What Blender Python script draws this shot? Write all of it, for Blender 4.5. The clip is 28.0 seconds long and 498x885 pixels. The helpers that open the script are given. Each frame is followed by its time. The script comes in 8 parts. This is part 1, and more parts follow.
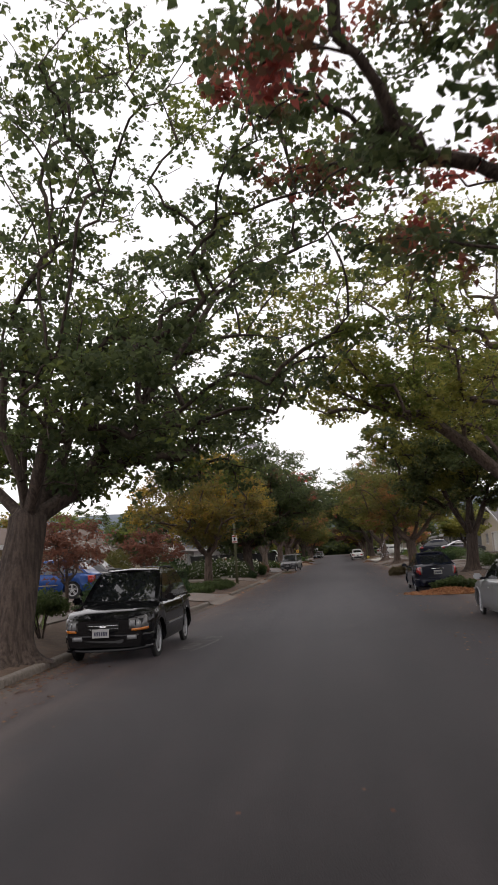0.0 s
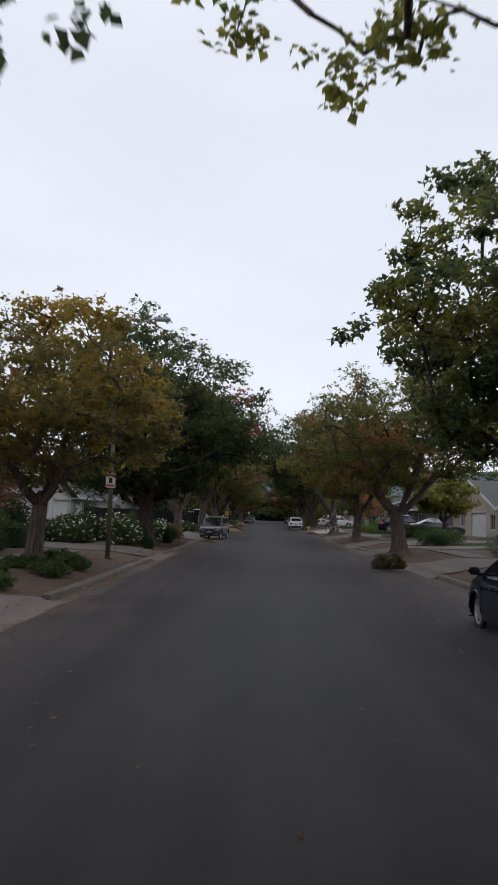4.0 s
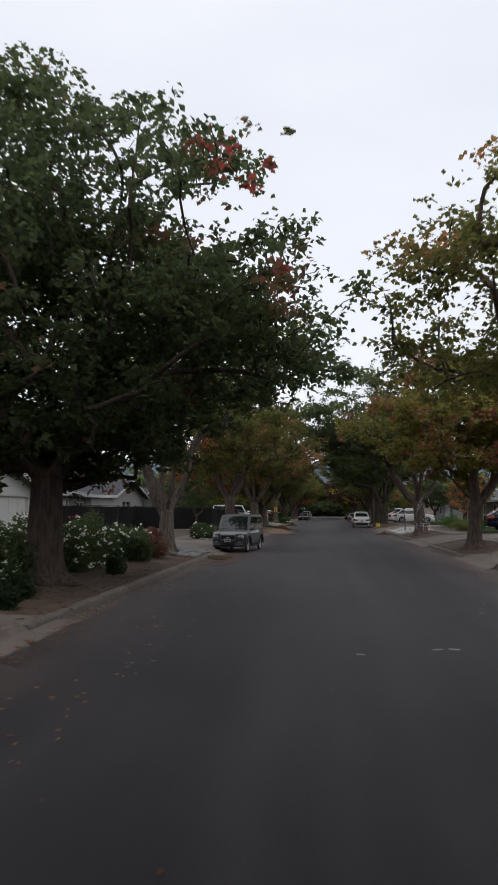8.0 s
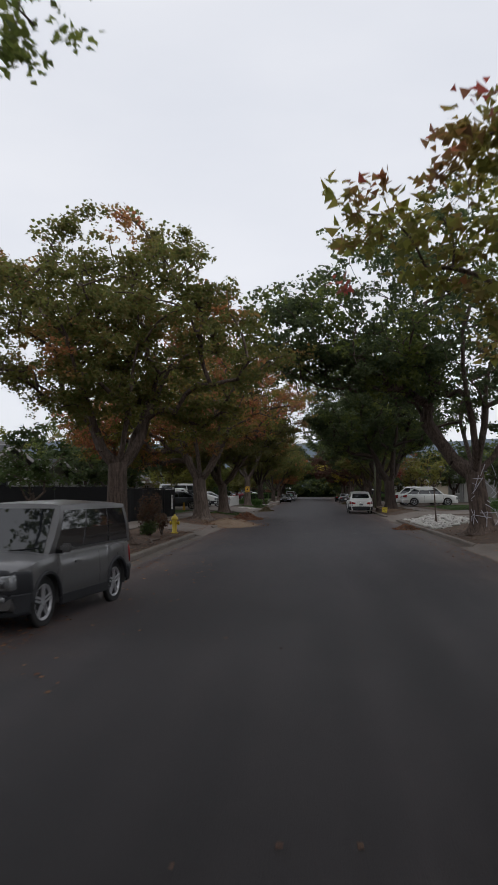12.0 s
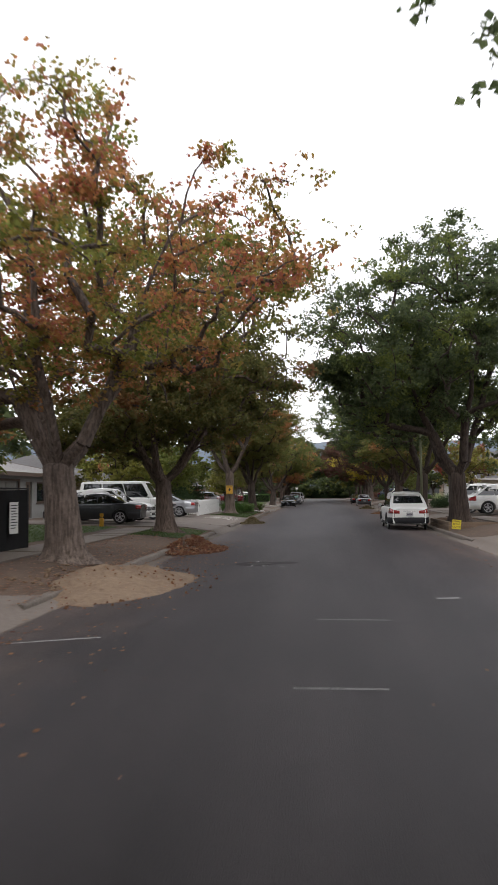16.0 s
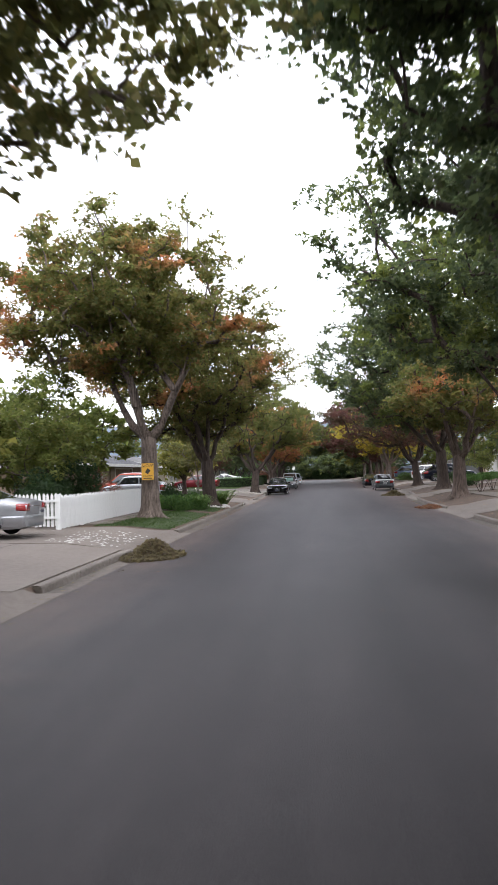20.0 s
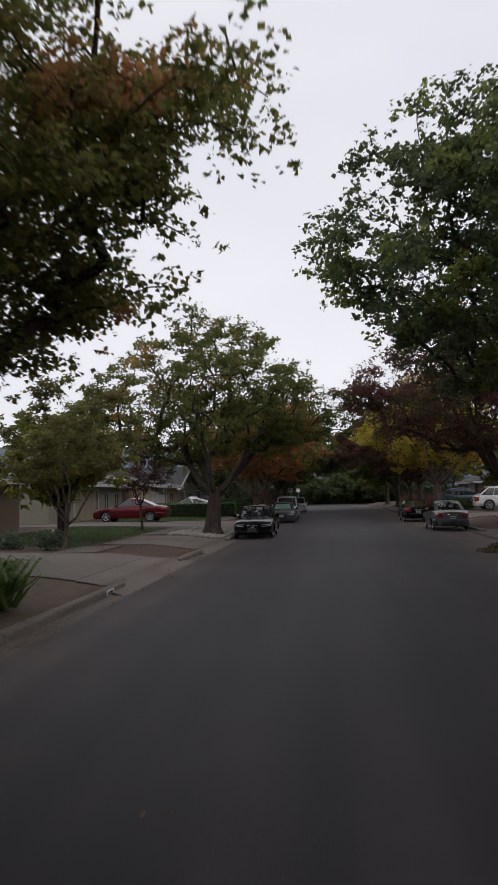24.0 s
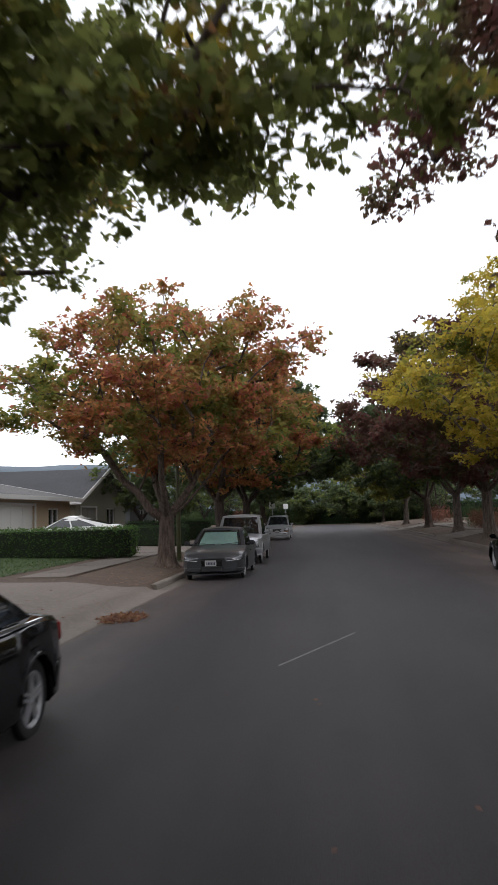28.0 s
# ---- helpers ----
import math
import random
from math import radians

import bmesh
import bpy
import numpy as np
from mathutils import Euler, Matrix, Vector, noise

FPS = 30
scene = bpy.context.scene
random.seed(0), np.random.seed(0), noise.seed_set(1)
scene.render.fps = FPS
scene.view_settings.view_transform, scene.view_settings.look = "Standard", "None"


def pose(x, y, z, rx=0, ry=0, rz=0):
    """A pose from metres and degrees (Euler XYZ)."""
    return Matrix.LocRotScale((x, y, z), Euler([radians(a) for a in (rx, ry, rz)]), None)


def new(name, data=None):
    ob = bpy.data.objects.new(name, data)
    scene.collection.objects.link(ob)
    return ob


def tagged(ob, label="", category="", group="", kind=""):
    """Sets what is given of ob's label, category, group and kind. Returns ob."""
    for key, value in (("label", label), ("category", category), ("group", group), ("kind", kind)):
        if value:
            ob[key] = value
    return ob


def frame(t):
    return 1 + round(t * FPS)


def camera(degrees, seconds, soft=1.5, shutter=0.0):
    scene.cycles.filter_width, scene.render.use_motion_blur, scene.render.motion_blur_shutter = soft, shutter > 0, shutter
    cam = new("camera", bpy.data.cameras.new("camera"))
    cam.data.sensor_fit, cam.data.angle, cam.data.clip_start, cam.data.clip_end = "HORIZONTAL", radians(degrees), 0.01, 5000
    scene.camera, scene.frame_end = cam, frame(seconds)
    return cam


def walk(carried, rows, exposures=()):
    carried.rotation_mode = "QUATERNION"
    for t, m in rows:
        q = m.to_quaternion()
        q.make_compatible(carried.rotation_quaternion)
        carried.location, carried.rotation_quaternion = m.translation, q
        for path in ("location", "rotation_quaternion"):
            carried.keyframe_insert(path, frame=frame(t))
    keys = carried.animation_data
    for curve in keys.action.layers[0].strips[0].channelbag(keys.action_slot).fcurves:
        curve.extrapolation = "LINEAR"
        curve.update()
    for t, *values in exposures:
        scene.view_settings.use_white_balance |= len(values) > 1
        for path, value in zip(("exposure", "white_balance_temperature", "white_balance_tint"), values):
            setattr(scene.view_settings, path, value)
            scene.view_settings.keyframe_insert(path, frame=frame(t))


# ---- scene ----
cam = camera(36.0, 28.0, soft=1.5, shutter=0.35)
ROWS = [
    (0.0, pose(0.318, -0.000, 1.833, 98.389, 3.454, 6.226)),
    (0.5, pose(0.154, 2.198, 1.834, 99.353, 3.381, 7.947)),
    (1.0, pose(0.012, 4.481, 1.845, 99.763, 3.283, 9.094)),
    (1.5, pose(-0.098, 6.864, 1.858, 99.820, 2.161, 8.248)),
    (2.0, pose(-0.164, 9.315, 1.844, 99.366, -0.485, 2.529)),
    (2.5, pose(-0.226, 11.931, 1.834, 98.179, -0.693, 1.483)),
    (3.0, pose(-0.286, 14.748, 1.825, 97.036, -1.674, 1.281)),
    (3.5, pose(-0.330, 17.646, 1.841, 96.130, -1.912, 0.976)),
    (4.0, pose(-0.338, 20.597, 1.846, 95.430, -1.911, 1.094)),
    (4.5, pose(-0.300, 23.343, 1.811, 95.139, -1.784, 1.498)),
    (6.5, pose(-0.194, 34.333, 1.858, 95.009, -0.625, 5.330)),
    (7.0, pose(-0.178, 37.082, 1.846, 95.069, -0.408, 5.437)),
    (7.5, pose(-0.166, 39.886, 1.851, 95.074, -0.393, 5.446)),
    (8.0, pose(-0.154, 42.685, 1.855, 95.088, -0.278, 5.404)),
    (8.5, pose(-0.133, 45.474, 1.843, 95.092, 0.025, 5.368)),
    (9.0, pose(-0.100, 48.355, 1.823, 95.032, 0.099, 5.358)),
    (9.5, pose(-0.059, 51.221, 1.817, 94.156, -0.134, 4.875)),
    (10.0, pose(-0.008, 54.222, 1.817, 92.792, -0.400, 4.661)),
    (10.5, pose(0.054, 57.311, 1.832, 92.305, -0.468, 4.576)),
    (11.0, pose(0.114, 60.435, 1.844, 92.316, -0.340, 4.472)),
    (11.5, pose(0.158, 63.548, 1.849, 92.956, -0.175, 4.448)),
    (13.5, pose(0.217, 76.175, 1.844, 94.307, 1.285, 5.229)),
    (14.0, pose(0.204, 79.308, 1.842, 94.318, 1.559, 5.451)),
    (14.5, pose(0.173, 82.457, 1.832, 94.277, 1.567, 5.558)),
    (15.0, pose(0.139, 85.654, 1.831, 94.104, 1.343, 5.597)),
    (15.5, pose(0.104, 88.955, 1.840, 93.935, 0.856, 5.461)),
    (16.0, pose(0.062, 92.316, 1.852, 93.718, 0.477, 5.199)),
    (16.5, pose(0.022, 95.757, 1.865, 93.390, 0.612, 4.975)),
    (17.0, pose(0.006, 99.359, 1.859, 93.170, 0.844, 5.097)),
    (17.5, pose(-0.002, 102.962, 1.836, 92.881, 0.897, 5.170)),
    (18.0, pose(-0.042, 106.504, 1.845, 92.634, 1.476, 5.166)),
    (18.5, pose(-0.082, 110.062, 1.828, 92.486, 1.837, 5.217)),
    (19.0, pose(-0.087, 113.361, 1.836, 92.375, 1.570, 5.274)),
    (19.5, pose(-0.065, 116.654, 1.827, 92.358, 1.469, 5.267)),
    (20.0, pose(-0.038, 120.009, 1.823, 92.371, 1.865, 5.234)),
    (20.5, pose(-0.027, 123.485, 1.828, 92.474, 2.184, 5.018)),
    (22.5, pose(-0.095, 138.246, 1.834, 92.768, 1.527, 5.213)),
    (23.0, pose(-0.138, 142.205, 1.856, 92.968, 1.457, 5.420)),
    (23.5, pose(-0.197, 146.152, 1.863, 93.442, 1.384, 5.698)),
    (24.0, pose(-0.246, 150.190, 1.851, 94.069, 1.272, 5.914)),
    (24.5, pose(-0.281, 154.184, 1.843, 94.545, 1.034, 6.007)),
    (25.0, pose(-0.297, 158.223, 1.845, 94.885, 1.163, 6.025)),
    (25.5, pose(-0.303, 162.248, 1.842, 95.048, 1.111, 5.859)),
    (26.0, pose(-0.313, 166.248, 1.824, 95.220, 1.016, 5.847)),
    (26.5, pose(-0.318, 170.217, 1.818, 95.306, 1.154, 5.960)),
    (27.0, pose(-0.322, 174.027, 1.830, 95.311, 1.279, 5.867)),
    (27.5, pose(-0.315, 177.659, 1.827, 95.338, 1.303, 5.746)),
    (28.0, pose(-0.276, 180.938, 1.808, 95.398, 1.607, 5.649)),
]
EXPOSURES = [(0.0, 0.0, 6950, 15), (1.0, 0.0, 6850, 15), (2.0, 0.1, 6850, 14), (3.0, 0.0, 6800, 14), (3.5, -0.2, 6500, 13), (4.0, -0.5, 6200, 12), (4.5, -0.55, 6250, 11), (7.0, -0.78, 6350, 11), (8.0, -0.4, 6350, 11), (9.3, 0.1, 6650, 13), (10.0, 0.3, 6600, 13), (11.0, -0.45, 6350, 11), (13.5, -0.6, 6600, 11),
             (14.0, -0.3, 6650, 12), (14.5, 0.3, 6700, 13), (15.4, 0.95, 6750, 13), (16.5, -0.05, 6550, 12), (17.3, -0.15, 6450, 11), (18.2, 0.6, 6500, 12), (19.0, 1.2, 6350, 13), (20.0, 1.2, 6300, 13), (20.6, 0.85, 6350, 12), (22.5, -0.25, 6450, 14), (24.0, -0.55, 6500, 14), (25.0, -0.5, 6450, 13), (27.0, -0.58, 6250, 11), (28.0, 0.22, 6450, 11)]
walk(cam, ROWS, EXPOSURES)

# ---- sky and sun: a bright overcast afternoon ----
world = bpy.data.worlds.new("overcast_sky")
scene.world = world
world.use_nodes = True
wn, wl = world.node_tree.nodes, world.node_tree.links
wn.clear()
w_out, w_bg, w_mix = wn.new("ShaderNodeOutputWorld"), wn.new("ShaderNodeBackground"), wn.new("ShaderNodeMix")
w_sky, w_co, w_map, w_noise, w_ramp = (wn.new("ShaderNodeTexSky"), wn.new("ShaderNodeTexCoord"), wn.new("ShaderNodeMapping"),
                                       wn.new("ShaderNodeTexNoise"), wn.new("ShaderNodeValToRGB"))
w_gain = wn.new("ShaderNodeMix")
w_sky.sky_type, w_sky.sun_disc, w_sky.sun_elevation, w_sky.sun_rotation = "NISHITA", False, radians(48), radians(200)
w_gain.data_type, w_gain.blend_type, w_gain.clamp_result = "RGBA", "MULTIPLY", False
w_gain.inputs[0].default_value, w_gain.inputs[7].default_value = 1.0, (0.10, 0.10, 0.10, 1)
w_map.inputs["Scale"].default_value = (1.0, 1.0, 3.2)
w_noise.inputs["Scale"].default_value, w_noise.inputs["Detail"].default_value, w_noise.inputs["Roughness"].default_value = 1.6, 5.0, 0.5
w_ramp.color_ramp.elements[0].position, w_ramp.color_ramp.elements[0].color = 0.3, (0.80, 0.825, 0.88, 1)
w_ramp.color_ramp.elements[1].position, w_ramp.color_ramp.elements[1].color = 0.72, (0.93, 0.94, 0.97, 1)
w_mix.data_type = "RGBA"
w_mix.inputs[0].default_value = 0.9
wl.new(w_sky.outputs[0], w_gain.inputs[6])
wl.new(w_gain.outputs[2], w_mix.inputs[6])
wl.new(w_co.outputs["Generated"], w_map.inputs["Vector"])
wl.new(w_map.outputs[0], w_noise.inputs["Vector"])
wl.new(w_noise.outputs["Fac"], w_ramp.inputs[0])
wl.new(w_ramp.outputs[0], w_mix.inputs[7])
wl.new(w_mix.outputs[2], w_bg.inputs["Color"])
w_bg.inputs["Strength"].default_value = 1.45
wl.new(w_bg.outputs[0], w_out.inputs[0])
sun = new("sun", bpy.data.lights.new("sun", "SUN"))
sun.data.energy, sun.data.angle, sun.data.color = 0.5, radians(25), (1.0, 0.97, 0.92)
sun.matrix_world = pose(0, 0, 60, 42, 0, 20)


# ---- materials ----
def mat(name, base, rough=0.8, metal=0.0, vary=0.15, scale=4.0, second=None, bump=0.0, bump_scale=40.0, hue=None, coat=0.0, spec=0.5, random_amount=0.0):
    """A principled surface whose colour wanders between base and a darker or second tone at two scales."""
    m = bpy.data.materials.new(name)
    m.use_nodes = True
    n, l = m.node_tree.nodes, m.node_tree.links
    b = n["Principled BSDF"]
    b.inputs["Roughness"].default_value, b.inputs["Metallic"].default_value = rough, metal
    b.inputs["Specular IOR Level"].default_value = spec
    b.inputs["Coat Weight"].default_value = coat
    b.inputs["Coat Roughness"].default_value = 0.04
    c2 = second or tuple(c * (1 - vary) for c in base)
    co = n.new("ShaderNodeTexCoord")
    na, nb = n.new("ShaderNodeTexNoise"), n.new("ShaderNodeTexNoise")
    na.inputs["Scale"].default_value, na.inputs["Detail"].default_value = scale * 0.12, 4
    nb.inputs["Scale"].default_value, nb.inputs["Detail"].default_value = scale * 3.0, 6
    add = n.new("ShaderNodeMath")
    add.operation = "MULTIPLY_ADD"
    add.inputs[1].default_value = 0.5
    half = n.new("ShaderNodeMath")
    half.operation = "MULTIPLY"
    half.inputs[1].default_value = 0.5
    l.new(co.outputs["Object"], na.inputs["Vector"])
    l.new(co.outputs["Object"], nb.inputs["Vector"])
    l.new(nb.outputs["Fac"], half.inputs[0])
    l.new(na.outputs["Fac"], add.inputs[0])
    l.new(half.outputs[0], add.inputs[2])
    ramp = n.new("ShaderNodeValToRGB")
    ramp.color_ramp.elements[0].position, ramp.color_ramp.elements[0].color = 0.34, (*c2, 1)
    ramp.color_ramp.elements[1].position, ramp.color_ramp.elements[1].color = 0.66, (*base, 1)
    l.new(add.outputs[0], ramp.inputs[0])
    out = ramp.outputs[0]
    if random_amount:
        info, hsv, mr = n.new("ShaderNodeObjectInfo"), n.new("ShaderNodeHueSaturation"), n.new("ShaderNodeMapRange")
        mr.inputs[3].default_value, mr.inputs[4].default_value = 1 - random_amount, 1 + random_amount
        l.new(info.outputs["Random"], mr.inputs[0])
        l.new(mr.outputs[0], hsv.inputs["Value"])
        l.new(out, hsv.inputs["Color"])
        out = hsv.outputs[0]
    l.new(out, b.inputs["Base Color"])
    if bump:
        nc, bp = n.new("ShaderNodeTexNoise"), n.new("ShaderNodeBump")
        nc.inputs["Scale"].default_value, nc.inputs["Detail"].default_value = bump_scale, 5
        bp.inputs["Strength"].default_value, bp.inputs["Distance"].default_value = bump, 0.02
        l.new(co.outputs["Object"], nc.inputs["Vector"])
        l.new(nc.outputs["Fac"], bp.inputs["Height"])
        l.new(bp.outputs[0], b.inputs["Normal"])
    return m


def leaf_mat(name, tones, patch=None, patch_size=0.35, patch_from=0.56):
    """Leaves: every leaf takes its own tone from the list; patch tones take over in large clumps of the crown."""
    m = bpy.data.materials.new(name)
    m.use_nodes = True
    n, l = m.node_tree.nodes, m.node_tree.links
    b, out = n["Principled BSDF"], n["Material Output"]
    geo = n.new("ShaderNodeNewGeometry")

    def ramp(colours):
        r = n.new("ShaderNodeValToRGB")
        while len(r.color_ramp.elements) < len(colours):
            r.color_ramp.elements.new(0.5)
        for k, c in enumerate(colours):
            r.color_ramp.elements[k].position, r.color_ramp.elements[k].color = k / max(1, len(colours) - 1), (*c, 1)
        l.new(geo.outputs["Random Per Island"], r.inputs[0])
        return r.outputs[0]
    colour = ramp(tones)
    if patch:
        co, no, edge, mix = n.new("ShaderNodeTexCoord"), n.new("ShaderNodeTexNoise"), n.new("ShaderNodeMapRange"), n.new("ShaderNodeMix")
        no.inputs["Scale"].default_value, no.inputs["Detail"].default_value = patch_size, 4
        edge.inputs[1].default_value, edge.inputs[2].default_value = patch_from - 0.04, patch_from + 0.06
        l.new(co.outputs["Object"], no.inputs["Vector"])
        l.new(no.outputs["Fac"], edge.inputs[0])
        mix.data_type = "RGBA"
        l.new(edge.outputs[0], mix.inputs[0])
        l.new(colour, mix.inputs[6])
        l.new(ramp(patch), mix.inputs[7])
        colour = mix.outputs[2]
    muted = n.new("ShaderNodeHueSaturation")
    muted.inputs["Saturation"].default_value = 0.97
    l.new(colour, muted.inputs["Color"])
    colour = muted.outputs[0]
    b.inputs["Roughness"].default_value, b.inputs["Specular IOR Level"].default_value = 0.55, 0.3
    l.new(colour, b.inputs["Base Color"])
    tr, ms = n.new("ShaderNodeBsdfTranslucent"), n.new("ShaderNodeMixShader")
    through_light = n.new("ShaderNodeHueSaturation")
    through_light.inputs["Value"].default_value, through_light.inputs["Saturation"].default_value = 1.9, 1.0
    l.new(colour, through_light.inputs["Color"])
    l.new(through_light.outputs[0], tr.inputs["Color"])
    ms.inputs[0].default_value = 0.55
    l.new(b.outputs[0], ms.inputs[1])
    l.new(tr.outputs[0], ms.inputs[2])
    l.new(ms.outputs[0], out.inputs[0])
    return m


ASPHALT = mat("asphalt", (0.0174, 0.0150, 0.0152), rough=0.6, scale=1.0, second=(0.0122, 0.0102, 0.0104), bump=0.3, bump_scale=90, spec=0.16)
ASPHALT.node_tree.nodes["Principled BSDF"].inputs["Sheen Weight"].default_value = 0.10
ASPHALT.node_tree.nodes["Principled BSDF"].inputs["Sheen Roughness"].default_value = 0.35
ASPHALT.node_tree.nodes["Principled BSDF"].inputs["Sheen Tint"].default_value = (0.98, 0.91, 0.98, 1)


def add_dust(m, inner, outer, dust):
    """Brown dust gathers in uneven drifts along both edges of the roadway."""
    n, l = m.node_tree.nodes, m.node_tree.links
    b = n["Principled BSDF"]
    old = b.inputs["Base Color"].links[0].from_socket
    co, sep, ab, no, mr, mul, mix = [n.new("ShaderNode" + k) for k in ("TexCoord", "SeparateXYZ", "Math", "TexNoise", "MapRange", "Math", "Mix")]
    no.inputs["Scale"].default_value, no.inputs["Detail"].default_value, no.inputs["Roughness"].default_value = 0.6, 7, 0.65
    sub = n.new("ShaderNodeMath")
    sub.operation, sub.inputs[1].default_value = "SUBTRACT", 0.25
    ab.operation = "ABSOLUTE"
    wob = n.new("ShaderNodeMath")
    wob.operation, wob.inputs[1].default_value = "MULTIPLY_ADD", 2.6
    mr.inputs[1].default_value, mr.inputs[2].default_value = inner + 1.3, outer + 1.3
    mr.inputs[4].default_value = 0.75
    l.new(co.outputs["Object"], sep.inputs[0])
    l.new(co.outputs["Object"], no.inputs["Vector"])
    l.new(sep.outputs[0], sub.inputs[0])
    l.new(sub.outputs[0], ab.inputs[0])
    l.new(no.outputs["Fac"], wob.inputs[0])
    l.new(ab.outputs[0], wob.inputs[2])
    l.new(wob.outputs[0], mr.inputs[0])
    mix.data_type = "RGBA"
    l.new(mr.outputs[0], mix.inputs[0])
    l.new(old, mix.inputs[6])
    mix.inputs[7].default_value = (*dust, 1)
    l.new(mix.outputs[2], b.inputs["Base Color"])


def add_wear(m):
    """Long faint streaks along the wheel tracks, blotchy stains and pale grit."""
    n, l = m.node_tree.nodes, m.node_tree.links
    b = n["Principled BSDF"]
    old = b.inputs["Base Color"].links[0].from_socket
    co = n.new("ShaderNodeTexCoord")
    for scale, sharp, lo, hi, dark, light in (((1.8, 0.05, 1.0), 3, 0.36, 0.64, 0.68, 1.3), ((0.6, 0.25, 1.0), 7, 0.38, 0.62, 0.72, 1.28), ((48.0, 48.0, 1.0), 2, 0.3, 0.7, 0.6, 1.5)):
        mp, no, mr, mul = n.new("ShaderNodeMapping"), n.new("ShaderNodeTexNoise"), n.new("ShaderNodeMapRange"), n.new("ShaderNodeMix")
        mp.inputs["Scale"].default_value = scale
        no.inputs["Scale"].default_value, no.inputs["Detail"].default_value = 1.0, sharp
        mr.inputs[1].default_value, mr.inputs[2].default_value, mr.inputs[3].default_value, mr.inputs[4].default_value = lo, hi, dark, light
        mul.data_type, mul.blend_type = "RGBA", "MULTIPLY"
        mul.inputs[0].default_value = 1.0
        l.new(co.outputs["Object"], mp.inputs["Vector"])
        l.new(mp.outputs[0], no.inputs["Vector"])
        l.new(no.outputs["Fac"], mr.inputs[0])
        l.new(old, mul.inputs[6])
        l.new(mr.outputs[0], mul.inputs[7])
        old = mul.outputs[2]
    l.new(old, b.inputs["Base Color"])


add_dust(ASPHALT, 2.7, 5.2, (0.085, 0.058, 0.044))
add_wear(ASPHALT)
CONCRETE = mat("concrete", (0.172, 0.144, 0.121), rough=0.9, scale=3.0, second=(0.118, 0.097, 0.082), bump=0.25, bump_scale=60, random_amount=0.07)
KERB_MAT = mat("kerb_concrete", (0.215, 0.185, 0.158), rough=0.92, scale=5.0, second=(0.095, 0.078, 0.064), bump=0.3, bump_scale=50, random_amount=0.10)
GUTTER = mat("gutter_concrete", (0.145, 0.122, 0.102), rough=0.9, scale=2.2, second=(0.07, 0.055, 0.045), bump=0.3, bump_scale=50)
SOIL = mat("soil", (0.125, 0.082, 0.055), rough=1.0, scale=1.6, second=(0.055, 0.036, 0.026), bump=0.6, bump_scale=30)
GRASS_MAT = mat("lawn_soil", (0.05, 0.078, 0.022), rough=1.0, scale=1.5, second=(0.032, 0.05, 0.015), bump=0.5, bump_scale=80)
BLADE = leaf_mat("grass_blades", [(0.032, 0.058, 0.014), (0.048, 0.082, 0.02), (0.062, 0.092, 0.026)])
BARK = mat("bark", (0.17, 0.125, 0.10), rough=0.95, scale=7.0, second=(0.075, 0.052, 0.042), bump=0.9, bump_scale=26)
BARK_DARK = mat("dark_bark", (0.092, 0.066, 0.052), rough=0.95, scale=7.0, second=(0.045, 0.032, 0.026), bump=0.9, bump_scale=26)
BARK_PALE = mat("pale_bark", (0.195, 0.152, 0.125), rough=0.92, scale=5.0, second=(0.10, 0.075, 0.062), bump=0.8, bump_scale=22)
def furrow(m, strength):
    """Bark: long upright furrows over the fine grain."""
    n, l = m.node_tree.nodes, m.node_tree.links
    b = n["Principled BSDF"]
    co, mp, no, bp, mul, ramp = [n.new("ShaderNode" + k) for k in ("TexCoord", "Mapping", "TexNoise", "Bump", "Mix", "ValToRGB")]
    mp.inputs["Scale"].default_value = (16, 16, 2.2)
    no.inputs["Scale"].default_value, no.inputs["Detail"].default_value = 1.0, 6
    ramp.color_ramp.elements[0].position, ramp.color_ramp.elements[0].color = 0.36, (0.42, 0.40, 0.38, 1)
    ramp.color_ramp.elements[1].position, ramp.color_ramp.elements[1].color = 0.58, (1, 1, 1, 1)
    bp.inputs["Strength"].default_value, bp.inputs["Distance"].default_value = strength, 0.04
    l.new(co.outputs["Object"], mp.inputs["Vector"])
    l.new(mp.outputs[0], no.inputs["Vector"])
    l.new(no.outputs["Fac"], bp.inputs["Height"])
    l.new(no.outputs["Fac"], ramp.inputs[0])
    l.new(bp.outputs[0], b.inputs["Normal"])
    mul.data_type, mul.blend_type = "RGBA", "MULTIPLY"
    mul.inputs[0].default_value = 1.0
    old = b.inputs["Base Color"].links[0].from_socket
    l.new(old, mul.inputs[6])
    l.new(ramp.outputs[0], mul.inputs[7])
    l.new(mul.outputs[2], b.inputs["Base Color"])


for bark in (BARK, BARK_DARK, BARK_PALE):
    furrow(bark, 1.0)
GREEN = [(0.078, 0.098, 0.022), (0.11, 0.136, 0.030), (0.15, 0.164, 0.038)]
DEEP = [(0.040, 0.058, 0.026), (0.060, 0.080, 0.034), (0.086, 0.105, 0.041)]
OLIVE = [(0.118, 0.122, 0.026), (0.155, 0.155, 0.032), (0.20, 0.178, 0.04)]
YELLOW = [(0.21, 0.16, 0.022), (0.31, 0.215, 0.026), (0.24, 0.13, 0.028)]
ORANGE = [(0.29, 0.128, 0.044), (0.37, 0.178, 0.062), (0.27, 0.088, 0.046)]
RED = [(0.22, 0.040, 0.032), (0.30, 0.065, 0.045), (0.17, 0.045, 0.04)]
PURPLE = [(0.088, 0.036, 0.032), (0.120, 0.050, 0.040), (0.074, 0.050, 0.030)]
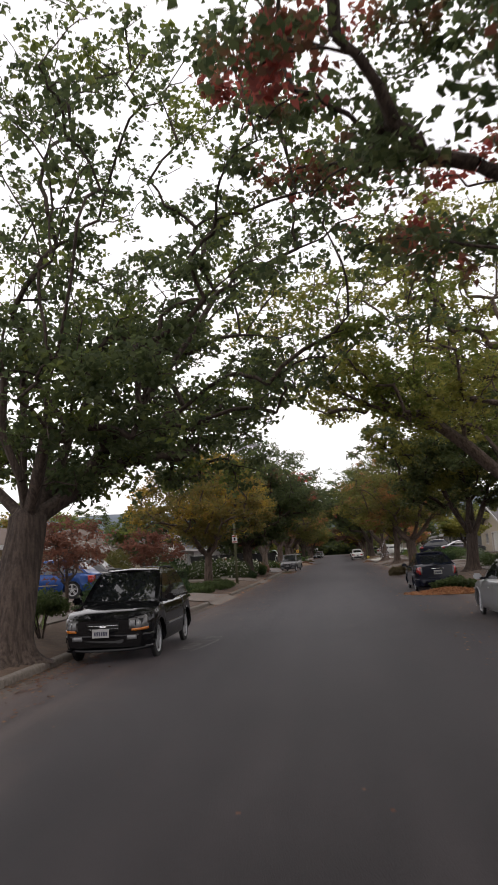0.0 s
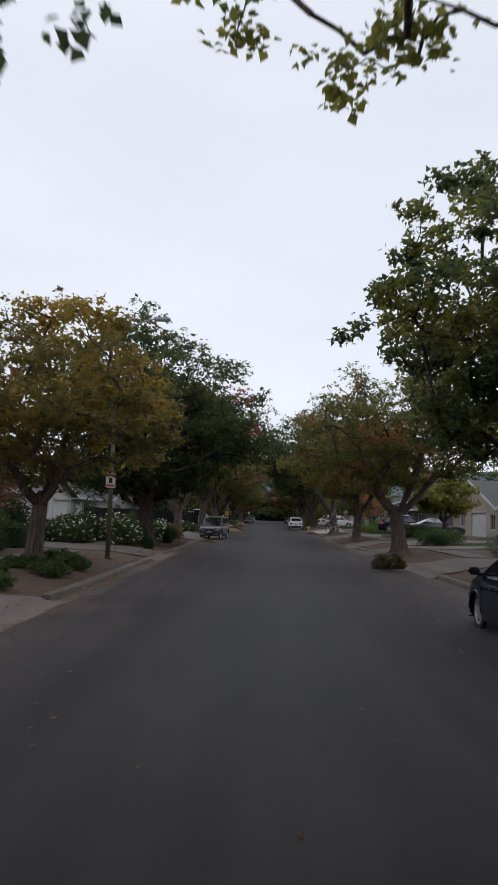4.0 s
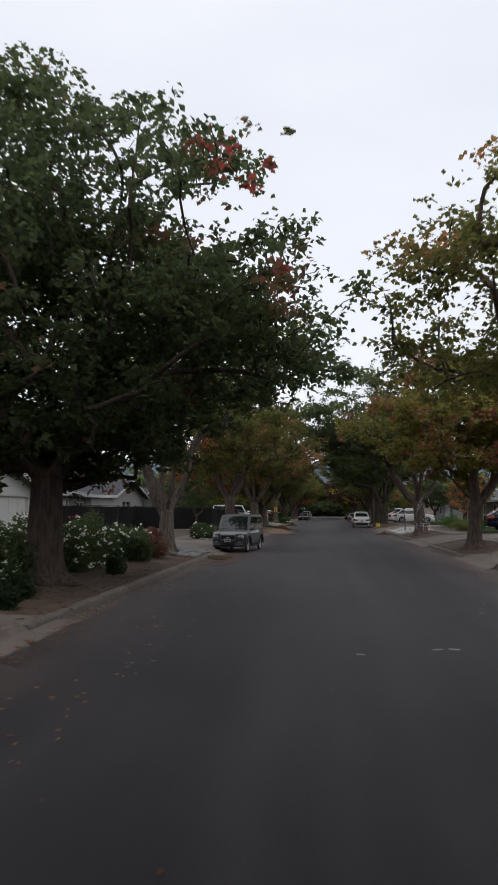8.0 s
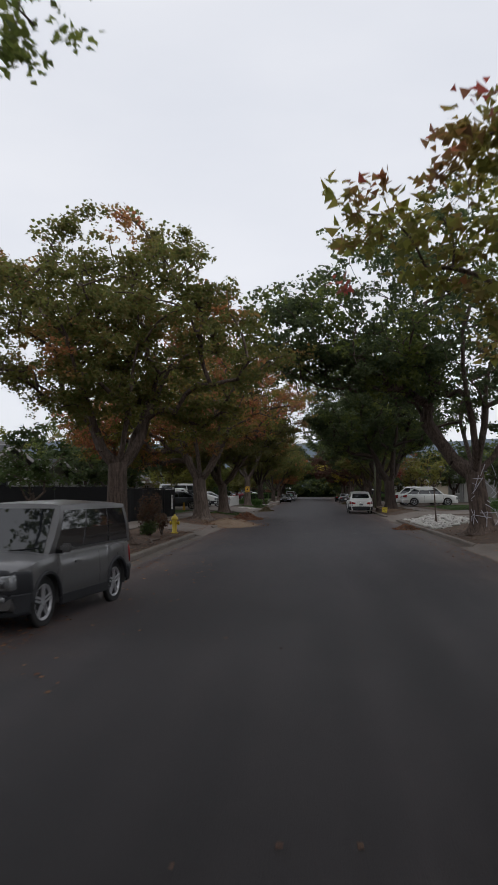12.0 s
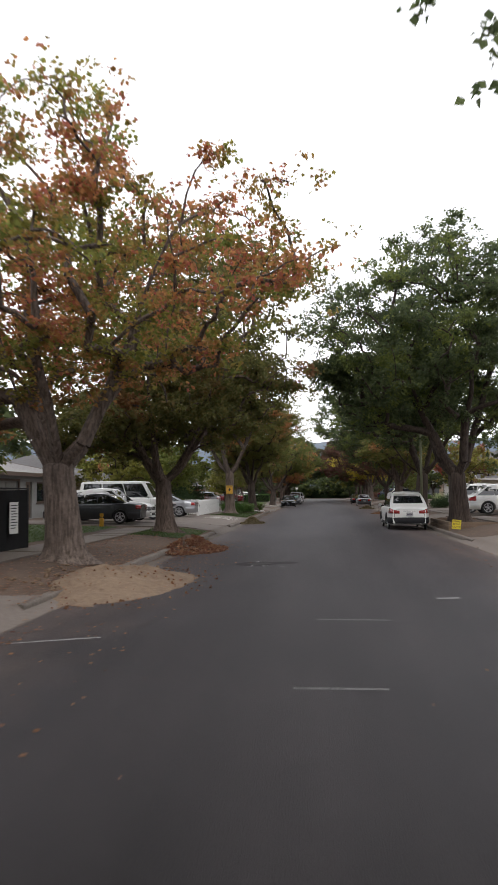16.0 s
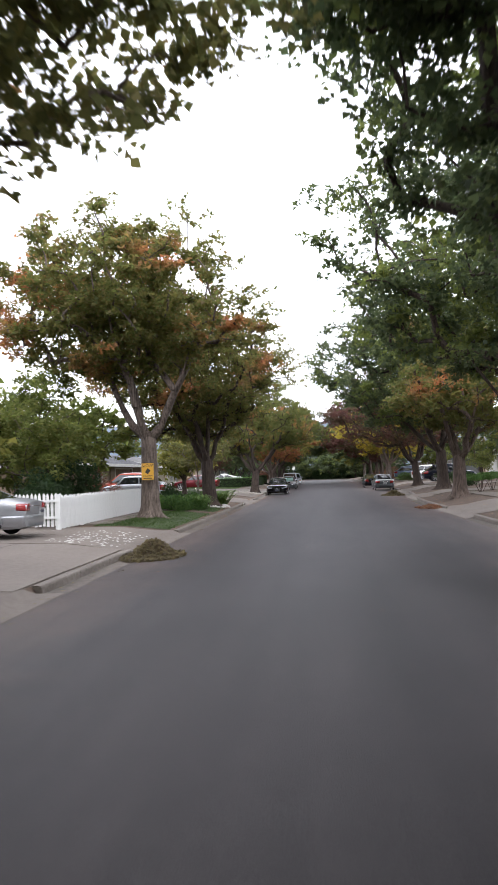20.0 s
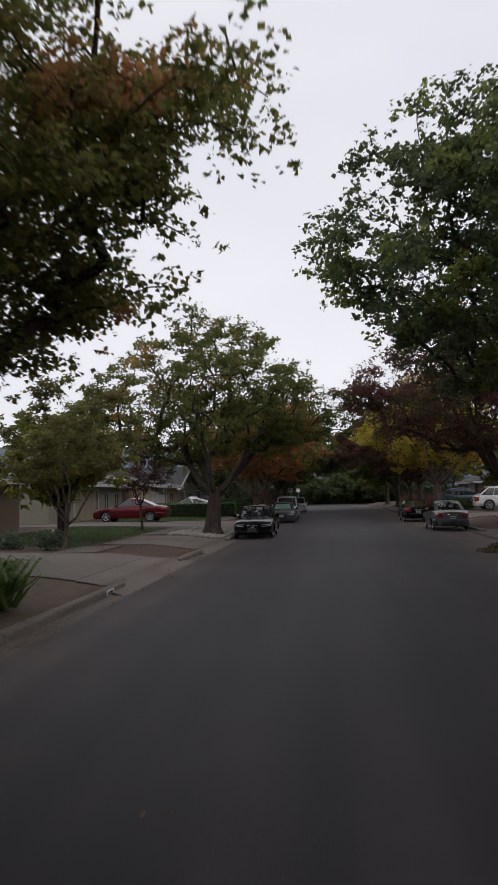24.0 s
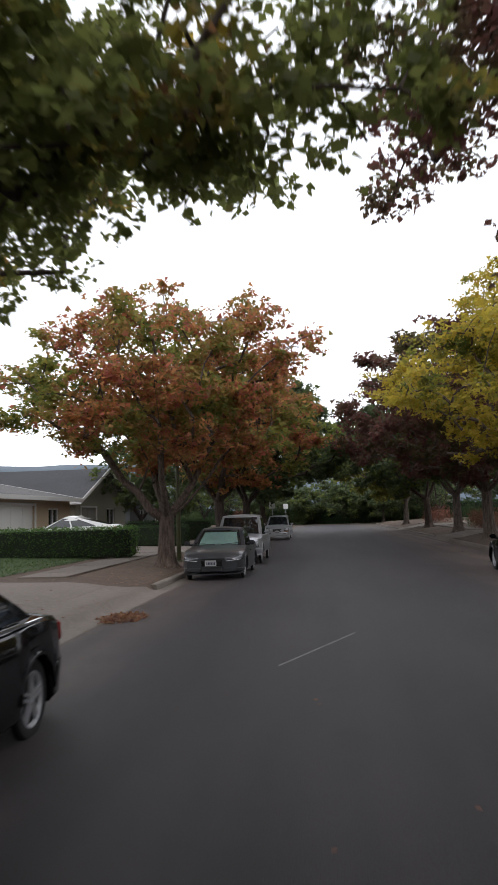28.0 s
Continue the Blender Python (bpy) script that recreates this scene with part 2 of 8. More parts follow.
L_GREEN = leaf_mat("green_leaves", GREEN, OLIVE, 0.4, 0.6)
L_DEEP = leaf_mat("deep_green_leaves", DEEP, GREEN, 0.5, 0.56)
L_DEEPRED = leaf_mat("green_leaves_with_red", DEEP + [(0.05, 0.07, 0.02)], RED + [(0.12, 0.06, 0.02)], 0.32, 0.63)
L_REDTIPS = leaf_mat("green_leaves_with_red_tips", DEEP, RED + [(0.14, 0.04, 0.03)], 0.3, 0.55)
L_OLIVE = leaf_mat("olive_leaves", OLIVE, GREEN, 0.4, 0.55)
L_DEEPOLIVE = leaf_mat("deep_olive_leaves", DEEP + [(0.085, 0.095, 0.03)], OLIVE, 0.45, 0.54)
L_YELLOW = leaf_mat("olive_and_yellow_leaves", [(0.105, 0.098, 0.026), (0.135, 0.115, 0.03), (0.15, 0.105, 0.034)], [(0.215, 0.165, 0.022), (0.30, 0.21, 0.026), (0.21, 0.115, 0.03)], 0.5, 0.54)
L_GOLD = leaf_mat("golden_leaves", [(0.22, 0.19, 0.022), (0.31, 0.25, 0.028), (0.34, 0.24, 0.03)], [(0.085, 0.105, 0.024), (0.14, 0.15, 0.028)], 0.42, 0.6)
L_RUSTY = leaf_mat("dull_olive_and_rust_leaves", [(0.070, 0.078, 0.026), (0.10, 0.10, 0.03), (0.135, 0.115, 0.036)], [(0.15, 0.075, 0.03), (0.19, 0.09, 0.04)], 0.4, 0.6)
L_TURNING = leaf_mat("green_leaves_turning_yellow", [(0.086, 0.102, 0.028), (0.120, 0.132, 0.034), (0.105, 0.110, 0.032)], YELLOW + [(0.20, 0.11, 0.04), (0.20, 0.07, 0.04)], 0.5, 0.61)
L_GRORANGE = leaf_mat("green_and_orange_leaves", [(0.074, 0.090, 0.024), (0.105, 0.118, 0.030), (0.115, 0.112, 0.030), (0.145, 0.135, 0.036), (0.12, 0.092, 0.034)], ORANGE, 0.35, 0.61)
L_ORANGE = leaf_mat("orange_and_green_leaves", [(0.10, 0.10, 0.025)] + ORANGE + [(0.25, 0.075, 0.055), (0.16, 0.14, 0.035)], GREEN + OLIVE + [(0.22, 0.18, 0.035)], 0.45, 0.5)
L_RED = leaf_mat("red_and_olive_leaves", OLIVE + [(0.12, 0.08, 0.025)], RED + [(0.20, 0.09, 0.05), (0.16, 0.07, 0.05)], 0.38, 0.56)
L_PURPLE = leaf_mat("purple_red_leaves", PURPLE, [(0.055, 0.062, 0.024), (0.085, 0.056, 0.028)], 0.4, 0.52)
L_DRY = leaf_mat("dry_brown_leaves", [(0.055, 0.03, 0.02), (0.085, 0.042, 0.026), (0.05, 0.045, 0.02)])


# ---- mesh helpers ----
def mesh_object(name, verts, quads, material, parent=None, smooth=False, tris=None):
    """One mesh object from arrays of vertices and faces of four (or, in tris, three) corners."""
    me = bpy.data.meshes.new(name)
    verts = np.asarray(verts, dtype=np.float32).reshape(-1, 3)
    quads = np.asarray(quads if quads is not None else [], dtype=np.int32).reshape(-1, 4)
    tris = np.asarray(tris if tris is not None else [], dtype=np.int32).reshape(-1, 3)
    me.vertices.add(len(verts))
    me.vertices.foreach_set("co", verts.ravel())
    loops = np.concatenate([quads.ravel(), tris.ravel()])
    me.loops.add(len(loops))
    me.loops.foreach_set("vertex_index", loops)
    me.polygons.add(len(quads) + len(tris))
    starts = np.concatenate([np.arange(len(quads)) * 4, len(quads) * 4 + np.arange(len(tris)) * 3]).astype(np.int32)
    me.polygons.foreach_set("loop_start", starts)
    if smooth:
        me.polygons.foreach_set("use_smooth", np.ones(len(quads) + len(tris), dtype=bool))
    me.update(calc_edges=True)
    me.validate()
    me.materials.append(material)
    ob = new(name, me)
    if parent is not None:
        ob.parent = parent
    return ob


def part(name, bm, material, parent=None, label="", smooth=False, bevel=0.0, crease=0.0):
    """Links a bmesh as one mesh object under a thing or a part."""
    if bevel:
        bmesh.ops.bevel(bm, geom=bm.edges[:], offset=bevel, segments=2, affect="EDGES", clamp_overlap=True)
    me = bpy.data.meshes.new(name)
    bmesh.ops.recalc_face_normals(bm, faces=bm.faces[:])
    bm.to_mesh(me)
    bm.free()
    if smooth:
        for p in me.polygons:
            p.use_smooth = True
    if crease:
        me.set_sharp_from_angle(angle=crease)
    me.materials.append(material)
    ob = new(name, me)
    if parent is not None:
        ob.parent = parent
    if label:
        tagged(ob, label)
    return ob


def box(bm, x0, x1, y0, y1, z0, z1, m=None):
    vs = [bm.verts.new(((x0, x1)[i & 1], (y0, y1)[i >> 1 & 1], (z0, z1)[i >> 2 & 1])) for i in range(8)]
    for f in ((0, 2, 3, 1), (4, 5, 7, 6), (0, 1, 5, 4), (2, 6, 7, 3), (0, 4, 6, 2), (1, 3, 7, 5)):
        bm.faces.new([vs[i] for i in f])
    if m is not None:
        bmesh.ops.transform(bm, matrix=m, verts=vs)
    return vs


def boxpart(name, dims, material, parent=None, label="", bevel=0.0, m=None):
    bm = bmesh.new()
    box(bm, *dims, m)
    return part(name, bm, material, parent, label, bevel=bevel)


def tube(bm, pts, radii, sides=8, cap=True):
    """A tapered tube through the points."""
    pts = [Vector(p) for p in pts]
    rings = []
    for i, p in enumerate(pts):
        d = (pts[min(i + 1, len(pts) - 1)] - pts[max(i - 1, 0)]).normalized()
        a = d.cross(Vector((0.31, 0.95, 0.05)) if abs(d.y) < 0.9 else Vector((1, 0, 0))).normalized()
        b = d.cross(a)
        r = radii[i] if hasattr(radii, "__len__") else radii
        rings.append([bm.verts.new(p + r * (a * math.cos(6.28319 * k / sides) + b * math.sin(6.28319 * k / sides))) for k in range(sides)])
    for u, v in zip(rings, rings[1:]):
        for k in range(sides):
            bm.faces.new((u[k], u[(k + 1) % sides], v[(k + 1) % sides], v[k]))
    if cap:
        bm.faces.new(rings[0][::-1])
        bm.faces.new(rings[-1])


def tubepart(name, pts, radii, material, parent=None, label="", sides=8):
    bm = bmesh.new()
    tube(bm, pts, radii, sides)
    return part(name, bm, material, parent, label, smooth=sides > 6)


def empty(name, m, label, category, group=""):
    ob = new(name)
    ob.empty_display_size = 0.2
    ob.matrix_world = m
    return tagged(ob, label, category, group)


def smoothstep(a, b, v):
    s = min(1.0, max(0.0, (v - a) / (b - a)))
    return s * s * (3 - 2 * s)


# ---- the street's plan: y runs along it, kerbs at kl(y) and kr(y) ----
ROAD_END, FAR = 292.0, 2600.0


def kl(y):
    return -5.0 + 0.46 * smoothstep(18, 34, y)


def kr(y):
    return 5.4 + 1.35 * smoothstep(160, 182, y)


def ground_z(x, y):
    """Height of the ground behind the kerbs: it rises gently to the gardens, more on the east side."""
    if x < 0:
        d = kl(y) - x
        return 0.13 + 0.17 * smoothstep(0.2, 2.0, d) + 0.15 * smoothstep(2.0, 9.0, d)
    d = x - kr(y)
    return 0.13 + 0.28 * smoothstep(0.2, 2.2, d) + 0.2 * smoothstep(2.2, 9.0, d)


def strip(name, material, lines, ys, zs=None, parent=None):
    """A sheet spanned by lines x(y) (functions) over the stations ys, with heights z(x, y)."""
    v = [(f(y), y, zs(f(y), y)) for y in ys for f in lines]
    k = len(lines)
    q = [(j * k + i, j * k + i + 1, (j + 1) * k + i + 1, (j + 1) * k + i) for j in range(len(ys) - 1) for i in range(k - 1)]
    return mesh_object(name, v, q, material, parent, smooth=True)


YS = [-FAR, -600, -200, -60] + list(range(-40, 301, 4)) + [330, 400, 600, 1200, FAR]


def off(f, d):
    return lambda y: f(y) + d


def const(x):
    return lambda y: x


def sheet_z(x, y):
    if kl(y) - 0.02 < x < kr(y) + 0.02 and y < ROAD_END + 0.5:
        return -0.10
    return ground_z(x, y) if y < ROAD_END + 4 else 0.18


ground = strip("ground", SOIL, [const(-FAR), const(-300), const(-60), const(-25)] + [off(kl, -d) for d in (14, 11, 9, 7.5, 6, 5, 4.2, 3.4, 2.6, 2, 1.5, 1, 0.6, 0.15, 0.0)]
               + [off(kr, d) for d in (0.0, 0.15, 0.6, 1, 1.5, 2, 2.6, 3.4, 4.2, 5, 6, 7.5, 9, 11, 14)] + [const(25.5), const(60), const(300), const(FAR)], YS, sheet_z)
tagged(ground, "bare brown soil of the gardens and verges", "ground", kind="structure")
road = strip("road", ASPHALT, [off(kl, 0.42)] + [const(x) for x in (-3, -1.5, 0.2, 2, 3.5)] + [off(kr, -0.42)], list(range(-60, 293, 4)) + [ROAD_END],
             lambda x, y: 0.055 - 0.0019 * (x - 0.25) ** 2)
tagged(road, "dark smooth asphalt roadway with faint patches", "road", kind="structure")
for side, f, s in (("west", kl, 1), ("east", kr, -1)):
    g = strip("gutter_" + side, GUTTER, [off(f, 0.46 * s), off(f, 0.10 * s), off(f, -0.03 * s)] if s > 0 else [off(f, -0.03 * s), off(f, 0.10 * s), off(f, 0.46 * s)],
              list(range(-60, 293, 4)) + [ROAD_END], lambda x, y: 0.008)
    tagged(g, "stained concrete gutter with leaf litter", "gutter", kind="structure")
cross = mesh_object("road_cross", [(-90, 276, 0.004), (-4.5, 276, 0.004), (-4.5, ROAD_END, 0.004), (-90, ROAD_END, 0.004)], [(0, 1, 2, 3)], ASPHALT)
tagged(cross, "asphalt of the crossing street at the far bend", "road", kind="structure")


# ---- trees ----
def tubes(p0, p1, r0, r1, sides):
    """Vertices and faces of many tapered tubes at once."""
    d = p1 - p0
    d = d / np.maximum(np.linalg.norm(d, axis=1, keepdims=True), 1e-6)
    up = np.where(np.abs(d[:, 2:3]) < 0.9, np.array([[0, 0, 1.0]]), np.array([[1.0, 0, 0]]))
    a = np.cross(d, up)
    a /= np.linalg.norm(a, axis=1, keepdims=True)
    b = np.cross(d, a)
    ang = np.arange(sides) * 2 * np.pi / sides
    ring = a[:, None] * np.cos(ang)[None, :, None] + b[:, None] * np.sin(ang)[None, :, None]
    v = np.concatenate([p0[:, None] + ring * r0[:, None, None], p1[:, None] + ring * r1[:, None, None]], axis=1)
    base = np.arange(len(p0))[:, None] * 2 * sides
    k = np.arange(sides)[None]
    q = np.stack([base + k, base + (k + 1) % sides, base + sides + (k + 1) % sides, base + sides + k], axis=-1)
    return v.reshape(-1, 3), q.reshape(-1, 4)


def leaf_cards(pos, rng, size, droop=0.35, spread=0.35, fold=0.25):
    """Kite-shaped leaves, gently folded, at the given places; size may differ from leaf to leaf."""
    n = len(pos)
    ang = rng.uniform(0, 2 * np.pi, n)
    along = np.stack([np.cos(ang), np.sin(ang), rng.normal(-droop, 0.4, n)], 1)
    along /= np.linalg.norm(along, axis=1, keepdims=True)
    nor = rng.normal(0, spread + 0.25, (n, 3)) + np.array([0, 0, 0.8])
    side = np.cross(along, nor)
    side /= np.maximum(np.linalg.norm(side, axis=1, keepdims=True), 1e-6)
    nor = np.cross(side, along)
    s = size * rng.uniform(0.65, 1.3, (n, 1))
    w = s * rng.uniform(0.36, 0.5, (n, 1))
    v = np.stack([pos, pos + along * s * 0.45 + side * w + nor * s * fold * 0.4, pos + along * s, pos + along * s * 0.45 - side * w + nor * s * fold * 0.4], 1)
    return v.reshape(-1, 3), np.arange(n * 4).reshape(-1, 4)


def leaf_tris(pos, rng, size, lift=0.35):
    """Slender three-cornered leaves turned every way, a little upwards."""
    n = len(pos)
    size = np.broadcast_to(np.asarray(size, dtype=float), (n,))[:, None] * rng.uniform(0.65, 1.35, (n, 1))
    nor = rng.normal(0, 0.62, (n, 3)) + np.array([0, 0, lift])
    along = rng.normal(0, 1, (n, 3)) - np.array([0, 0, 0.35])
    side = np.cross(along, nor)
    side /= np.maximum(np.linalg.norm(side, axis=1, keepdims=True), 1e-6)
    along /= np.linalg.norm(along, axis=1, keepdims=True)
    w = size * rng.uniform(0.34, 0.5, (n, 1))
    skew = along * size * rng.uniform(-0.25, 0.45, (n, 1))
    v = np.stack([pos - along * size * 0.55 + side * w * rng.uniform(-0.5, 0.2, (n, 1)), pos + side * w + skew, pos + along * size * 0.6 - side * w * 0.9], 1)
    return v.reshape(-1, 3), np.arange(n * 3).reshape(-1, 3)


def leaf_rosettes(heart, own, rng, size, broad):
    """Broad pointed leaves that spread from the bud at the end of each twig, drooping a little."""
    n = len(own)
    axis = rng.normal(0, 0.35, (len(heart), 3)) + np.array([0, 0, 1.0])
    axis /= np.linalg.norm(axis, axis=1, keepdims=True)
    axis = axis[own]
    ang = rng.uniform(0, 2 * np.pi, n)
    pitch = rng.normal(-0.22, 0.5, n)
    along = np.stack([np.cos(ang) * np.cos(pitch), np.sin(ang) * np.cos(pitch), np.sin(pitch)], 1)
    along += axis * np.array([1, 1, 0]) * 0.5
    along /= np.linalg.norm(along, axis=1, keepdims=True)
    side = np.cross(along, axis + rng.normal(0, 0.55, (n, 3)))
    side /= np.maximum(np.linalg.norm(side, axis=1, keepdims=True), 1e-6)
    s = size * rng.uniform(0.6, 1.3, (n, 1))
    base = heart[own] + along * s * 0.15 + rng.normal(0, 1, (n, 3)) * np.array([0.085, 0.085, 0.05]) * (size / 0.12) ** 0.5
    w = s * rng.uniform(0.34, 0.5, (n, 1))
    if broad:
        nor = np.cross(side, along) * s
        v = np.stack([base, base + along * s * 0.4 + side * w + nor * 0.12, base + along * s - nor * 0.15, base + along * s * 0.45 - side * w + nor * 0.12], 1)
        return v.reshape(-1, 3), np.arange(n * 4).reshape(-1, 4)
    v = np.stack([base + side * w + along * s * rng.uniform(0, 0.3, (n, 1)), base + along * s, base - side * w], 1)
    return v.reshape(-1, 3), np.arange(n * 3).reshape(-1, 3)


def tree(x, y, height, spread, low, trunk_r, leaves, foliage, bark, label, seed, fork=2.4, lean=(0.0, 0.0), clumps=230, leaf=0.15, name="street_tree",
         group="street trees", puff=0.6, limbs=5, sink=0.06, bare=0.0, cone=0.25, lobes=(), thin=0.5, inner=10, kites=False):
    """A broadleaf tree: flared trunk, limbs that fork to every clump of the crown, and the leaves."""
    rng = np.random.default_rng(seed)
    z0 = ground_z(x, y) - sink
    root = empty(name, pose(x, y, z0), label, "tree", group)
    phase = rng.uniform(0, 100, 3)
    # clump centres inside a lumpy envelope
    d = rng.normal(0, 1, (clumps, 3))
    d /= np.linalg.norm(d, axis=1, keepdims=True)
    lump = np.array([noise.noise(Vector(v * 1.5 + phase)) for v in d])
    rad = np.where(rng.uniform(0, 1, clumps) < 0.72, rng.uniform(0.74, 1.0, clumps), rng.uniform(0.2, 0.75, clumps)) * (1 + 0.36 * lump)
    c = d * rad[:, None]
    c[:, 2] = np.where(c[:, 2] < 0, c[:, 2] * 0.8, c[:, 2])
    half = (height - low) / 2
    taper = 1 - cone * np.clip(c[:, 2], 0, 1) - 0.35 * np.clip(-c[:, 2] - 0.3, 0, 1)
    mid = np.array([lean[0], lean[1], low + half * 0.9])
    pts = np.stack([c[:, 0] * spread * taper, c[:, 1] * spread * taper, c[:, 2] * half], 1) + mid
    for lx, ly, lz, lr in lobes:
        extra = rng.normal(0, 0.5, (int(clumps * 0.022 * lr * lr) + 4, 3)) * np.array([lr, lr, lr * 0.5]) + np.array([lx, ly, lz])
        pts = np.concatenate([pts, extra])
    # skeleton
    nodes, par = [np.zeros(3)], [-1]
    steps = 5
    wob = rng.normal(0, 0.05, 2)
    for i in range(1, steps + 1):
        h = fork * i / steps
        nodes.append(np.array([wob[0] * h + lean[0] * 0.06 * h, wob[1] * h + lean[1] * 0.06 * h, h]))
        par.append(i - 1)
    top = len(nodes) - 1
    a0 = rng.uniform(0, 6.28)
    for k in range(limbs):
        a = a0 + k * 6.283 / limbs + rng.normal(0, 0.25)
        reach, rise = spread * rng.uniform(0.32, 0.55), (height - fork) * rng.uniform(0.36, 0.62)
        prev, p = top, nodes[top]
        for i in range(1, 7):
            f = i / 6
            q = nodes[top] + np.array([math.cos(a) * reach * f ** 0.85, math.sin(a) * reach * f ** 0.85, rise * f ** 1.15]) + rng.normal(0, 0.055, 3) + np.array([*lean, 0]) * 0.45 * f
            nodes.append(q)
            par.append(prev)
            prev = len(nodes) - 1
    tips = []
    for i in np.argsort(np.linalg.norm(pts - nodes[top], axis=1)):
        t = pts[i]
        arr = np.array(nodes[top:])
        gap = t - arr
        dist = np.linalg.norm(gap, axis=1)
        cost = dist + 0.9 * np.clip(arr[:, 2] - t[2], 0, None) + 0.25 * np.linalg.norm(arr - nodes[top], axis=1) * (dist > 0.4)
        j = int(cost.argmin()) + top
        s = nodes[j]
        prev = j
        n_seg = 3 if dist[j - top] > 0.8 else 2
        bend = rng.normal(0, 0.06, 3) * dist[j - top]
        for k in range(1, n_seg + 1):
            f = k / n_seg
            nodes.append(s + (t - s) * f + bend * math.sin(f * 3.14) + np.array([0, 0, 0.10 * dist[j - top] * math.sin(f * 3.14)]))
            par.append(prev)
            prev = len(nodes) - 1
        tips.append(prev)
    nodes, par = np.array(nodes), np.array(par)
    weight = np.zeros(len(nodes))
    weight[tips] = 1
    for i in range(len(nodes) - 1, 0, -1):
        weight[par[i]] += weight[i]
    r = np.maximum(trunk_r * 0.92 * (weight / max(1, weight[top])) ** thin, 0.009)
    r *= 1 + 0.5 * np.exp(-np.linalg.norm(nodes - nodes[top], axis=1) / 0.55) * (np.arange(len(nodes)) > top)
    e = np.arange(top + 1, len(nodes))
    v, q = tubes(nodes[par[e]], nodes[e], np.minimum(r[par[e]], r[e] * 1.25), r[e], 4)
    mesh_object("limb_frame", v, q, bark, root, smooth=True)
    # trunk with root flare and ridges
    levels = np.array([0, 0.06, 0.14, 0.26, 0.45, 0.75, 1.1] + list(np.linspace(1.5, fork + 0.12, 5)))
    sides = 32
    ang = np.arange(sides) * 2 * np.pi / sides
    ridge = 1 + 0.11 * np.sin(ang * rng.integers(4, 6) + rng.uniform(0, 6)) + 0.055 * np.sin(ang * 11 + rng.uniform(0, 6)) + 0.05 * rng.normal(0, 1, sides)
    ring = []
    for h in levels:
        f = min(1, h / fork)
        cen = np.array([np.interp(h, nodes[:top + 1, 2], nodes[:top + 1, k]) for k in (0, 1)])
        flare = trunk_r * (1 + 0.75 * math.exp(-h / 0.16) + 0.12 * math.exp(-h / 0.7) ) * (1 - 0.18 * f)
        rr = flare * (1 + (ridge - 1) * (0.55 + 1.6 * math.exp(-h / 0.2)))
        ring.append(np.stack([cen[0] + rr * np.cos(ang), cen[1] + rr * np.sin(ang), np.full(sides, h)], 1))
    for dh, share in ((0.22, 0.72), (0.38, 0.36)):
        ring.append(np.stack([cen[0] + rr * share * np.cos(ang), cen[1] + rr * share * np.sin(ang), np.full(sides, fork + dh)], 1))
    tv = np.concatenate(ring)
    k = np.arange(sides)
    tq = np.concatenate([np.stack([i * sides + k, i * sides + (k + 1) % sides, (i + 1) * sides + (k + 1) % sides, (i + 1) * sides + k], 1) for i in range(len(levels) + 1)])
    mesh_object("trunk", tv, tq, bark, root, smooth=True)
    # leaves sit round the tips and along the last twigs
    keep = np.array(tips)
    if bare:
        keep = keep[rng.uniform(0, 1, len(keep)) > bare]
    leaves = int(leaves * 0.95)
    tufts = max(len(keep), leaves // 11)
    which = rng.integers(0, len(keep), tufts)
    tip, back = nodes[keep[which]], nodes[par[keep[which]]]
    f = rng.uniform(0, 1, (tufts, 1)) ** 1.3
    size = puff * rng.uniform(0.6, 1.25, len(keep))[which][:, None]
    heart = tip + (back - tip) * f * 0.8 + rng.normal(0, 1, (tufts, 3)) * size * np.array([0.64, 0.64, 0.32])
    if inner:
        # sprays fill the inside of the crown
        fill = rng.integers(0, tufts, tufts // inner)
        core = np.array([lean[0], lean[1], low + half * 0.8])
        heart = np.concatenate([heart, heart[fill] + (core - heart[fill]) * rng.uniform(0.16, 0.6, (len(fill), 1)) + rng.normal(0, 0.15, (len(fill), 3))])
    own = rng.integers(0, len(heart), int(leaves * len(heart) / tufts))
    v, q = leaf_rosettes(heart, own, rng, leaf * (1.0 if kites else 1.22), kites)
    mesh_object("crown", v, q if kites else None, foliage, root, tris=None if kites else q)
    return root


# west side, from south to north
tree(-5.85, 13.9, 14.0, 8.0, 4.0, 0.42, 54000, L_DEEP, BARK_DARK, "old maple with deep green leaves beside the kerb", 11, fork=2.6, lean=(1.2, 3.0), clumps=520, bare=0.18, puff=0.46, leaf=0.135, limbs=6, thin=0.58,
     lobes=((3.2, 9.4, 4.4, 1.0), (1.9, 8.2, 4.2, 0.9), (0.3, 3.2, 3.8, 1.3), (-1.0, 2.4, 4.4, 1.4), (1.5, 4.2, 4.2, 1.1), (2.6, 6.4, 4.7, 1.3), (3.4, 8.8, 5.9, 1.7), (1.9, -0.9, 4.2, 1.2), (1.9, 1.1, 4.4, 1.2), (1.0, 1.0, 3.5, 0.9), (0.9, 1.1, 5.8, 1.3), (2.5, -1.3, 4.9, 1.1), (1.2, 5.4, 7.4, 2.2), (4.4, 9.2, 7.3, 1.4), (1.8, 9.0, 6.4, 1.6)), inner=24, kites=True)
tree(-6.45, 41.0, 7.7, 4.0, 2.1, 0.22, 30000, L_YELLOW, BARK, "small spreading tree with yellow and olive autumn leaves", 12, fork=1.7, clumps=240, puff=0.46, leaf=0.11, inner=20)
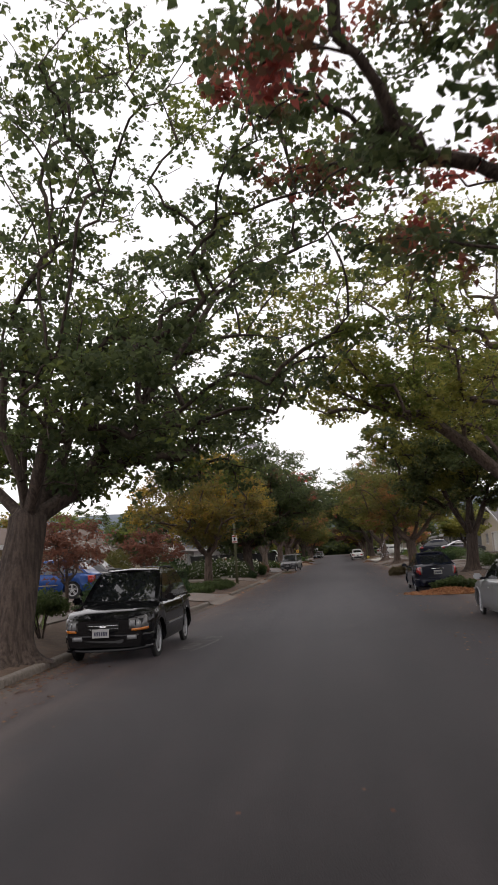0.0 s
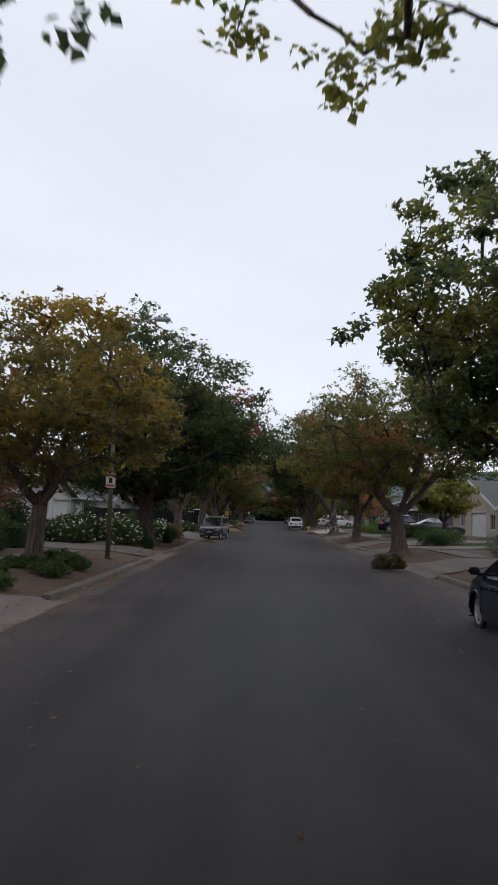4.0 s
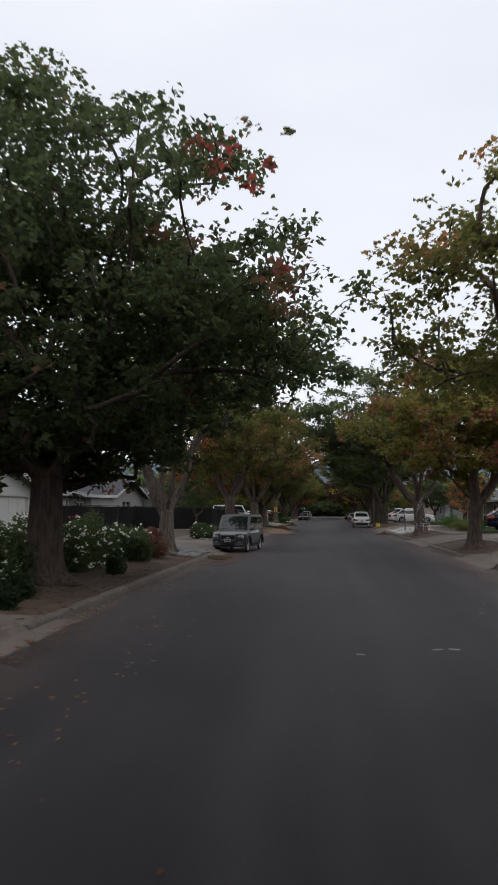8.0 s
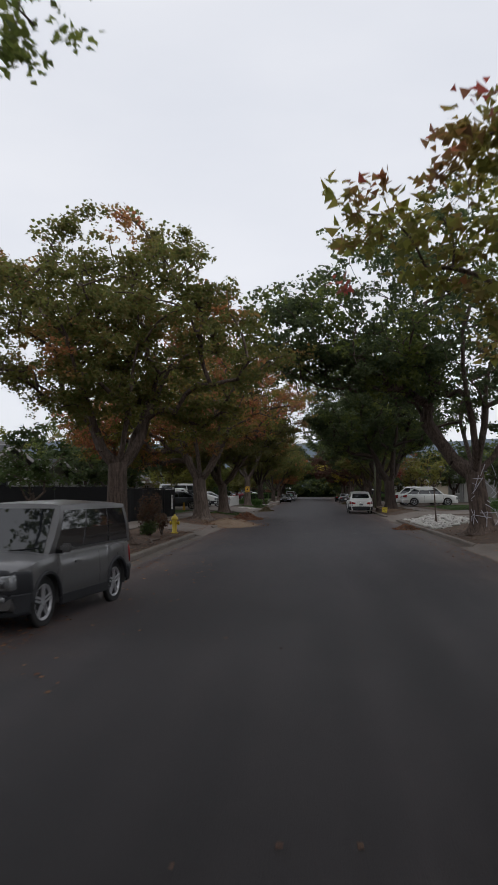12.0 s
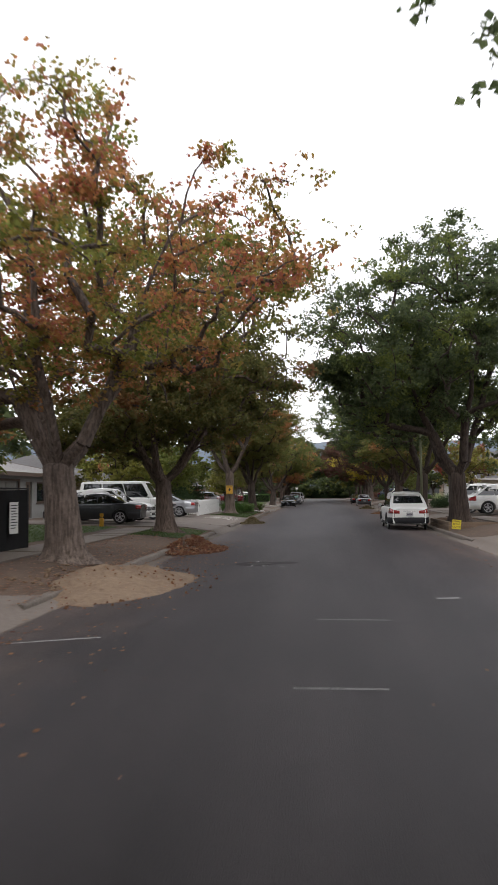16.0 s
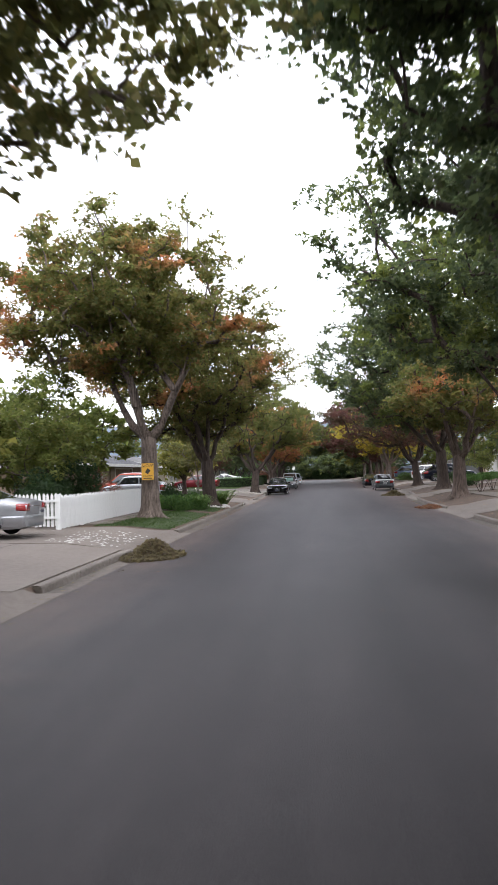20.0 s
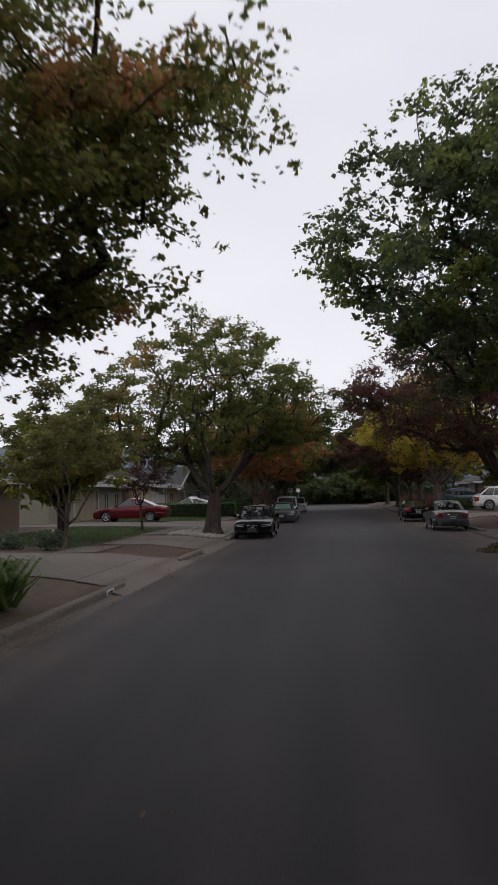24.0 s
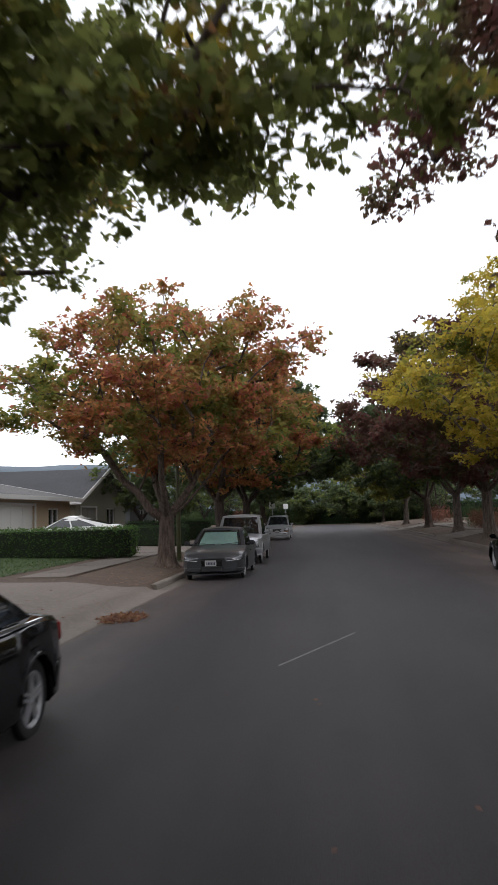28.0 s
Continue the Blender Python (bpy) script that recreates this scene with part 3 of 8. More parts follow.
tree(-6.25, 59.2, 12.4, 6.5, 2.6, 0.40, 88000, L_DEEPRED, BARK_DARK, "dense dark green tree with a little red in the crown", 13, fork=2.2, clumps=460, puff=0.5, leaf=0.14, cone=0.66, inner=4, lean=(-0.4, 0), lobes=((5.0, -0.4, 5.2, 1.6), (3.9, -2.0, 5.8, 1.7), (2.6, 0.4, 7.2, 1.8), (0.8, -1.4, 7.4, 2.1), (3.4, 3.0, 6.4, 1.8), (-2.2, -0.4, 7.4, 2.2), (-2.2, -0.8, 3.3, 1.9), (-3.8, 1.0, 3.4, 2.0), (0.9, -1.4, 3.5, 1.6), (-1.0, 2.6, 3.3, 1.9), (1.6, 0.4, 3.3, 1.6), (0.2, 1.8, 3.2, 1.8), (-1.4, 4.4, 3.4, 2.0), (2.4, 2.6, 3.7, 1.6), (2.5, 3.5, 4.8, 1.8), (4.6, 3.8, 5.2, 1.6), (5.6, 4.2, 5.8, 1.1), (0.5, 4.5, 5.2, 1.8), (-3.4, 0.8, 6.5, 1.3), (-2.9, 0.8, 5.0, 1.3), (-3.4, 0.8, 3.8, 1.3), (-2.3, 0.8, 3.3, 1.3), (-1.2, 0.8, 3.6, 1.3), (-3.5, 0.8, 7.9, 1.3)), kites=True)
tree(-6.0, 71.4, 11.6, 4.6, 3.8, 0.30, 26000, L_GREEN, BARK_PALE, "leaning tree with pale peeling bark and light green leaves", 14, fork=1.5, lean=(0.3, 0.4), clumps=260, puff=0.46, leaf=0.118, bare=0.12, inner=14, kites=True)
tree(-5.9, 90.5, 10.8, 5.2, 3.2, 0.33, 62000, L_GRORANGE, BARK, "broad green street tree turning orange at its edges", 15, clumps=330, puff=0.46, leaf=0.118, lobes=((2.5, 1.0, 3.9, 0.9),), inner=14, kites=True)
tree(-5.95, 110.3, 11.6, 5.7, 3.4, 0.42, 64000, L_ORANGE, BARK_PALE, "street tree with orange and red autumn leaves", 16, fork=2.2, clumps=340, puff=0.46, leaf=0.118, inner=9, lobes=((-4.6, -1.0, 4.8, 2.0), (-4.0, 0.6, 3.8, 1.7), (-6.0, -0.5, 5.6, 1.7), (-5.2, -2.6, 6.2, 1.8), (-3.8, -3.4, 5.4, 1.6), (-6.4, -2.0, 4.7, 1.6)), kites=True)
tree(-6.15, 123.2, 14.2, 6.3, 2.8, 0.36, 72000, L_RUSTY, BARK, "tall street tree in olive, orange and rusty red", 17, fork=2.0, clumps=460, lean=(0.3, 1.2), leaf=0.145, lobes=((2.9, 3.4, 5.2, 1.0), (4.0, 4.2, 6.5, 1.4), (-3.6, -1.0, 4.0, 2.0), (-5.2, 0.6, 4.4, 2.0), (-1.8, 2.2, 3.8, 1.8), (-2.0, -2.6, 4.4, 1.8), (1.4, -1.8, 4.6, 1.5)), puff=0.5, bare=0.0, inner=3, kites=True)
tree(-6.5, 149.0, 12.6, 5.0, 4.6, 0.34, 60000, L_GRORANGE, BARK_PALE, "vase-shaped street tree with a yellow sign on its trunk", 18, fork=3.0, clumps=340, puff=0.46, lean=(-0.9, 0.2), leaf=0.135, inner=10, cone=0.12)
tree(-5.7, 159.6, 11.5, 4.7, 3.7, 0.36, 84000, L_GRORANGE, BARK_DARK, "full round street tree, green with orange touches", 19, fork=2.3, clumps=420, leaf=0.118, puff=0.52, inner=5, lean=(-0.7, -0.4), lobes=((-1.6, 1.2, 4.3, 1.5), (-0.2, 2.4, 4.5, 1.5), (1.6, 2.6, 5.2, 1.4), (-3.4, 1.6, 4.3, 1.4), (2.7, 1.8, 6.6, 1.3), (2.4, 1.6, 7.6, 1.4), (3.0, 2.4, 8.2, 1.2)), kites=True)
tree(-5.5, 184.6, 11.0, 6.5, 3.0, 0.34, 57000, L_TURNING, BARK_DARK, "wide olive and green street tree above a bed of stones", 20, fork=1.8, clumps=400, bare=0.03, lean=(-0.5, 2.4), leaf=0.13, cone=0.35,
     lobes=((3.0, 1.9, 4.7, 1.5), (4.6, 2.1, 5.1, 1.4)), puff=0.42, inner=12, kites=True)
tree(-5.5, 205.8, 9.3, 5.2, 2.7, 0.28, 40000, L_ORANGE, BARK, "low wide street tree with orange and red leaves", 21, fork=1.6, clumps=260, puff=0.5, leaf=0.14)
tree(-5.9, 223.0, 11.3, 6.2, 2.6, 0.32, 36000, L_ORANGE, BARK_DARK, "street tree with rusty orange leaves", 22, clumps=200, leaf=0.17)
tree(-6.2, 238.0, 12.5, 7.4, 2.4, 0.32, 34000, L_DEEP, BARK_DARK, "dark green street tree", 23, clumps=180, leaf=0.26, lean=(1.0, 0))
tree(-6.4, 255.0, 13.0, 7.4, 2.4, 0.30, 30000, L_DEEP, BARK_DARK, "dark green street tree", 24, clumps=160, leaf=0.28, lean=(1.5, 0))
# east side
tree(7.3, 5.5, 13.0, 7.4, 4.6, 0.40, 46000, L_REDTIPS, BARK_DARK, "overhanging street tree, dark green with red leaves at its branch ends", 31, fork=2.6, lean=(-1.8, 2.2), clumps=420, bare=0.18, leaf=0.135, puff=0.46, thin=0.56, inner=14, kites=True)
tree(7.4, 24.5, 13.5, 8.0, 4.2, 0.42, 36000, L_OLIVE, BARK, "large olive green tree reaching over the roadway", 32, fork=2.5, lean=(-1.8, 0.6), clumps=560, puff=0.46, leaf=0.135,
     lobes=((-6.0, -1.2, 6.6, 1.8), (-4.0, -1.6, 5.8, 1.6)), bare=0.2, thin=0.56, inner=24, kites=True)
tree(7.4, 41.0, 12.8, 5.2, 2.8, 0.32, 58000, L_DEEPOLIVE, BARK_DARK, "dark olive green street tree beside a dark parked car", 33, fork=1.8, clumps=330, puff=0.46, leaf=0.14, inner=6)
tree(6.15, 57.0, 9.3, 5.3, 2.9, 0.34, 48000, L_GRORANGE, BARK, "round street tree, green and yellow with orange tips", 34, fork=2.0, clumps=280, leaf=0.116, inner=6, kites=True)
tree(6.5, 77.3, 9.0, 4.9, 2.8, 0.30, 46000, L_RED, BARK, "street tree with olive leaves and a red top", 35, fork=2.0, clumps=230, leaf=0.14)
tree(6.7, 96.2, 13.2, 7.2, 3.8, 0.40, 48000, L_DEEP, BARK, "dark green street tree with a web decoration round its trunk", 36, fork=2.2, clumps=560, lean=(-0.8, 0.2), leaf=0.152,
     lobes=((-7.0, -1.7, 6.6, 1.8), (-5.0, -1.7, 6.4, 2.1), (-3.0, -1.2, 6.4, 2.0), (-7.6, -1.0, 8.4, 1.6)), puff=0.5, bare=0.08, thin=0.56, inner=40, kites=True)
tree(6.7, 129.3, 15.0, 6.9, 3.2, 0.44, 98000, L_DEEP, BARK_DARK, "large dense dark green street tree in a raised bed", 37, fork=2.3, clumps=460, puff=0.6, lean=(-0.3, 0), leaf=0.132, lobes=((-5.8, -0.6, 7.2, 1.4),), inner=4, kites=True)
tree(6.8, 144.5, 12.6, 6.2, 3.6, 0.40, 56000, L_DEEP, BARK_DARK, "tall dark green street tree", 38, fork=2.6, clumps=270, lean=(-0.4, 0), leaf=0.13)
tree(6.9, 159.0, 9.6, 4.2, 2.7, 0.32, 28000, L_GRORANGE, BARK, "green street tree with an orange flush", 39, fork=2.0, clumps=200, leaf=0.14, lean=(0.6, 0))
tree(8.4, 173.5, 15.0, 7.4, 3.4, 0.38, 88000, L_DEEP, BARK_DARK, "tall blue-green street tree", 40, fork=2.5, clumps=480, lean=(-1.4, -0.8), leaf=0.15, puff=0.56, inner=5, kites=True)
tree(8.6, 188.6, 11.3, 6.9, 2.9, 0.34, 68000, L_PURPLE, BARK_DARK, "street tree with dark purple-red leaves", 41, fork=2.0, clumps=380, lean=(-1.3, 0), leaf=0.116, lobes=((-6.8, 0.6, 6.6, 1.5),), puff=0.5, inner=4, kites=True)
tree(8.0, 210.0, 11.5, 5.6, 3.0, 0.34, 40000, L_GOLD, BARK_PALE, "street tree with bright golden yellow leaves", 42, fork=2.2, clumps=260, leaf=0.14)
tree(8.2, 222.0, 12.0, 7.6, 2.6, 0.28, 40000, L_PURPLE, BARK_PALE, "dark reddish street tree with a pale trunk", 43, clumps=210, leaf=0.2, lean=(-1.0, 0))
tree(8.3, 232.0, 11.8, 6.0, 3.0, 0.28, 32000, L_DEEP, BARK_PALE, "dark green street tree with a pale trunk", 44, clumps=170, leaf=0.22)
tree(8.4, 247.0, 13.0, 7.4, 2.6, 0.30, 30000, L_DEEP, BARK, "dark green street tree", 45, clumps=160, leaf=0.27, lean=(-1.5, 0))
tree(8.4, 265.0, 12.5, 7.4, 2.4, 0.26, 26000, L_OLIVE, BARK_PALE, "olive street tree near the bend", 46, clumps=150, leaf=0.28, lean=(-1.5, 0))


# ---- kerbs, pavements, drives and lawns ----
DRIVES_W = [(-14, -6, 16), (30.6, 35.2, 15), (50.3, 54.6, 13), (74.5, 82.5, 15.5), (98.9, 104.6, 6.0), (127.0, 131.2, 16), (138.0, 143.4, 15), (165.6, 171.8, 14.5), (176.0, 181.6, 3.8), (190.5, 199.0, 15), (213, 219, 14), (238, 244, 14)]
DRIVES_E = [(6, 11, 14), (46.5, 51.5, 15), (60.5, 64.0, 15), (69.0, 74.0, 17), (84.0, 91.5, 17), (113.5, 120.5, 15), (136.5, 141.0, 14), (148.5, 154.0, 14), (166.0, 171.0, 14), (180.5, 185.5, 14), (197.0, 203.0, 14), (226.0, 232.0, 15), (252, 257, 15)]


def in_drive(y, drives):
    return any(a - 0.2 < y < b + 0.2 for a, b, _ in drives)


kerb_bm = bmesh.new()
profile = [(0.03, -0.02), (0.012, 0.10), (-0.005, 0.128), (-0.035, 0.14), (-0.15, 0.143), (-0.16, 0.05)]
kv = [[kerb_bm.verts.new((px, 0.01 + k * 1.98, pz)) for px, pz in profile] for k in (0, 1)]
for i in range(len(profile) - 1):
    kerb_bm.faces.new((kv[0][i], kv[0][i + 1], kv[1][i + 1], kv[1][i]))
kerb_bm.faces.new(kv[0][::-1])
kerb_bm.faces.new(kv[1])
kerb_mesh = bpy.data.meshes.new("kerb_stone")
bmesh.ops.recalc_face_normals(kerb_bm, faces=kerb_bm.faces[:])
kerb_bm.to_mesh(kerb_mesh)
kerb_bm.free()
kerb_mesh.materials.append(KERB_MAT)
for side, f, s, drives in (("kerb_west", kl, 1, DRIVES_W), ("kerb_east", kr, -1, DRIVES_E)):
    root = tagged(new(side), "weathered concrete kerb stones", "kerb", kind="structure")
    y = -20.0
    while y < 276 + (14 if s < 0 else 0):
        if not in_drive(y + 1, drives):
            k = new("kerb_stone", kerb_mesh)
            k.parent = root
            tilt = math.degrees(math.atan2(f(y + 2) - f(y), 2))
            k.matrix_world = pose(f(y), y, random.uniform(-0.008, 0.006), 0, random.uniform(-1, 1), -tilt) @ Matrix.Diagonal((s, 1, 1, 1))
        y += 2.0
far_kerb = boxpart("kerb_north", (-90, 9, ROAD_END, ROAD_END + 0.16, -0.05, 0.15), KERB_MAT)
tagged(far_kerb, "pale concrete kerb across the far bend", "kerb", kind="structure")


def patch(name, material, x0, x1, y0, y1, dz, label, category, step=1.0, ramp=None, kind="structure", parent=None, edge=0.0):
    """A sheet that follows the ground dz above it."""
    nx, ny = max(1, int(abs(x1 - x0) / step)), max(1, int((y1 - y0) / step))
    v = []
    for j in range(ny + 1):
        for i in range(nx + 1):
            x, y = x0 + (x1 - x0) * i / nx, y0 + (y1 - y0) * j / ny
            if edge and j in (0, ny):
                y += edge * noise.noise(Vector((x * 0.7, y, 3.0)))
            if edge and i in (0, nx):
                x += edge * noise.noise(Vector((x, y * 0.7, 7.0)))
            z = ground_z(x, y) + dz
            if ramp and abs(x - ramp[0]) < 1.3 and (x - ramp[0]) * ramp[1] < 0.2:
                z = ground_z(x, y) + dz
            v.append((x, y, z))
    q = [(j * (nx + 1) + i, j * (nx + 1) + i + 1, (j + 1) * (nx + 1) + i + 1, (j + 1) * (nx + 1) + i) for j in range(ny) for i in range(nx)]
    return tagged(mesh_object(name, v, q, material, parent, smooth=True), label, category, kind=kind)


def drive(n, side, y0, y1, reach, apron=True):
    """A concrete drive: ramped apron over the gutter, then slabs with joints up to the house."""
    f, s = (kl, -1) if side == "west" else (kr, 1)
    root = tagged(new("driveway_%s_%d" % (side, n)), "pale concrete drive with slab joints", "driveway", kind="structure")
    ym = (y0 + y1) / 2
    k = f(ym)
    v = []
    outs = [(-0.36, 0.012, 0.0), (0.0, 0.055, 0.3), (0.12, 0.15, 0.5), (0.6, 0.0, 0.8), (0.92, 0.0, 0.85)]
    for d, z, tuck in outs:
        x = k + s * d
        zz = z if d < 0.5 else ground_z(x, ym) + 0.03
        v += [(x, y0 - 0.9 + tuck, zz), (x, y1 + 0.9 - tuck, zz)]
    q = [(2 * i, 2 * i + 1, 2 * i + 3, 2 * i + 2) for i in range(4)]
    if apron:
        mesh_object("apron", v, q, CONCRETE, root)
    d = 0.92 if apron else 0.18
    rows = 2 if y1 - y0 > 4.8 else 1
    while d < reach - 0.5:
        ln = min(2.6, reach - d)
        for r in range(rows):
            a, b = y0 + (y1 - y0) * r / rows + 0.008, y0 + (y1 - y0) * (r + 1) / rows - 0.008
            xa, xb = k + s * (d + 0.008), k + s * (d + ln - 0.008)
            lift = 0.032 + random.uniform(-0.004, 0.004)
            bm = bmesh.new()
            ps = [xa + (xb - xa) * i / 5 for i in range(6)]
            rows_ = [[bm.verts.new((x, y, ground_z(x, y) + z)) for x in ps] for y, z in ((a, -0.05), (a, lift), (b, lift), (b, -0.05))]
            for u, v in zip(rows_, rows_[1:]):
                for i in range(5):
                    bm.faces.new((u[i], u[i + 1], v[i + 1], v[i]))
            for i in (0, 5):
                bm.faces.new([r_[i] for r_ in rows_])
            part("slab", bm, CONCRETE, root)
        d += ln


for n, (a, b, c) in enumerate(DRIVES_W):
    drive(n + 1, "west", a, b, c)
drive(len(DRIVES_W) + 1, "west", 131.3, 137.9, 9.5, apron=False)
for n, (a, b, c) in enumerate(DRIVES_E):
    drive(n + 1, "east", a, b, c)

patch("driveway_pad", CONCRETE, -9.4, -15.2, 35.3, 39.6, 0.035, "pale concrete parking pad beside a drive", "driveway")

slab_bm = bmesh.new()
box(slab_bm, -0.66, 0.66, 0.006, 1.494, -0.06, 0.02)
slab_mesh = bpy.data.meshes.new("slab")
bmesh.ops.recalc_face_normals(slab_bm, faces=slab_bm.faces[:])
slab_bm.to_mesh(slab_mesh)
slab_bm.free()
slab_mesh.materials.append(CONCRETE)
for name, f, s, drives in (("pavement_west", kl, -1, DRIVES_W), ("pavement_east", kr, 1, DRIVES_E)):
    root = tagged(new(name), "concrete footpath of separate slabs", "pavement", kind="structure")
    y = -8.0
    while y < 262:
        if not any(a - 0.9 < y + 0.75 < b + 0.9 for a, b, _ in drives) and not (s < 0 and 130 < y < 138):
            x = f(y) + s * 3.15
            o = new("slab", slab_mesh)
            o.parent = root
            o.matrix_world = pose(x, y, ground_z(x, y) + 0.02 + random.uniform(-0.006, 0.008), random.uniform(-0.3, 0.3), random.uniform(-0.4, 0.4), 0)
        y += 1.5


def blades(x0, x1, y0, y1, count, seed, h=0.07):
    rng = np.random.default_rng(seed)
    x, y = rng.uniform(min(x0, x1), max(x0, x1), count), rng.uniform(y0, y1, count)
    z = np.array([ground_z(a, b) for a, b in zip(x, y)])
    p = np.stack([x, y, z], 1)
    a = rng.uniform(0, 6.28, count)
    side = np.stack([np.cos(a), np.sin(a), a * 0], 1) * 0.014
    tip = np.stack([rng.normal(0, 0.025, count), rng.normal(0, 0.025, count), rng.uniform(0.5, 1.1, count) * h], 1)
    v = np.stack([p - side, p + side, p + tip], 1).reshape(-1, 3)
    return v, np.arange(count * 3).reshape(-1, 3)


def lawn(x0, x1, y0, y1, seed, label="mown green lawn", count=5000):
    ob = patch("lawn", GRASS_MAT, x0, x1, y0, y1, 0.012, label, "lawn", edge=0.25)
    v, t = blades(x0, x1, y0, y1, count, seed)
    g = mesh_object("grass", v, None, BLADE, tris=t)
    tagged(g, "short green grass blades of a lawn", "grass", kind="stuff")


lawn(-8.9, -15.0, 113.8, 126.2, 2, "front lawn beside the dark cars", 9000)
lawn(-4.85, -7.2, 120.5, 126.2, 3, count=4500)
lawn(-4.85, -7.4, 144.2, 153.4, 4, "kerbside lawn under the sign tree", 7000)
lawn(-8.5, -13.8, 174.8, 189.6, 5, "front lawn beside the red car", 12000)
lawn(-8.9, -15.5, 199.6, 210.5, 6, "front lawn before the clipped hedge", 9000)
lawn(-4.85, -7.3, 219.5, 228.0, 7, count=3000)
lawn(-4.85, -7.4, 155.0, 158.6, 8, count=2500)
lawn(10.3, 15.5, 122.2, 135.5, 9, "raised front lawn on the east side", 8000)
lawn(10.0, 15.0, 93.0, 103.0, 10, count=5000)
lawn(11.0, 16.0, 154.8, 165.0, 11, count=5000)
lawn(10.5, 15.0, 60.0, 68.0, 12, count=4000)
lawn(-10.0, -14.5, 84.0, 89.0, 13, "lawn behind the construction fence", 3000)


# ---- vehicles ----
from mathutils.bvhtree import BVHTree

GLASS = mat("tinted_glass", (0.012, 0.014, 0.016), rough=0.03, vary=0.05, spec=0.85)
RUBBER = mat("tyre_rubber", (0.018, 0.018, 0.019), rough=0.85, vary=0.3, scale=20)
RIM = mat("alloy", (0.48, 0.48, 0.50), rough=0.38, metal=0.45, vary=0.12, scale=20)
BLACK = mat("black_plastic", (0.011, 0.011, 0.012), rough=0.5, vary=0.2, scale=20, spec=0.2)
GREYPLASTIC = mat("grey_plastic", (0.020, 0.0205, 0.024), rough=0.6, vary=0.2, scale=20, spec=0.3)
CHROME = mat("chrome", (0.75, 0.75, 0.77), rough=0.12, metal=1.0, vary=0.05)
LAMP_CLEAR = mat("clear_lamp", (0.2, 0.205, 0.215), rough=0.1, vary=0.5, scale=30, coat=0.8)
LAMP_BEZEL = mat("lamp_bezel", (0.09, 0.088, 0.088), rough=0.14, vary=0.4, scale=30, coat=0.8)
LAMP_SMOKED = mat("smoked_lamp", (0.10, 0.105, 0.115), rough=0.12, vary=0.4, scale=30, coat=0.6)
LAMP_RED = mat("red_lamp", (0.30, 0.012, 0.012), rough=0.15, vary=0.3, scale=30, coat=0.8)
LAMP_AMBER = mat("amber_lamp", (0.45, 0.13, 0.01), rough=0.15, vary=0.2, scale=30, coat=0.8)
LAMP_CORE = mat("lamp_projector", (0.06, 0.06, 0.065), rough=0.1, vary=0.4, scale=40, coat=0.8)
LAMP_STRIP = mat("lamp_strip", (0.62, 0.64, 0.68), rough=0.2, vary=0.1)
PLATE = mat("plate_white", (0.33, 0.33, 0.33), rough=0.4, vary=0.1)
PLATE_DIM = mat("plate_dull", (0.075, 0.078, 0.085), rough=0.35, vary=0.3, scale=20)
INK = mat("dark_ink", (0.03, 0.03, 0.06), rough=0.6, vary=0.1)


def paint(name, colour, metal=0.35):
    dark = max(colour) < 0.03
    return mat(name, colour, rough=0.10 if dark else 0.28, metal=metal, vary=0.08, scale=2.0, coat=0.15 if dark else 0.3, spec=0.2 if dark else 0.3)


P_BLACK, P_NAVY, P_DARK = paint("black_paint", (0.005, 0.005, 0.006), 0.0), paint("navy_paint", (0.006, 0.008, 0.018), 0.0), paint("charcoal_paint", (0.045, 0.047, 0.052))
P_GREY, P_SILVER, P_WHITE = paint("grey_paint", (0.155, 0.153, 0.155), 0.5), paint("silver_paint", (0.40, 0.41, 0.43), 0.6), paint("white_paint", (0.74, 0.74, 0.72), 0.0)
P_BLUE, P_RED, P_PLUM, P_SLATE = paint("blue_paint", (0.012, 0.05, 0.19)), paint("red_paint", (0.11, 0.006, 0.010)), paint("plum_paint", (0.045, 0.04, 0.055)), paint("slate_blue_paint", (0.10, 0.13, 0.18))
P_GUN = paint("gunmetal_paint", (0.075, 0.078, 0.085))
P_ORANGE = paint("orange_red_paint", (0.30, 0.04, 0.015))

STYLES = {  # length, width, height, belt, nose, sill, wheel radius, fractions from the front: hood end, roof start, roof end, rear base; tail height; roof width share
    "sedan": (4.62, 1.80, 1.415, 0.94, 0.74, 0.22, 0.33, 0.29, 0.475, 0.66, 0.87, 0.98, 0.70),
    "hatch": (4.40, 1.75, 1.49, 0.96, 0.72, 0.20, 0.315, 0.20, 0.44, 0.57, 0.965, 1.09, 0.66),
    "suv": (4.40, 1.79, 1.66, 1.05, 0.92, 0.28, 0.365, 0.26, 0.45, 0.80, 0.97, 1.06, 0.74),
    "boxy": (4.30, 1.70, 1.77, 1.06, 0.96, 0.30, 0.375, 0.23, 0.34, 0.93, 0.985, 1.08, 0.86),
    "large_suv": (5.10, 1.98, 1.77, 1.10, 0.94, 0.28, 0.385, 0.24, 0.41, 0.80, 0.97, 1.10, 0.75),
    "camper": (5.20, 1.95, 2.08, 1.18, 0.98, 0.34, 0.36, 0.19, 0.29, 0.975, 0.995, 1.22, 0.84),
    "pickup": (5.30, 1.86, 1.78, 1.10, 0.98, 0.38, 0.37, 0.28, 0.38, 0.58, 0.62, 1.10, 0.80),
    "mini": (3.85, 1.70, 1.42, 0.98, 0.84, 0.20, 0.31, 0.24, 0.36, 0.84, 0.97, 1.00, 0.82),
}


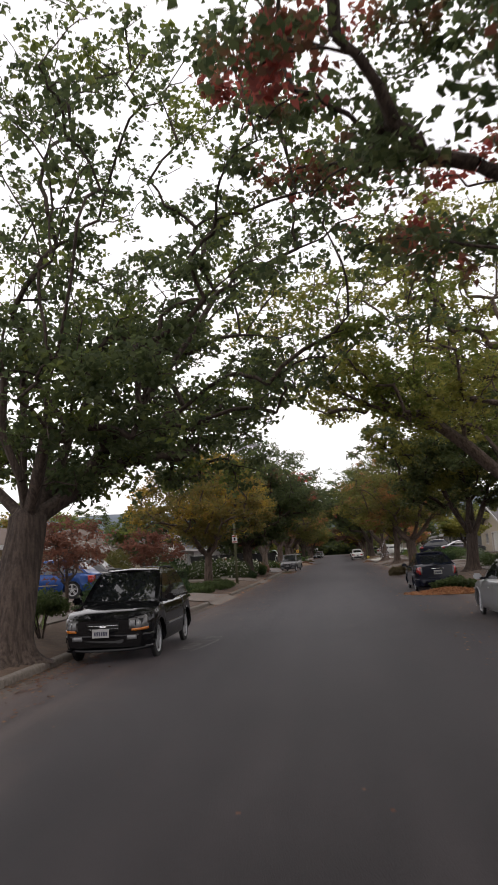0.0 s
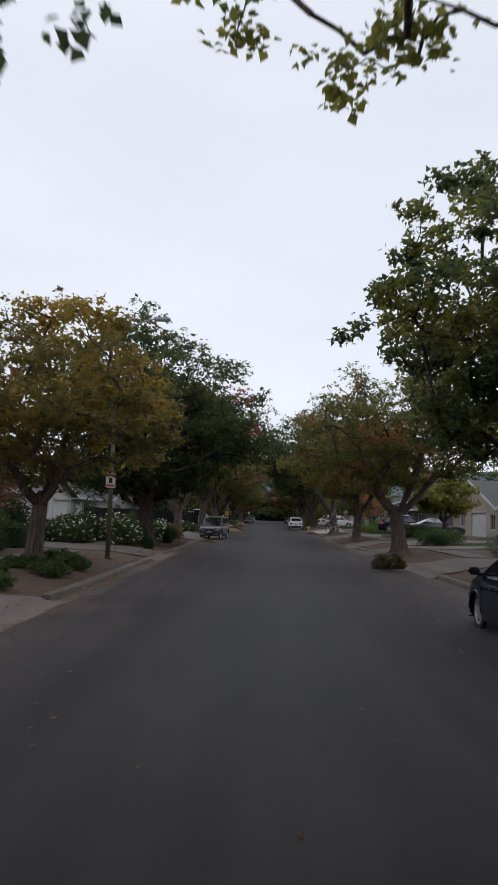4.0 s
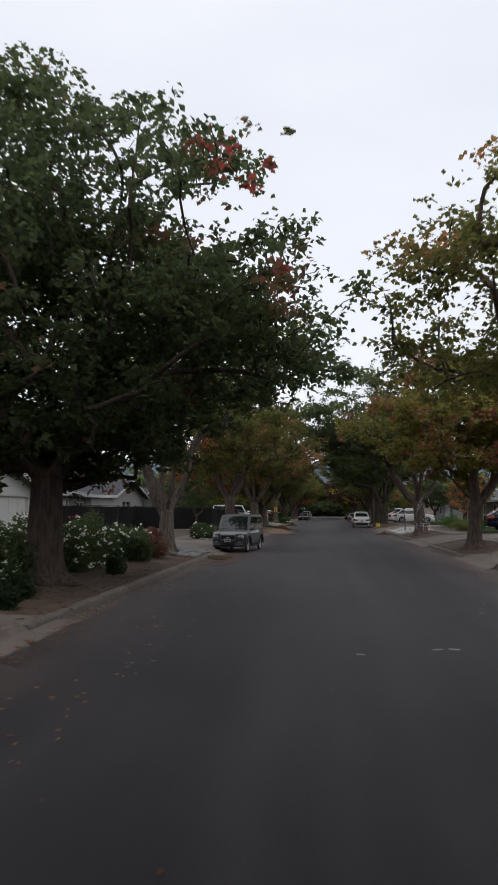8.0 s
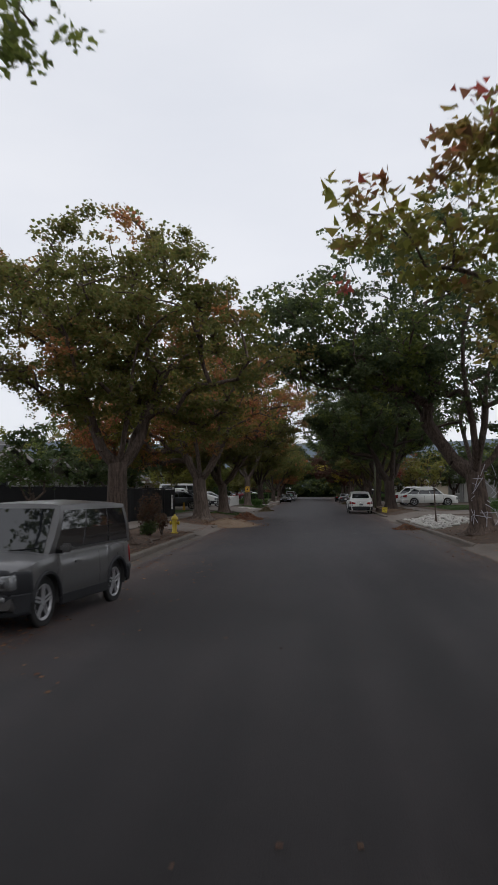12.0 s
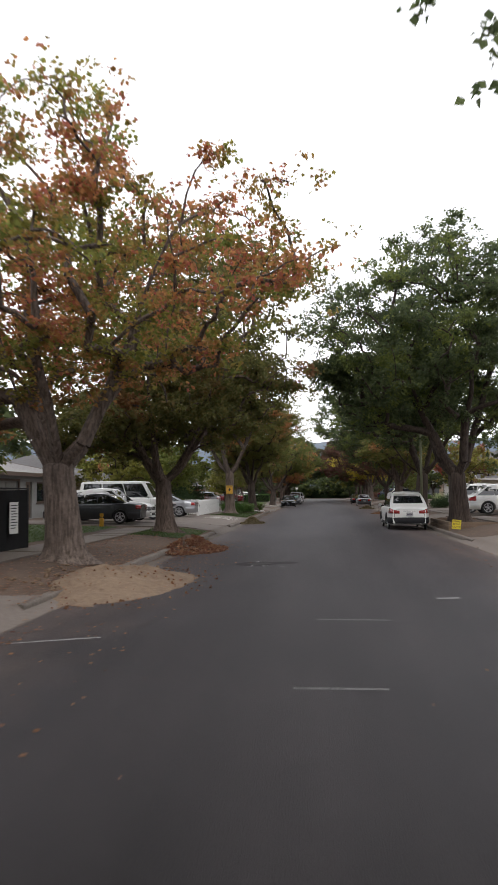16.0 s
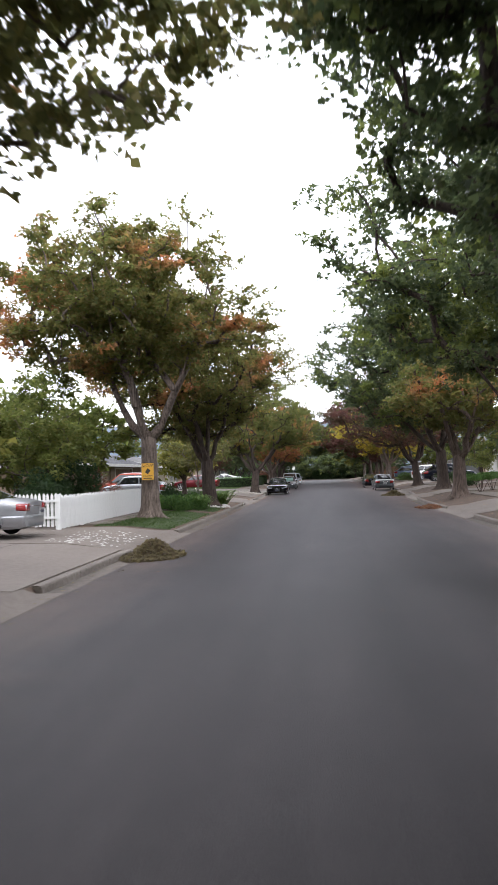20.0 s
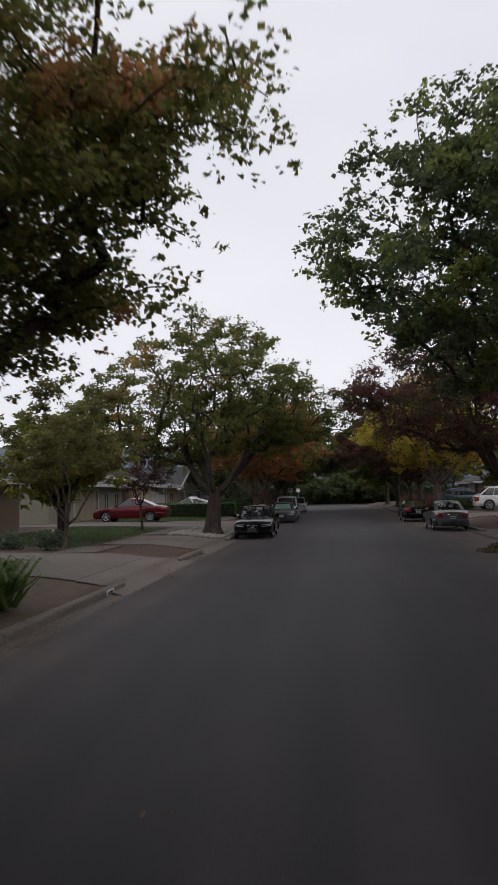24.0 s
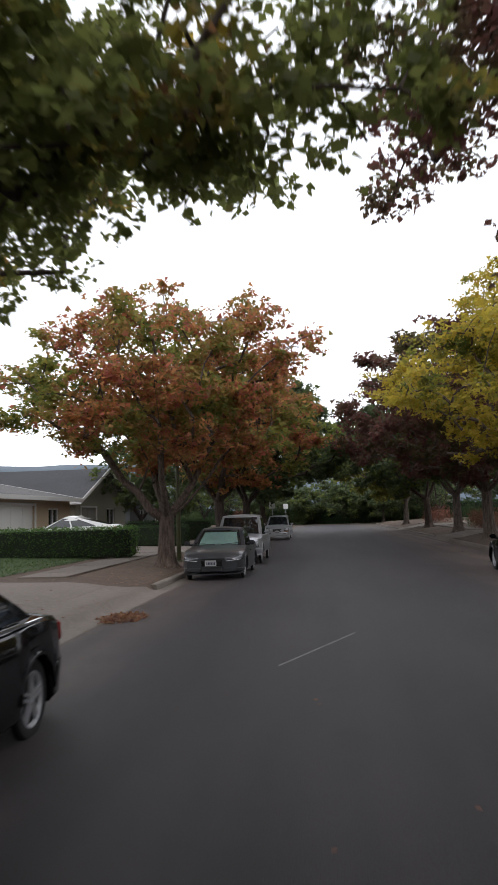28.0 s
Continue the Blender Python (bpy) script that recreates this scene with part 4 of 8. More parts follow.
def wheel_meshes():
    def lathe(prof, sides=28):
        bm = bmesh.new()
        rings = [[bm.verts.new((px, r * math.cos(6.28319 * k / sides), r * math.sin(6.28319 * k / sides))) for k in range(sides)] for px, r in prof]
        for u, v in zip(rings, rings[1:]):
            for k in range(sides):
                bm.faces.new((u[k], u[(k + 1) % sides], v[(k + 1) % sides], v[k]))
        bm.faces.new(rings[0])
        bm.faces.new(rings[-1][::-1])
        return bm
    tyre = lathe([(0.015, 0.62), (0.09, 0.655), (0.115, 0.70), (0.115, 0.9), (0.10, 0.98), (0.05, 1.0), (-0.05, 1.0), (-0.10, 0.98), (-0.11, 0.9), (-0.11, 0.3)])
    rim = lathe([(0.095, 0.10), (0.085, 0.14), (0.045, 0.16), (0.035, 0.60), (0.10, 0.64), (0.118, 0.68), (0.112, 0.70), (0.0, 0.70)])
    for fc in rim.faces:
        if 0.2 < math.hypot(fc.calc_center_median().y, fc.calc_center_median().z) < 0.55:
            fc.material_index = 1
    for k in range(5):
        m = Matrix.Rotation(k * 6.28319 / 5, 4, "X")
        for s in (-1, 1):
            box(rim, 0.045, 0.10, s * 0.075 - 0.035, s * 0.075 + 0.035, 0.10, 0.66, m)
    out = []
    for name, bm, ma in (("wheel", tyre, RUBBER), ("rim", rim, RIM)):
        bmesh.ops.recalc_face_normals(bm, faces=bm.faces[:])
        me = bpy.data.meshes.new(name)
        bm.to_mesh(me)
        bm.free()
        me.materials.append(ma)
        me.materials.append(BLACK)
        for p in me.polygons:
            p.use_smooth = name == "wheel"
        out.append(me)
    return out


WHEEL, RIMS = wheel_meshes()


def car(style, x, y, heading, body_paint, label, lower=None, rails=False, shade=None, group="parked cars", z=None, category="car", name=None, scale=1.0, grille="bars", trim=False):
    """A parked car; heading in degrees, 0 looks along +y. Built from a lofted body with wheel arches, a glazed upper part and fittings."""
    L, W, H, belt, nose, sill, wr, f1, f2, f3, f4, tail, rw = STYLES[style]
    if z is None:
        z = 0.0 if kl(y) < x < kr(y) else ground_z(x, y) + 0.02
    root = empty(name or ("van" if style == "camper" else "pickup_truck" if style == "pickup" else "car"), pose(x, y, z, 0, 0, heading) @ Matrix.Scale(scale, 4), label, category, group)
    lower = lower or body_paint

    def yy(f):
        return L * (0.5 - f)
    front_axle, rear_axle = yy(0.19), yy(0.80)
    arch = wr * 1.13
    hw = W / 2

    def top(yv):
        f = 0.5 - yv / L
        if f < 0.05:
            return nose - 0.13 * (1 - max(0.0, f) / 0.05) ** 2
        if f < f1:
            return nose + (belt - 0.02 - nose) * ((f - 0.05) / (f1 - 0.05)) ** 0.7
        if f < f4:
            return belt + (tail - belt) * (f - f1) / (f4 - f1)
        return tail - 0.10 * max(0, (f - f4) / (1.001 - f4)) ** 2

    def bottom(yv):
        zb = sill
        for a in (front_axle, rear_axle):
            d = abs(yv - a)
            if d < arch:
                zb = max(zb, wr + math.sqrt(arch * arch - d * d) * 0.98)
        e = abs(yv) / (L / 2)
        return zb + (0.06 * ((e - 0.93) / 0.07) if e > 0.93 else 0)

    def half(yv):
        e = abs(yv) / (L / 2)
        return hw * (1 - (0.15 if style in ("camper", "boxy") else 0.21) * max(0, (e - 0.70) / 0.30) ** 2.4) * (0.985 if style != "camper" else 1)
    bow = 0.21 if style not in ("camper", "boxy", "pickup") else 0.07
    rake_f = {"sedan": 0.42, "hatch": 0.42, "suv": 0.14, "boxy": 0.06, "camper": 0.12, "pickup": 0.12}.get(style, 0.3)
    rake_r = {"sedan": 0.22, "hatch": 0.12, "suv": 0.16, "large_suv": 0.2}.get(style, 0.06)

    def rake(z, end):
        return (rake_f if end > 0 else rake_r) * max(0.0, z - sill - 0.22)

    def bulge_y(px, yv, pz):
        e = max(0.0, (abs(yv) / (L / 2) - 0.80) / 0.20)
        return math.copysign(e * e * (bow * (1 - min(1.0, abs(px) / half(yv)) ** 2) - rake(pz, yv)), yv)
    stations = sorted(set([round(-L / 2 + L * i / 30, 3) for i in range(31)] + [round(a + arch * c, 3) for a in (front_axle, rear_axle) for c in (-1.02, -0.985, -0.93, -0.82, -0.6, -0.3, 0, 0.3, 0.6, 0.82, 0.93, 0.985, 1.02)]))
    bm = bmesh.new()
    rings = []
    for yv in stations:
        zb, zt, w = bottom(yv), top(yv), half(yv)
        zb = min(zb, zt - 0.08)
        h = zt - zb
        ring = [(0.62 * w, zb), (0.93 * w, zb + 0.005), (0.985 * w, zb + 0.10 * h), (w, zb + 0.42 * h), (0.985 * w, zb + 0.66 * h), (0.965 * w, zt - 0.10 * h), (0.90 * w, zt - 0.015), (0.5 * w, zt + 0.022), (0, zt + 0.03)]
        pts = [(px, yv + bulge_y(px, yv, pz), pz) for px, pz in ring] + [(-px, yv + bulge_y(px, yv, pz), pz) for px, pz in ring[-2::-1]]
        rings.append([bm.verts.new(p) for p in pts])
    for u, v in zip(rings, rings[1:]):
        for k in range(len(u)):
            bm.faces.new((u[k], u[(k + 1) % len(u)], v[(k + 1) % len(u)], v[k]))
    bm.faces.new(rings[0])
    bm.faces.new(rings[-1][::-1])
    bmesh.ops.recalc_face_normals(bm, faces=bm.faces[:])
    hull = BVHTree.FromBMesh(bm)
    part("body", bm, body_paint, root, smooth=True, crease=0.75)
    def plan(s, end):
        """The body's outline from above: s metres from the middle of the front (end 1) or rear (end -1), round the corner and along the flank."""
        we = half(L / 2)
        if abs(s) < we:
            return Vector((s, end * (L / 2 + bow * (1 - (s / we) ** 2)), 0)), Vector((s / we * 0.6, end, 0)).normalized()
        yv = L / 2 - (abs(s) - we)
        return Vector((math.copysign(half(yv), s), end * yv, 0)), Vector((math.copysign(1.0, s), end * 0.35 * max(0, (yv / (L / 2) - 0.8) / 0.2), 0)).normalized()

    def skin(name, s0, s1, lo, hi, out, material, end=1, label="", depth=0.07, parent=None, n=9):
        """A shell piece that follows the outline from s0 to s1; lo and hi are heights at both ends."""
        b = bmesh.new()
        front, back = [], []
        for i in range(n + 1):
            f = i / n
            p, nor = plan(s0 + (s1 - s0) * f, end)
            za, zb_ = lo[0] + (lo[1] - lo[0]) * f, hi[0] + (hi[1] - hi[0]) * f
            ins = 0.14 * (zb_ - za)
            col = []
            for z, o in ((za, out * 0.3), (za + ins, out), (zb_ - ins, out), (zb_, out * 0.3)):
                base = Vector((p.x, p.y, z))
                hit = hull.ray_cast(base + nor * 0.6, -nor, 1.6)[0]
                col.append((hit if hit is not None else base - nor * rake(z, end)) + nor * o)
            front.append([b.verts.new(c) for c in col])
            back.append([b.verts.new(c - nor * depth) for c in (col[0], col[3])])
        for i in range(n):
            u, v = front[i], front[i + 1]
            for k in range(3):
                b.faces.new((u[k], v[k], v[k + 1], u[k + 1]))
            b.faces.new((u[3], v[3], back[i + 1][1], back[i][1]))
            b.faces.new((back[i][0], back[i + 1][0], v[0], u[0]))
        b.faces.new([*front[0], back[0][1], back[0][0]])
        b.faces.new([*front[-1][::-1], back[-1][0], back[-1][1]])
        return part(name, b, material, parent or root, label, smooth=True)
    # upper part
    wb, wt = hw * 0.905, hw * rw
    A, B, C, D = (yy(f1), belt - 0.03), (yy(f2), H - 0.02), (yy(f3), H - (0.11 if style == "large_suv" else 0.03)), (yy(f4), tail - 0.03)
    pt = {}
    for s in (-1, 1):
        pt[s] = [Vector((s * wb * 0.97, A[0], A[1])), Vector((s * wt * 0.95, B[0], B[1])), Vector((s * wt * 0.95, C[0], C[1])), Vector((s * wb * (0.86 if style in ("hatch", "sedan") else 0.96), D[0], D[1]))]
    bm = bmesh.new()
    n_t = 8
    cols = []
    for i in range(n_t + 1):
        t = i / n_t
        row = []
        for s in (1, -1):
            lo, hi = pt[s][0].lerp(pt[s][3], t), pt[s][1].lerp(pt[s][2], t) + Vector((0, 0, (0.075 if style == "large_suv" else 0.035) * math.sin(t * 3.14)))
            bulge = Vector((s * 0.03, 0, 0))
            row.append([bm.verts.new(lo.lerp(hi, v) + bulge * math.sin(v * 3.14)) for v in (0, 0.35, 0.7, 1.0)])
        r0, r1 = row[0][-1].co, row[1][-1].co
        crown = [bm.verts.new(r0.lerp(r1, u) + Vector((0, 0, (0.05 if 0 < t < 1 else 0.035) * math.sin(u * 3.14) ** 0.7))) for u in (0.12, 0.5, 0.88)]
        cols.append(row[0] + crown + row[1][::-1])
    for u, v in zip(cols, cols[1:]):
        for k in range(len(u) - 1):
            bm.faces.new((u[k], u[k + 1], v[k + 1], v[k]))
    bm.faces.new(cols[0])
    bm.faces.new(cols[-1][::-1])
    part("cabin", bm, body_paint, root, smooth=True, crease=0.6)

    def pane(name, quad, u0, u1, v0, v1, material=GLASS, bulge=(0, 0, 0), lift=0.012, label=""):
        p00, p10, p11, p01 = quad

        def at(u, v):
            return p00.lerp(p10, u).lerp(p01.lerp(p11, u), v) + Vector(bulge) * math.sin(v * 3.14)
        c = [at(u0, v0), at(u1, v0), at(u1, v1), at(u0, v1)]
        mids = [at(u0, (v0 + v1) / 2), at(u1, (v0 + v1) / 2)]
        nor = (c[1] - c[0]).cross(c[3] - c[0]).normalized()
        cen = Vector((0, (A[0] + D[0]) / 2, H * 0.6))
        if nor.dot(c[0] - cen) < 0:
            nor = -nor
        b = bmesh.new()
        f = [b.verts.new(p + nor * lift) for p in (c[0], c[1], mids[1], c[2], c[3], mids[0])]
        g = [b.verts.new(p - nor * 0.01) for p in (c[0], c[1], mids[1], c[2], c[3], mids[0])]
        b.faces.new((f[0], f[1], f[2], f[5]))
        b.faces.new((f[5], f[2], f[3], f[4]))
        for i in range(6):
            b.faces.new((f[i], f[(i + 1) % 6], g[(i + 1) % 6], g[i]))
        return part(name, b, material, root, label)
    L_, R_ = pt[-1], pt[1]
    scr = pane("windscreen", (L_[0], R_[0], R_[1], L_[1]), 0.06, 0.94, 0.04, 0.93)
    if shade:
        pane("sunshade", (L_[0], R_[0], R_[1], L_[1]), 0.12, 0.88, 0.10, 0.80, shade, lift=0.016, label="crumpled silver sunshade behind the windscreen")
    pane("rear_window", (L_[3], R_[3], R_[2], L_[2]), 0.07 if style == "large_suv" else 0.09, 0.93 if style == "large_suv" else 0.91, 0.34 if style == "large_suv" else 0.30 if style in ("suv", "boxy", "camper", "mini") else 0.10, 0.92)
    if style in ("large_suv", "suv", "hatch"):
        lip = [L_[2].lerp(R_[2], u) + Vector((0, -0.07 + 0.05 * abs(2 * u - 1) ** 3, 0.015 + 0.03 * math.sin(u * 3.14))) for u in (0.03, 0.2, 0.5, 0.8, 0.97)]
        tubepart("roof_spoiler", [tuple(p) for p in lip], [0.03, 0.045, 0.05, 0.045, 0.03], body_paint, root, sides=8)
    splits = {"sedan": ((0.06, 0.46), (0.49, 0.90)), "hatch": ((0.06, 0.42), (0.45, 0.80)), "pickup": ((0.08, 0.52), (0.56, 0.94)), "mini": ((0.06, 0.50), (0.54, 0.93))}.get(style, ((0.05, 0.345), (0.36, 0.665), (0.68, 0.95)))
    for s in (-1, 1):
        for a, b in splits:
            pane("side_window", (pt[s][0], pt[s][3], pt[s][2], pt[s][1]), a, b, 0.08, 0.90, bulge=(s * 0.03, 0, 0))
        # door seams, handles and mirror
        for f in ([f1 + 0.03, (f1 + f4) / 2 + 0.01] + ([f4 - 0.12] if style in ("sedan", "suv", "boxy", "hatch", "large_suv") else [])):
            yv = yy(f)
            w = half(yv)
            bs = bmesh.new()
            line = []
            for k in range(7):
                zz = sill + 0.12 + (belt - sill - 0.20) * k / 6
                at = hull.ray_cast(Vector((s * 2.0, yv, zz)), Vector((-s, 0, 0)), 3.0)[0]
                at = at if at is not None else Vector((s * w, yv, zz))
                line.append([bs.verts.new(at + Vector((s * 0.003, e, 0))) for e in (-0.005, 0.005)])
            for k in range(6):
                bs.faces.new((line[k][0], line[k][1], line[k + 1][1], line[k + 1][0]))
            part("door_seam", bs, BLACK, root)
        for f in (f1 + 0.19, (f1 + f4) / 2 + 0.20):
            if f < f4 - 0.04:
                yv = yy(f)
                boxpart("door_handle", (s * half(yv) * 0.985 - 0.02, s * half(yv) * 0.985 + 0.022, yv - 0.10, yv + 0.08, belt - 0.20, belt - 0.165), body_paint, root, bevel=0.008)
        mv = yy(f1 + 0.055)
        xa, xb = sorted((s * hw * 0.97, s * (hw + 0.17)))
        boxpart("mirror", (xa, xb, mv - 0.04, mv + 0.06, belt + 0.0, belt + 0.13), body_paint, root, bevel=0.035)
        xa, xb = sorted((s * hw * 0.86, s * (hw + 0.02)))
        boxpart("mirror_stalk", (xa, xb, mv - 0.02, mv + 0.03, belt - 0.02, belt + 0.04), BLACK, root, bevel=0.01)
        if rails:
            tubepart("roof_rail", [(s * wt * 0.86, yy(f2 + 0.06), H + 0.0), (s * wt * 0.86, yy(f2 + 0.08), H + 0.05), (s * wt * 0.86, yy(f3 - 0.05), H + 0.05), (s * wt * 0.86, yy(f3 - 0.03), H - 0.01)], 0.016, BLACK, root, sides=6)
        # lamps
        we = half(L / 2)
        hl = 0.115 if style in ("sedan", "hatch") else 0.15 if style == "mini" else 0.19
        low_style = style in ("sedan", "hatch")
        up = 0.075 if style == "sedan" else 0.06 if style == "suv" else 0.0
        skin("headlamp", s * we * (0.58 if low_style else 0.72 if style == "suv" else 0.66), s * (we + (0.34 if low_style else 0.06 if style == "boxy" else 0.17)), (nose - 0.15 - hl + up, nose - 0.17 - hl * 0.45 + up if low_style else nose - 0.15 - hl + up), (nose - 0.16 + up, nose - 0.11 + up), 0.036 if style == "boxy" else 0.014, LAMP_SMOKED if low_style else LAMP_BEZEL if style == "suv" else LAMP_CLEAR)
        if style == "boxy":
            skin("fender_panel", s * we * 0.54, s * (we + L / 2 - front_axle - arch * 1.04), (nose - 0.42,) * 2, (nose - 0.05, nose - 0.10), 0.02, lower, n=12)
        if low_style:
            skin("light_strip", s * we * 0.62, s * (we + 0.16), (nose - 0.145 - hl + up, nose - 0.15 - hl * 0.6 + up), (nose - 0.13 - hl + up, nose - 0.135 - hl * 0.6 + up), 0.018, LAMP_STRIP, n=6)
        else:
            if style == "suv":
                for a, b in ((0.75, 0.86), (0.89, 1.0)):
                    skin("headlamp_reflector", s * we * a, s * we * b, (nose - 0.13 - hl + up,) * 2, (nose - 0.185 + up,) * 2, 0.022, LAMP_CLEAR, n=4)
            else:
                skin("headlamp_projector", s * we * 0.70, s * we * 0.88, (nose - 0.12 - hl, nose - 0.12 - hl), (nose - 0.185, nose - 0.185), 0.04 if style == "boxy" else 0.018, LAMP_CORE, n=4)
        if style == "suv":
            skin("indicator", s * we * 0.78, s * (we + 0.17), (nose - 0.19 - hl + up, nose - 0.18 - hl + up), (nose - 0.145 - hl + up, nose - 0.12 - hl + up), 0.016, LAMP_AMBER, n=6)
        if not low_style:
            skin("fog_lamp", s * we * 0.66, s * we * 0.88, (sill + 0.17,) * 2, (sill + 0.25,) * 2, 0.02 if lower is body_paint else 0.04, LAMP_CLEAR, n=4)
        th = 0.20 if style == "sedan" else 0.34
        if style == "hatch":
            skin("tail_lamp", s * we * 0.89, s * (we + 0.14), (tail - 0.42, tail - 0.32), (tail - 0.10, tail - 0.12), 0.022, LAMP_RED, -1)
            skin("lamp_lens", s * we * 0.86, s * (we * 0.91), (tail - 0.40, tail - 0.40), (tail - 0.12, tail - 0.12), 0.028, LAMP_CLEAR, -1, n=3)
        elif style == "large_suv":
            skin("tail_lamp", s * we * 0.62, s * (we + 0.34), (tail - 0.30, tail - 0.30), (tail - 0.17, tail - 0.02), 0.022, LAMP_RED, -1)
        else:
            skin("tail_lamp", s * we * 0.66, s * (we + 0.18), (tail - 0.12 - th, tail - 0.10 - th * 0.9), (tail - 0.12, tail - 0.10), 0.02, LAMP_RED, -1)
        if lower is not body_paint:
            boxpart("sill_cladding", (s * hw * 0.955 - 0.03, s * hw * 0.955 + 0.03, rear_axle + arch, front_axle - arch, sill - 0.02, sill + 0.15), lower, root, bevel=0.02)
        for ax in (front_axle, rear_axle):
            k_mat = lower if lower is not body_paint else body_paint
            ring = [(s * (half(ax) * 0.985), ax + arch * 1.02 * math.cos(q), wr + arch * 1.0 * math.sin(q)) for q in [3.0 * i / 12 + 0.07 for i in range(13)]]
            tubepart("wheel_arch", ring, 0.034 if lower is not body_paint else 0.022, k_mat, root, sides=6)
        if trim:
            skin_y0, skin_y1 = yy(f1 + 0.04), yy(f4 - 0.03)
            boxpart("belt_trim", (s * hw * 0.915 - 0.012, s * hw * 0.915 + 0.012, skin_y1, skin_y0, belt + 0.015, belt + 0.035), CHROME, root)
        if style == "suv":
            boxpart("door_strip", (s * hw * 0.985 - 0.02, s * hw * 0.985 + 0.018, yy(0.66), yy(0.33), sill + 0.30, sill + 0.345), CHROME if rails else BLACK, root, bevel=0.006)
    # front and rear fittings
    we, g = half(L / 2), nose - 0.15
    if grille == "frame":
        skin("grille", -we * 0.36, we * 0.36, (sill + 0.07,) * 2, (g + 0.02,) * 2, 0.012, BLACK)
        for lo, hi, wide in ((g + 0.016, g + 0.03, 0.385), (sill + 0.06, sill + 0.072, 0.30)):
            skin("grille_frame", -we * wide, we * wide, (lo,) * 2, (hi,) * 2, 0.022, CHROME)
        for s in (-1, 1):
            skin("grille_frame", s * we * 0.37, s * we * 0.387, (sill + 0.15,) * 2, (g + 0.025,) * 2, 0.022, CHROME, n=2)
            skin("grille_frame", s * we * 0.295, s * we * 0.387, (sill + 0.06, sill + 0.145), (sill + 0.074, sill + 0.165), 0.022, CHROME, n=4)
        for k in range(4):
            skin("grille_bar", -we * 0.35, we * 0.35, (g - 0.05 - 0.07 * k,) * 2, (g - 0.04 - 0.07 * k,) * 2, 0.018, GREYPLASTIC)
    else:
        skin("grille", -we * 0.46, we * 0.46, (g - 0.17,) * 2, (g,) * 2, 0.010, BLACK)
        for k in range(2):
            skin("grille_bar", -we * 0.45, we * 0.45, (g - 0.062 - 0.06 * k,) * 2, (g - 0.048 - 0.06 * k,) * 2, 0.02, CHROME if style == "suv" else GREYPLASTIC)
    skin("badge", -0.07, 0.07, (g - (0.07 if grille == "frame" else 0.10),) * 2, (g - (0.035 if grille == "frame" else 0.055),) * 2, 0.03, CHROME if style == "suv" else RIM, n=3)
    ov_f, ov_r = L / 2 - front_axle - arch * 1.04, L / 2 + rear_axle - arch * 1.04
    skin("front_bumper", -we - ov_f, we + ov_f, (sill - 0.02,) * 2, (nose - 0.37,) * 2, 0.012 if lower is body_paint else 0.03, lower, n=24)
    if grille != "frame" and style != "suv":
        skin("air_intake", -we * 0.5, we * 0.5, (sill + 0.06,) * 2, (sill + 0.19,) * 2, 0.02 if lower is body_paint else 0.038, BLACK)
    skin("rear_bumper", -we - ov_r, we + ov_r, (sill,) * 2, (sill + 0.34,) * 2, 0.012 if lower is body_paint else 0.03, lower, -1, n=24)
    skin("rear_trim", -we * 0.40, we * 0.40, (tail - 0.20,) * 2, (tail - 0.175,) * 2, 0.02, CHROME, -1)
    if style in ("suv", "large_suv", "hatch", "boxy", "mini"):
        for s in (-1, 1):
            skin("tailgate_seam", s * we * 0.885, s * we * 0.90, (sill + 0.36,) * 2, (tail - 0.1,) * 2, 0.004, BLACK, -1, n=1)
    if style in ("large_suv", "suv"):
        tubepart("exhaust", [(hw * 0.5, yy(1.0) + 0.1, sill + 0.02), (hw * 0.5, yy(1.0) - 0.10, sill + 0.02)], 0.04, CHROME, root)
    for s in (-1, 1):
        a0, a1 = pt[-1][0].lerp(pt[1][0], 0.5 + 0.06 * s), pt[-1][0].lerp(pt[1][0], 0.5 + s * 0.44 if s > 0 else 0.12)
        tubepart("wiper", [a0 + Vector((0, 0.0, 0.055)), a1 + Vector((0, -0.05, 0.10))], 0.009, BLACK, root, sides=5)
    for end, zq in ((1, sill + (0.14 if grille == "frame" else 0.24 if style == "suv" else 0.22)), (-1, tail - 0.40)):
        yq = end * (L / 2 + bow + 0.045 - rake(zq + 0.03, end))
        pl = boxpart("number_plate", (-0.155, 0.155, yq - 0.01, yq + 0.01, zq, zq + 0.155), PLATE_DIM if end > 0 and grille == "frame" else PLATE, root)
        for k in range(6):
            boxpart("plate_bar", (-0.125 + 0.042 * k, -0.095 + 0.042 * k, yq + end * 0.011 - 0.002, yq + end * 0.011 + 0.002, zq + 0.035, zq + 0.105), INK, pl)
    if style == "pickup":
        boxpart("truck_bed", (-hw * 0.86, hw * 0.86, yy(0.97), yy(0.64), tail + 0.03, tail + 0.05), BLACK, root)
    for a in (front_axle, rear_axle):
        for s in (-1, 1):
            w = new("wheel", WHEEL)
            w.parent = root
            w.matrix_local = pose(s * (hw - 0.12), a, wr, 0, 0, 0 if s > 0 else 180) @ Matrix.Scale(wr, 4) @ Matrix.Diagonal((0.9 / wr * 0.4, 1, 1, 1))
            r = new("rim", RIMS)
            r.parent = w
    # dark floor pan closes the body from below
    boxpart("floor_pan", (-hw * 0.66, hw * 0.66, yy(0.96), yy(0.04), sill + 0.02, sill + 0.26), BLACK, root)
    return root


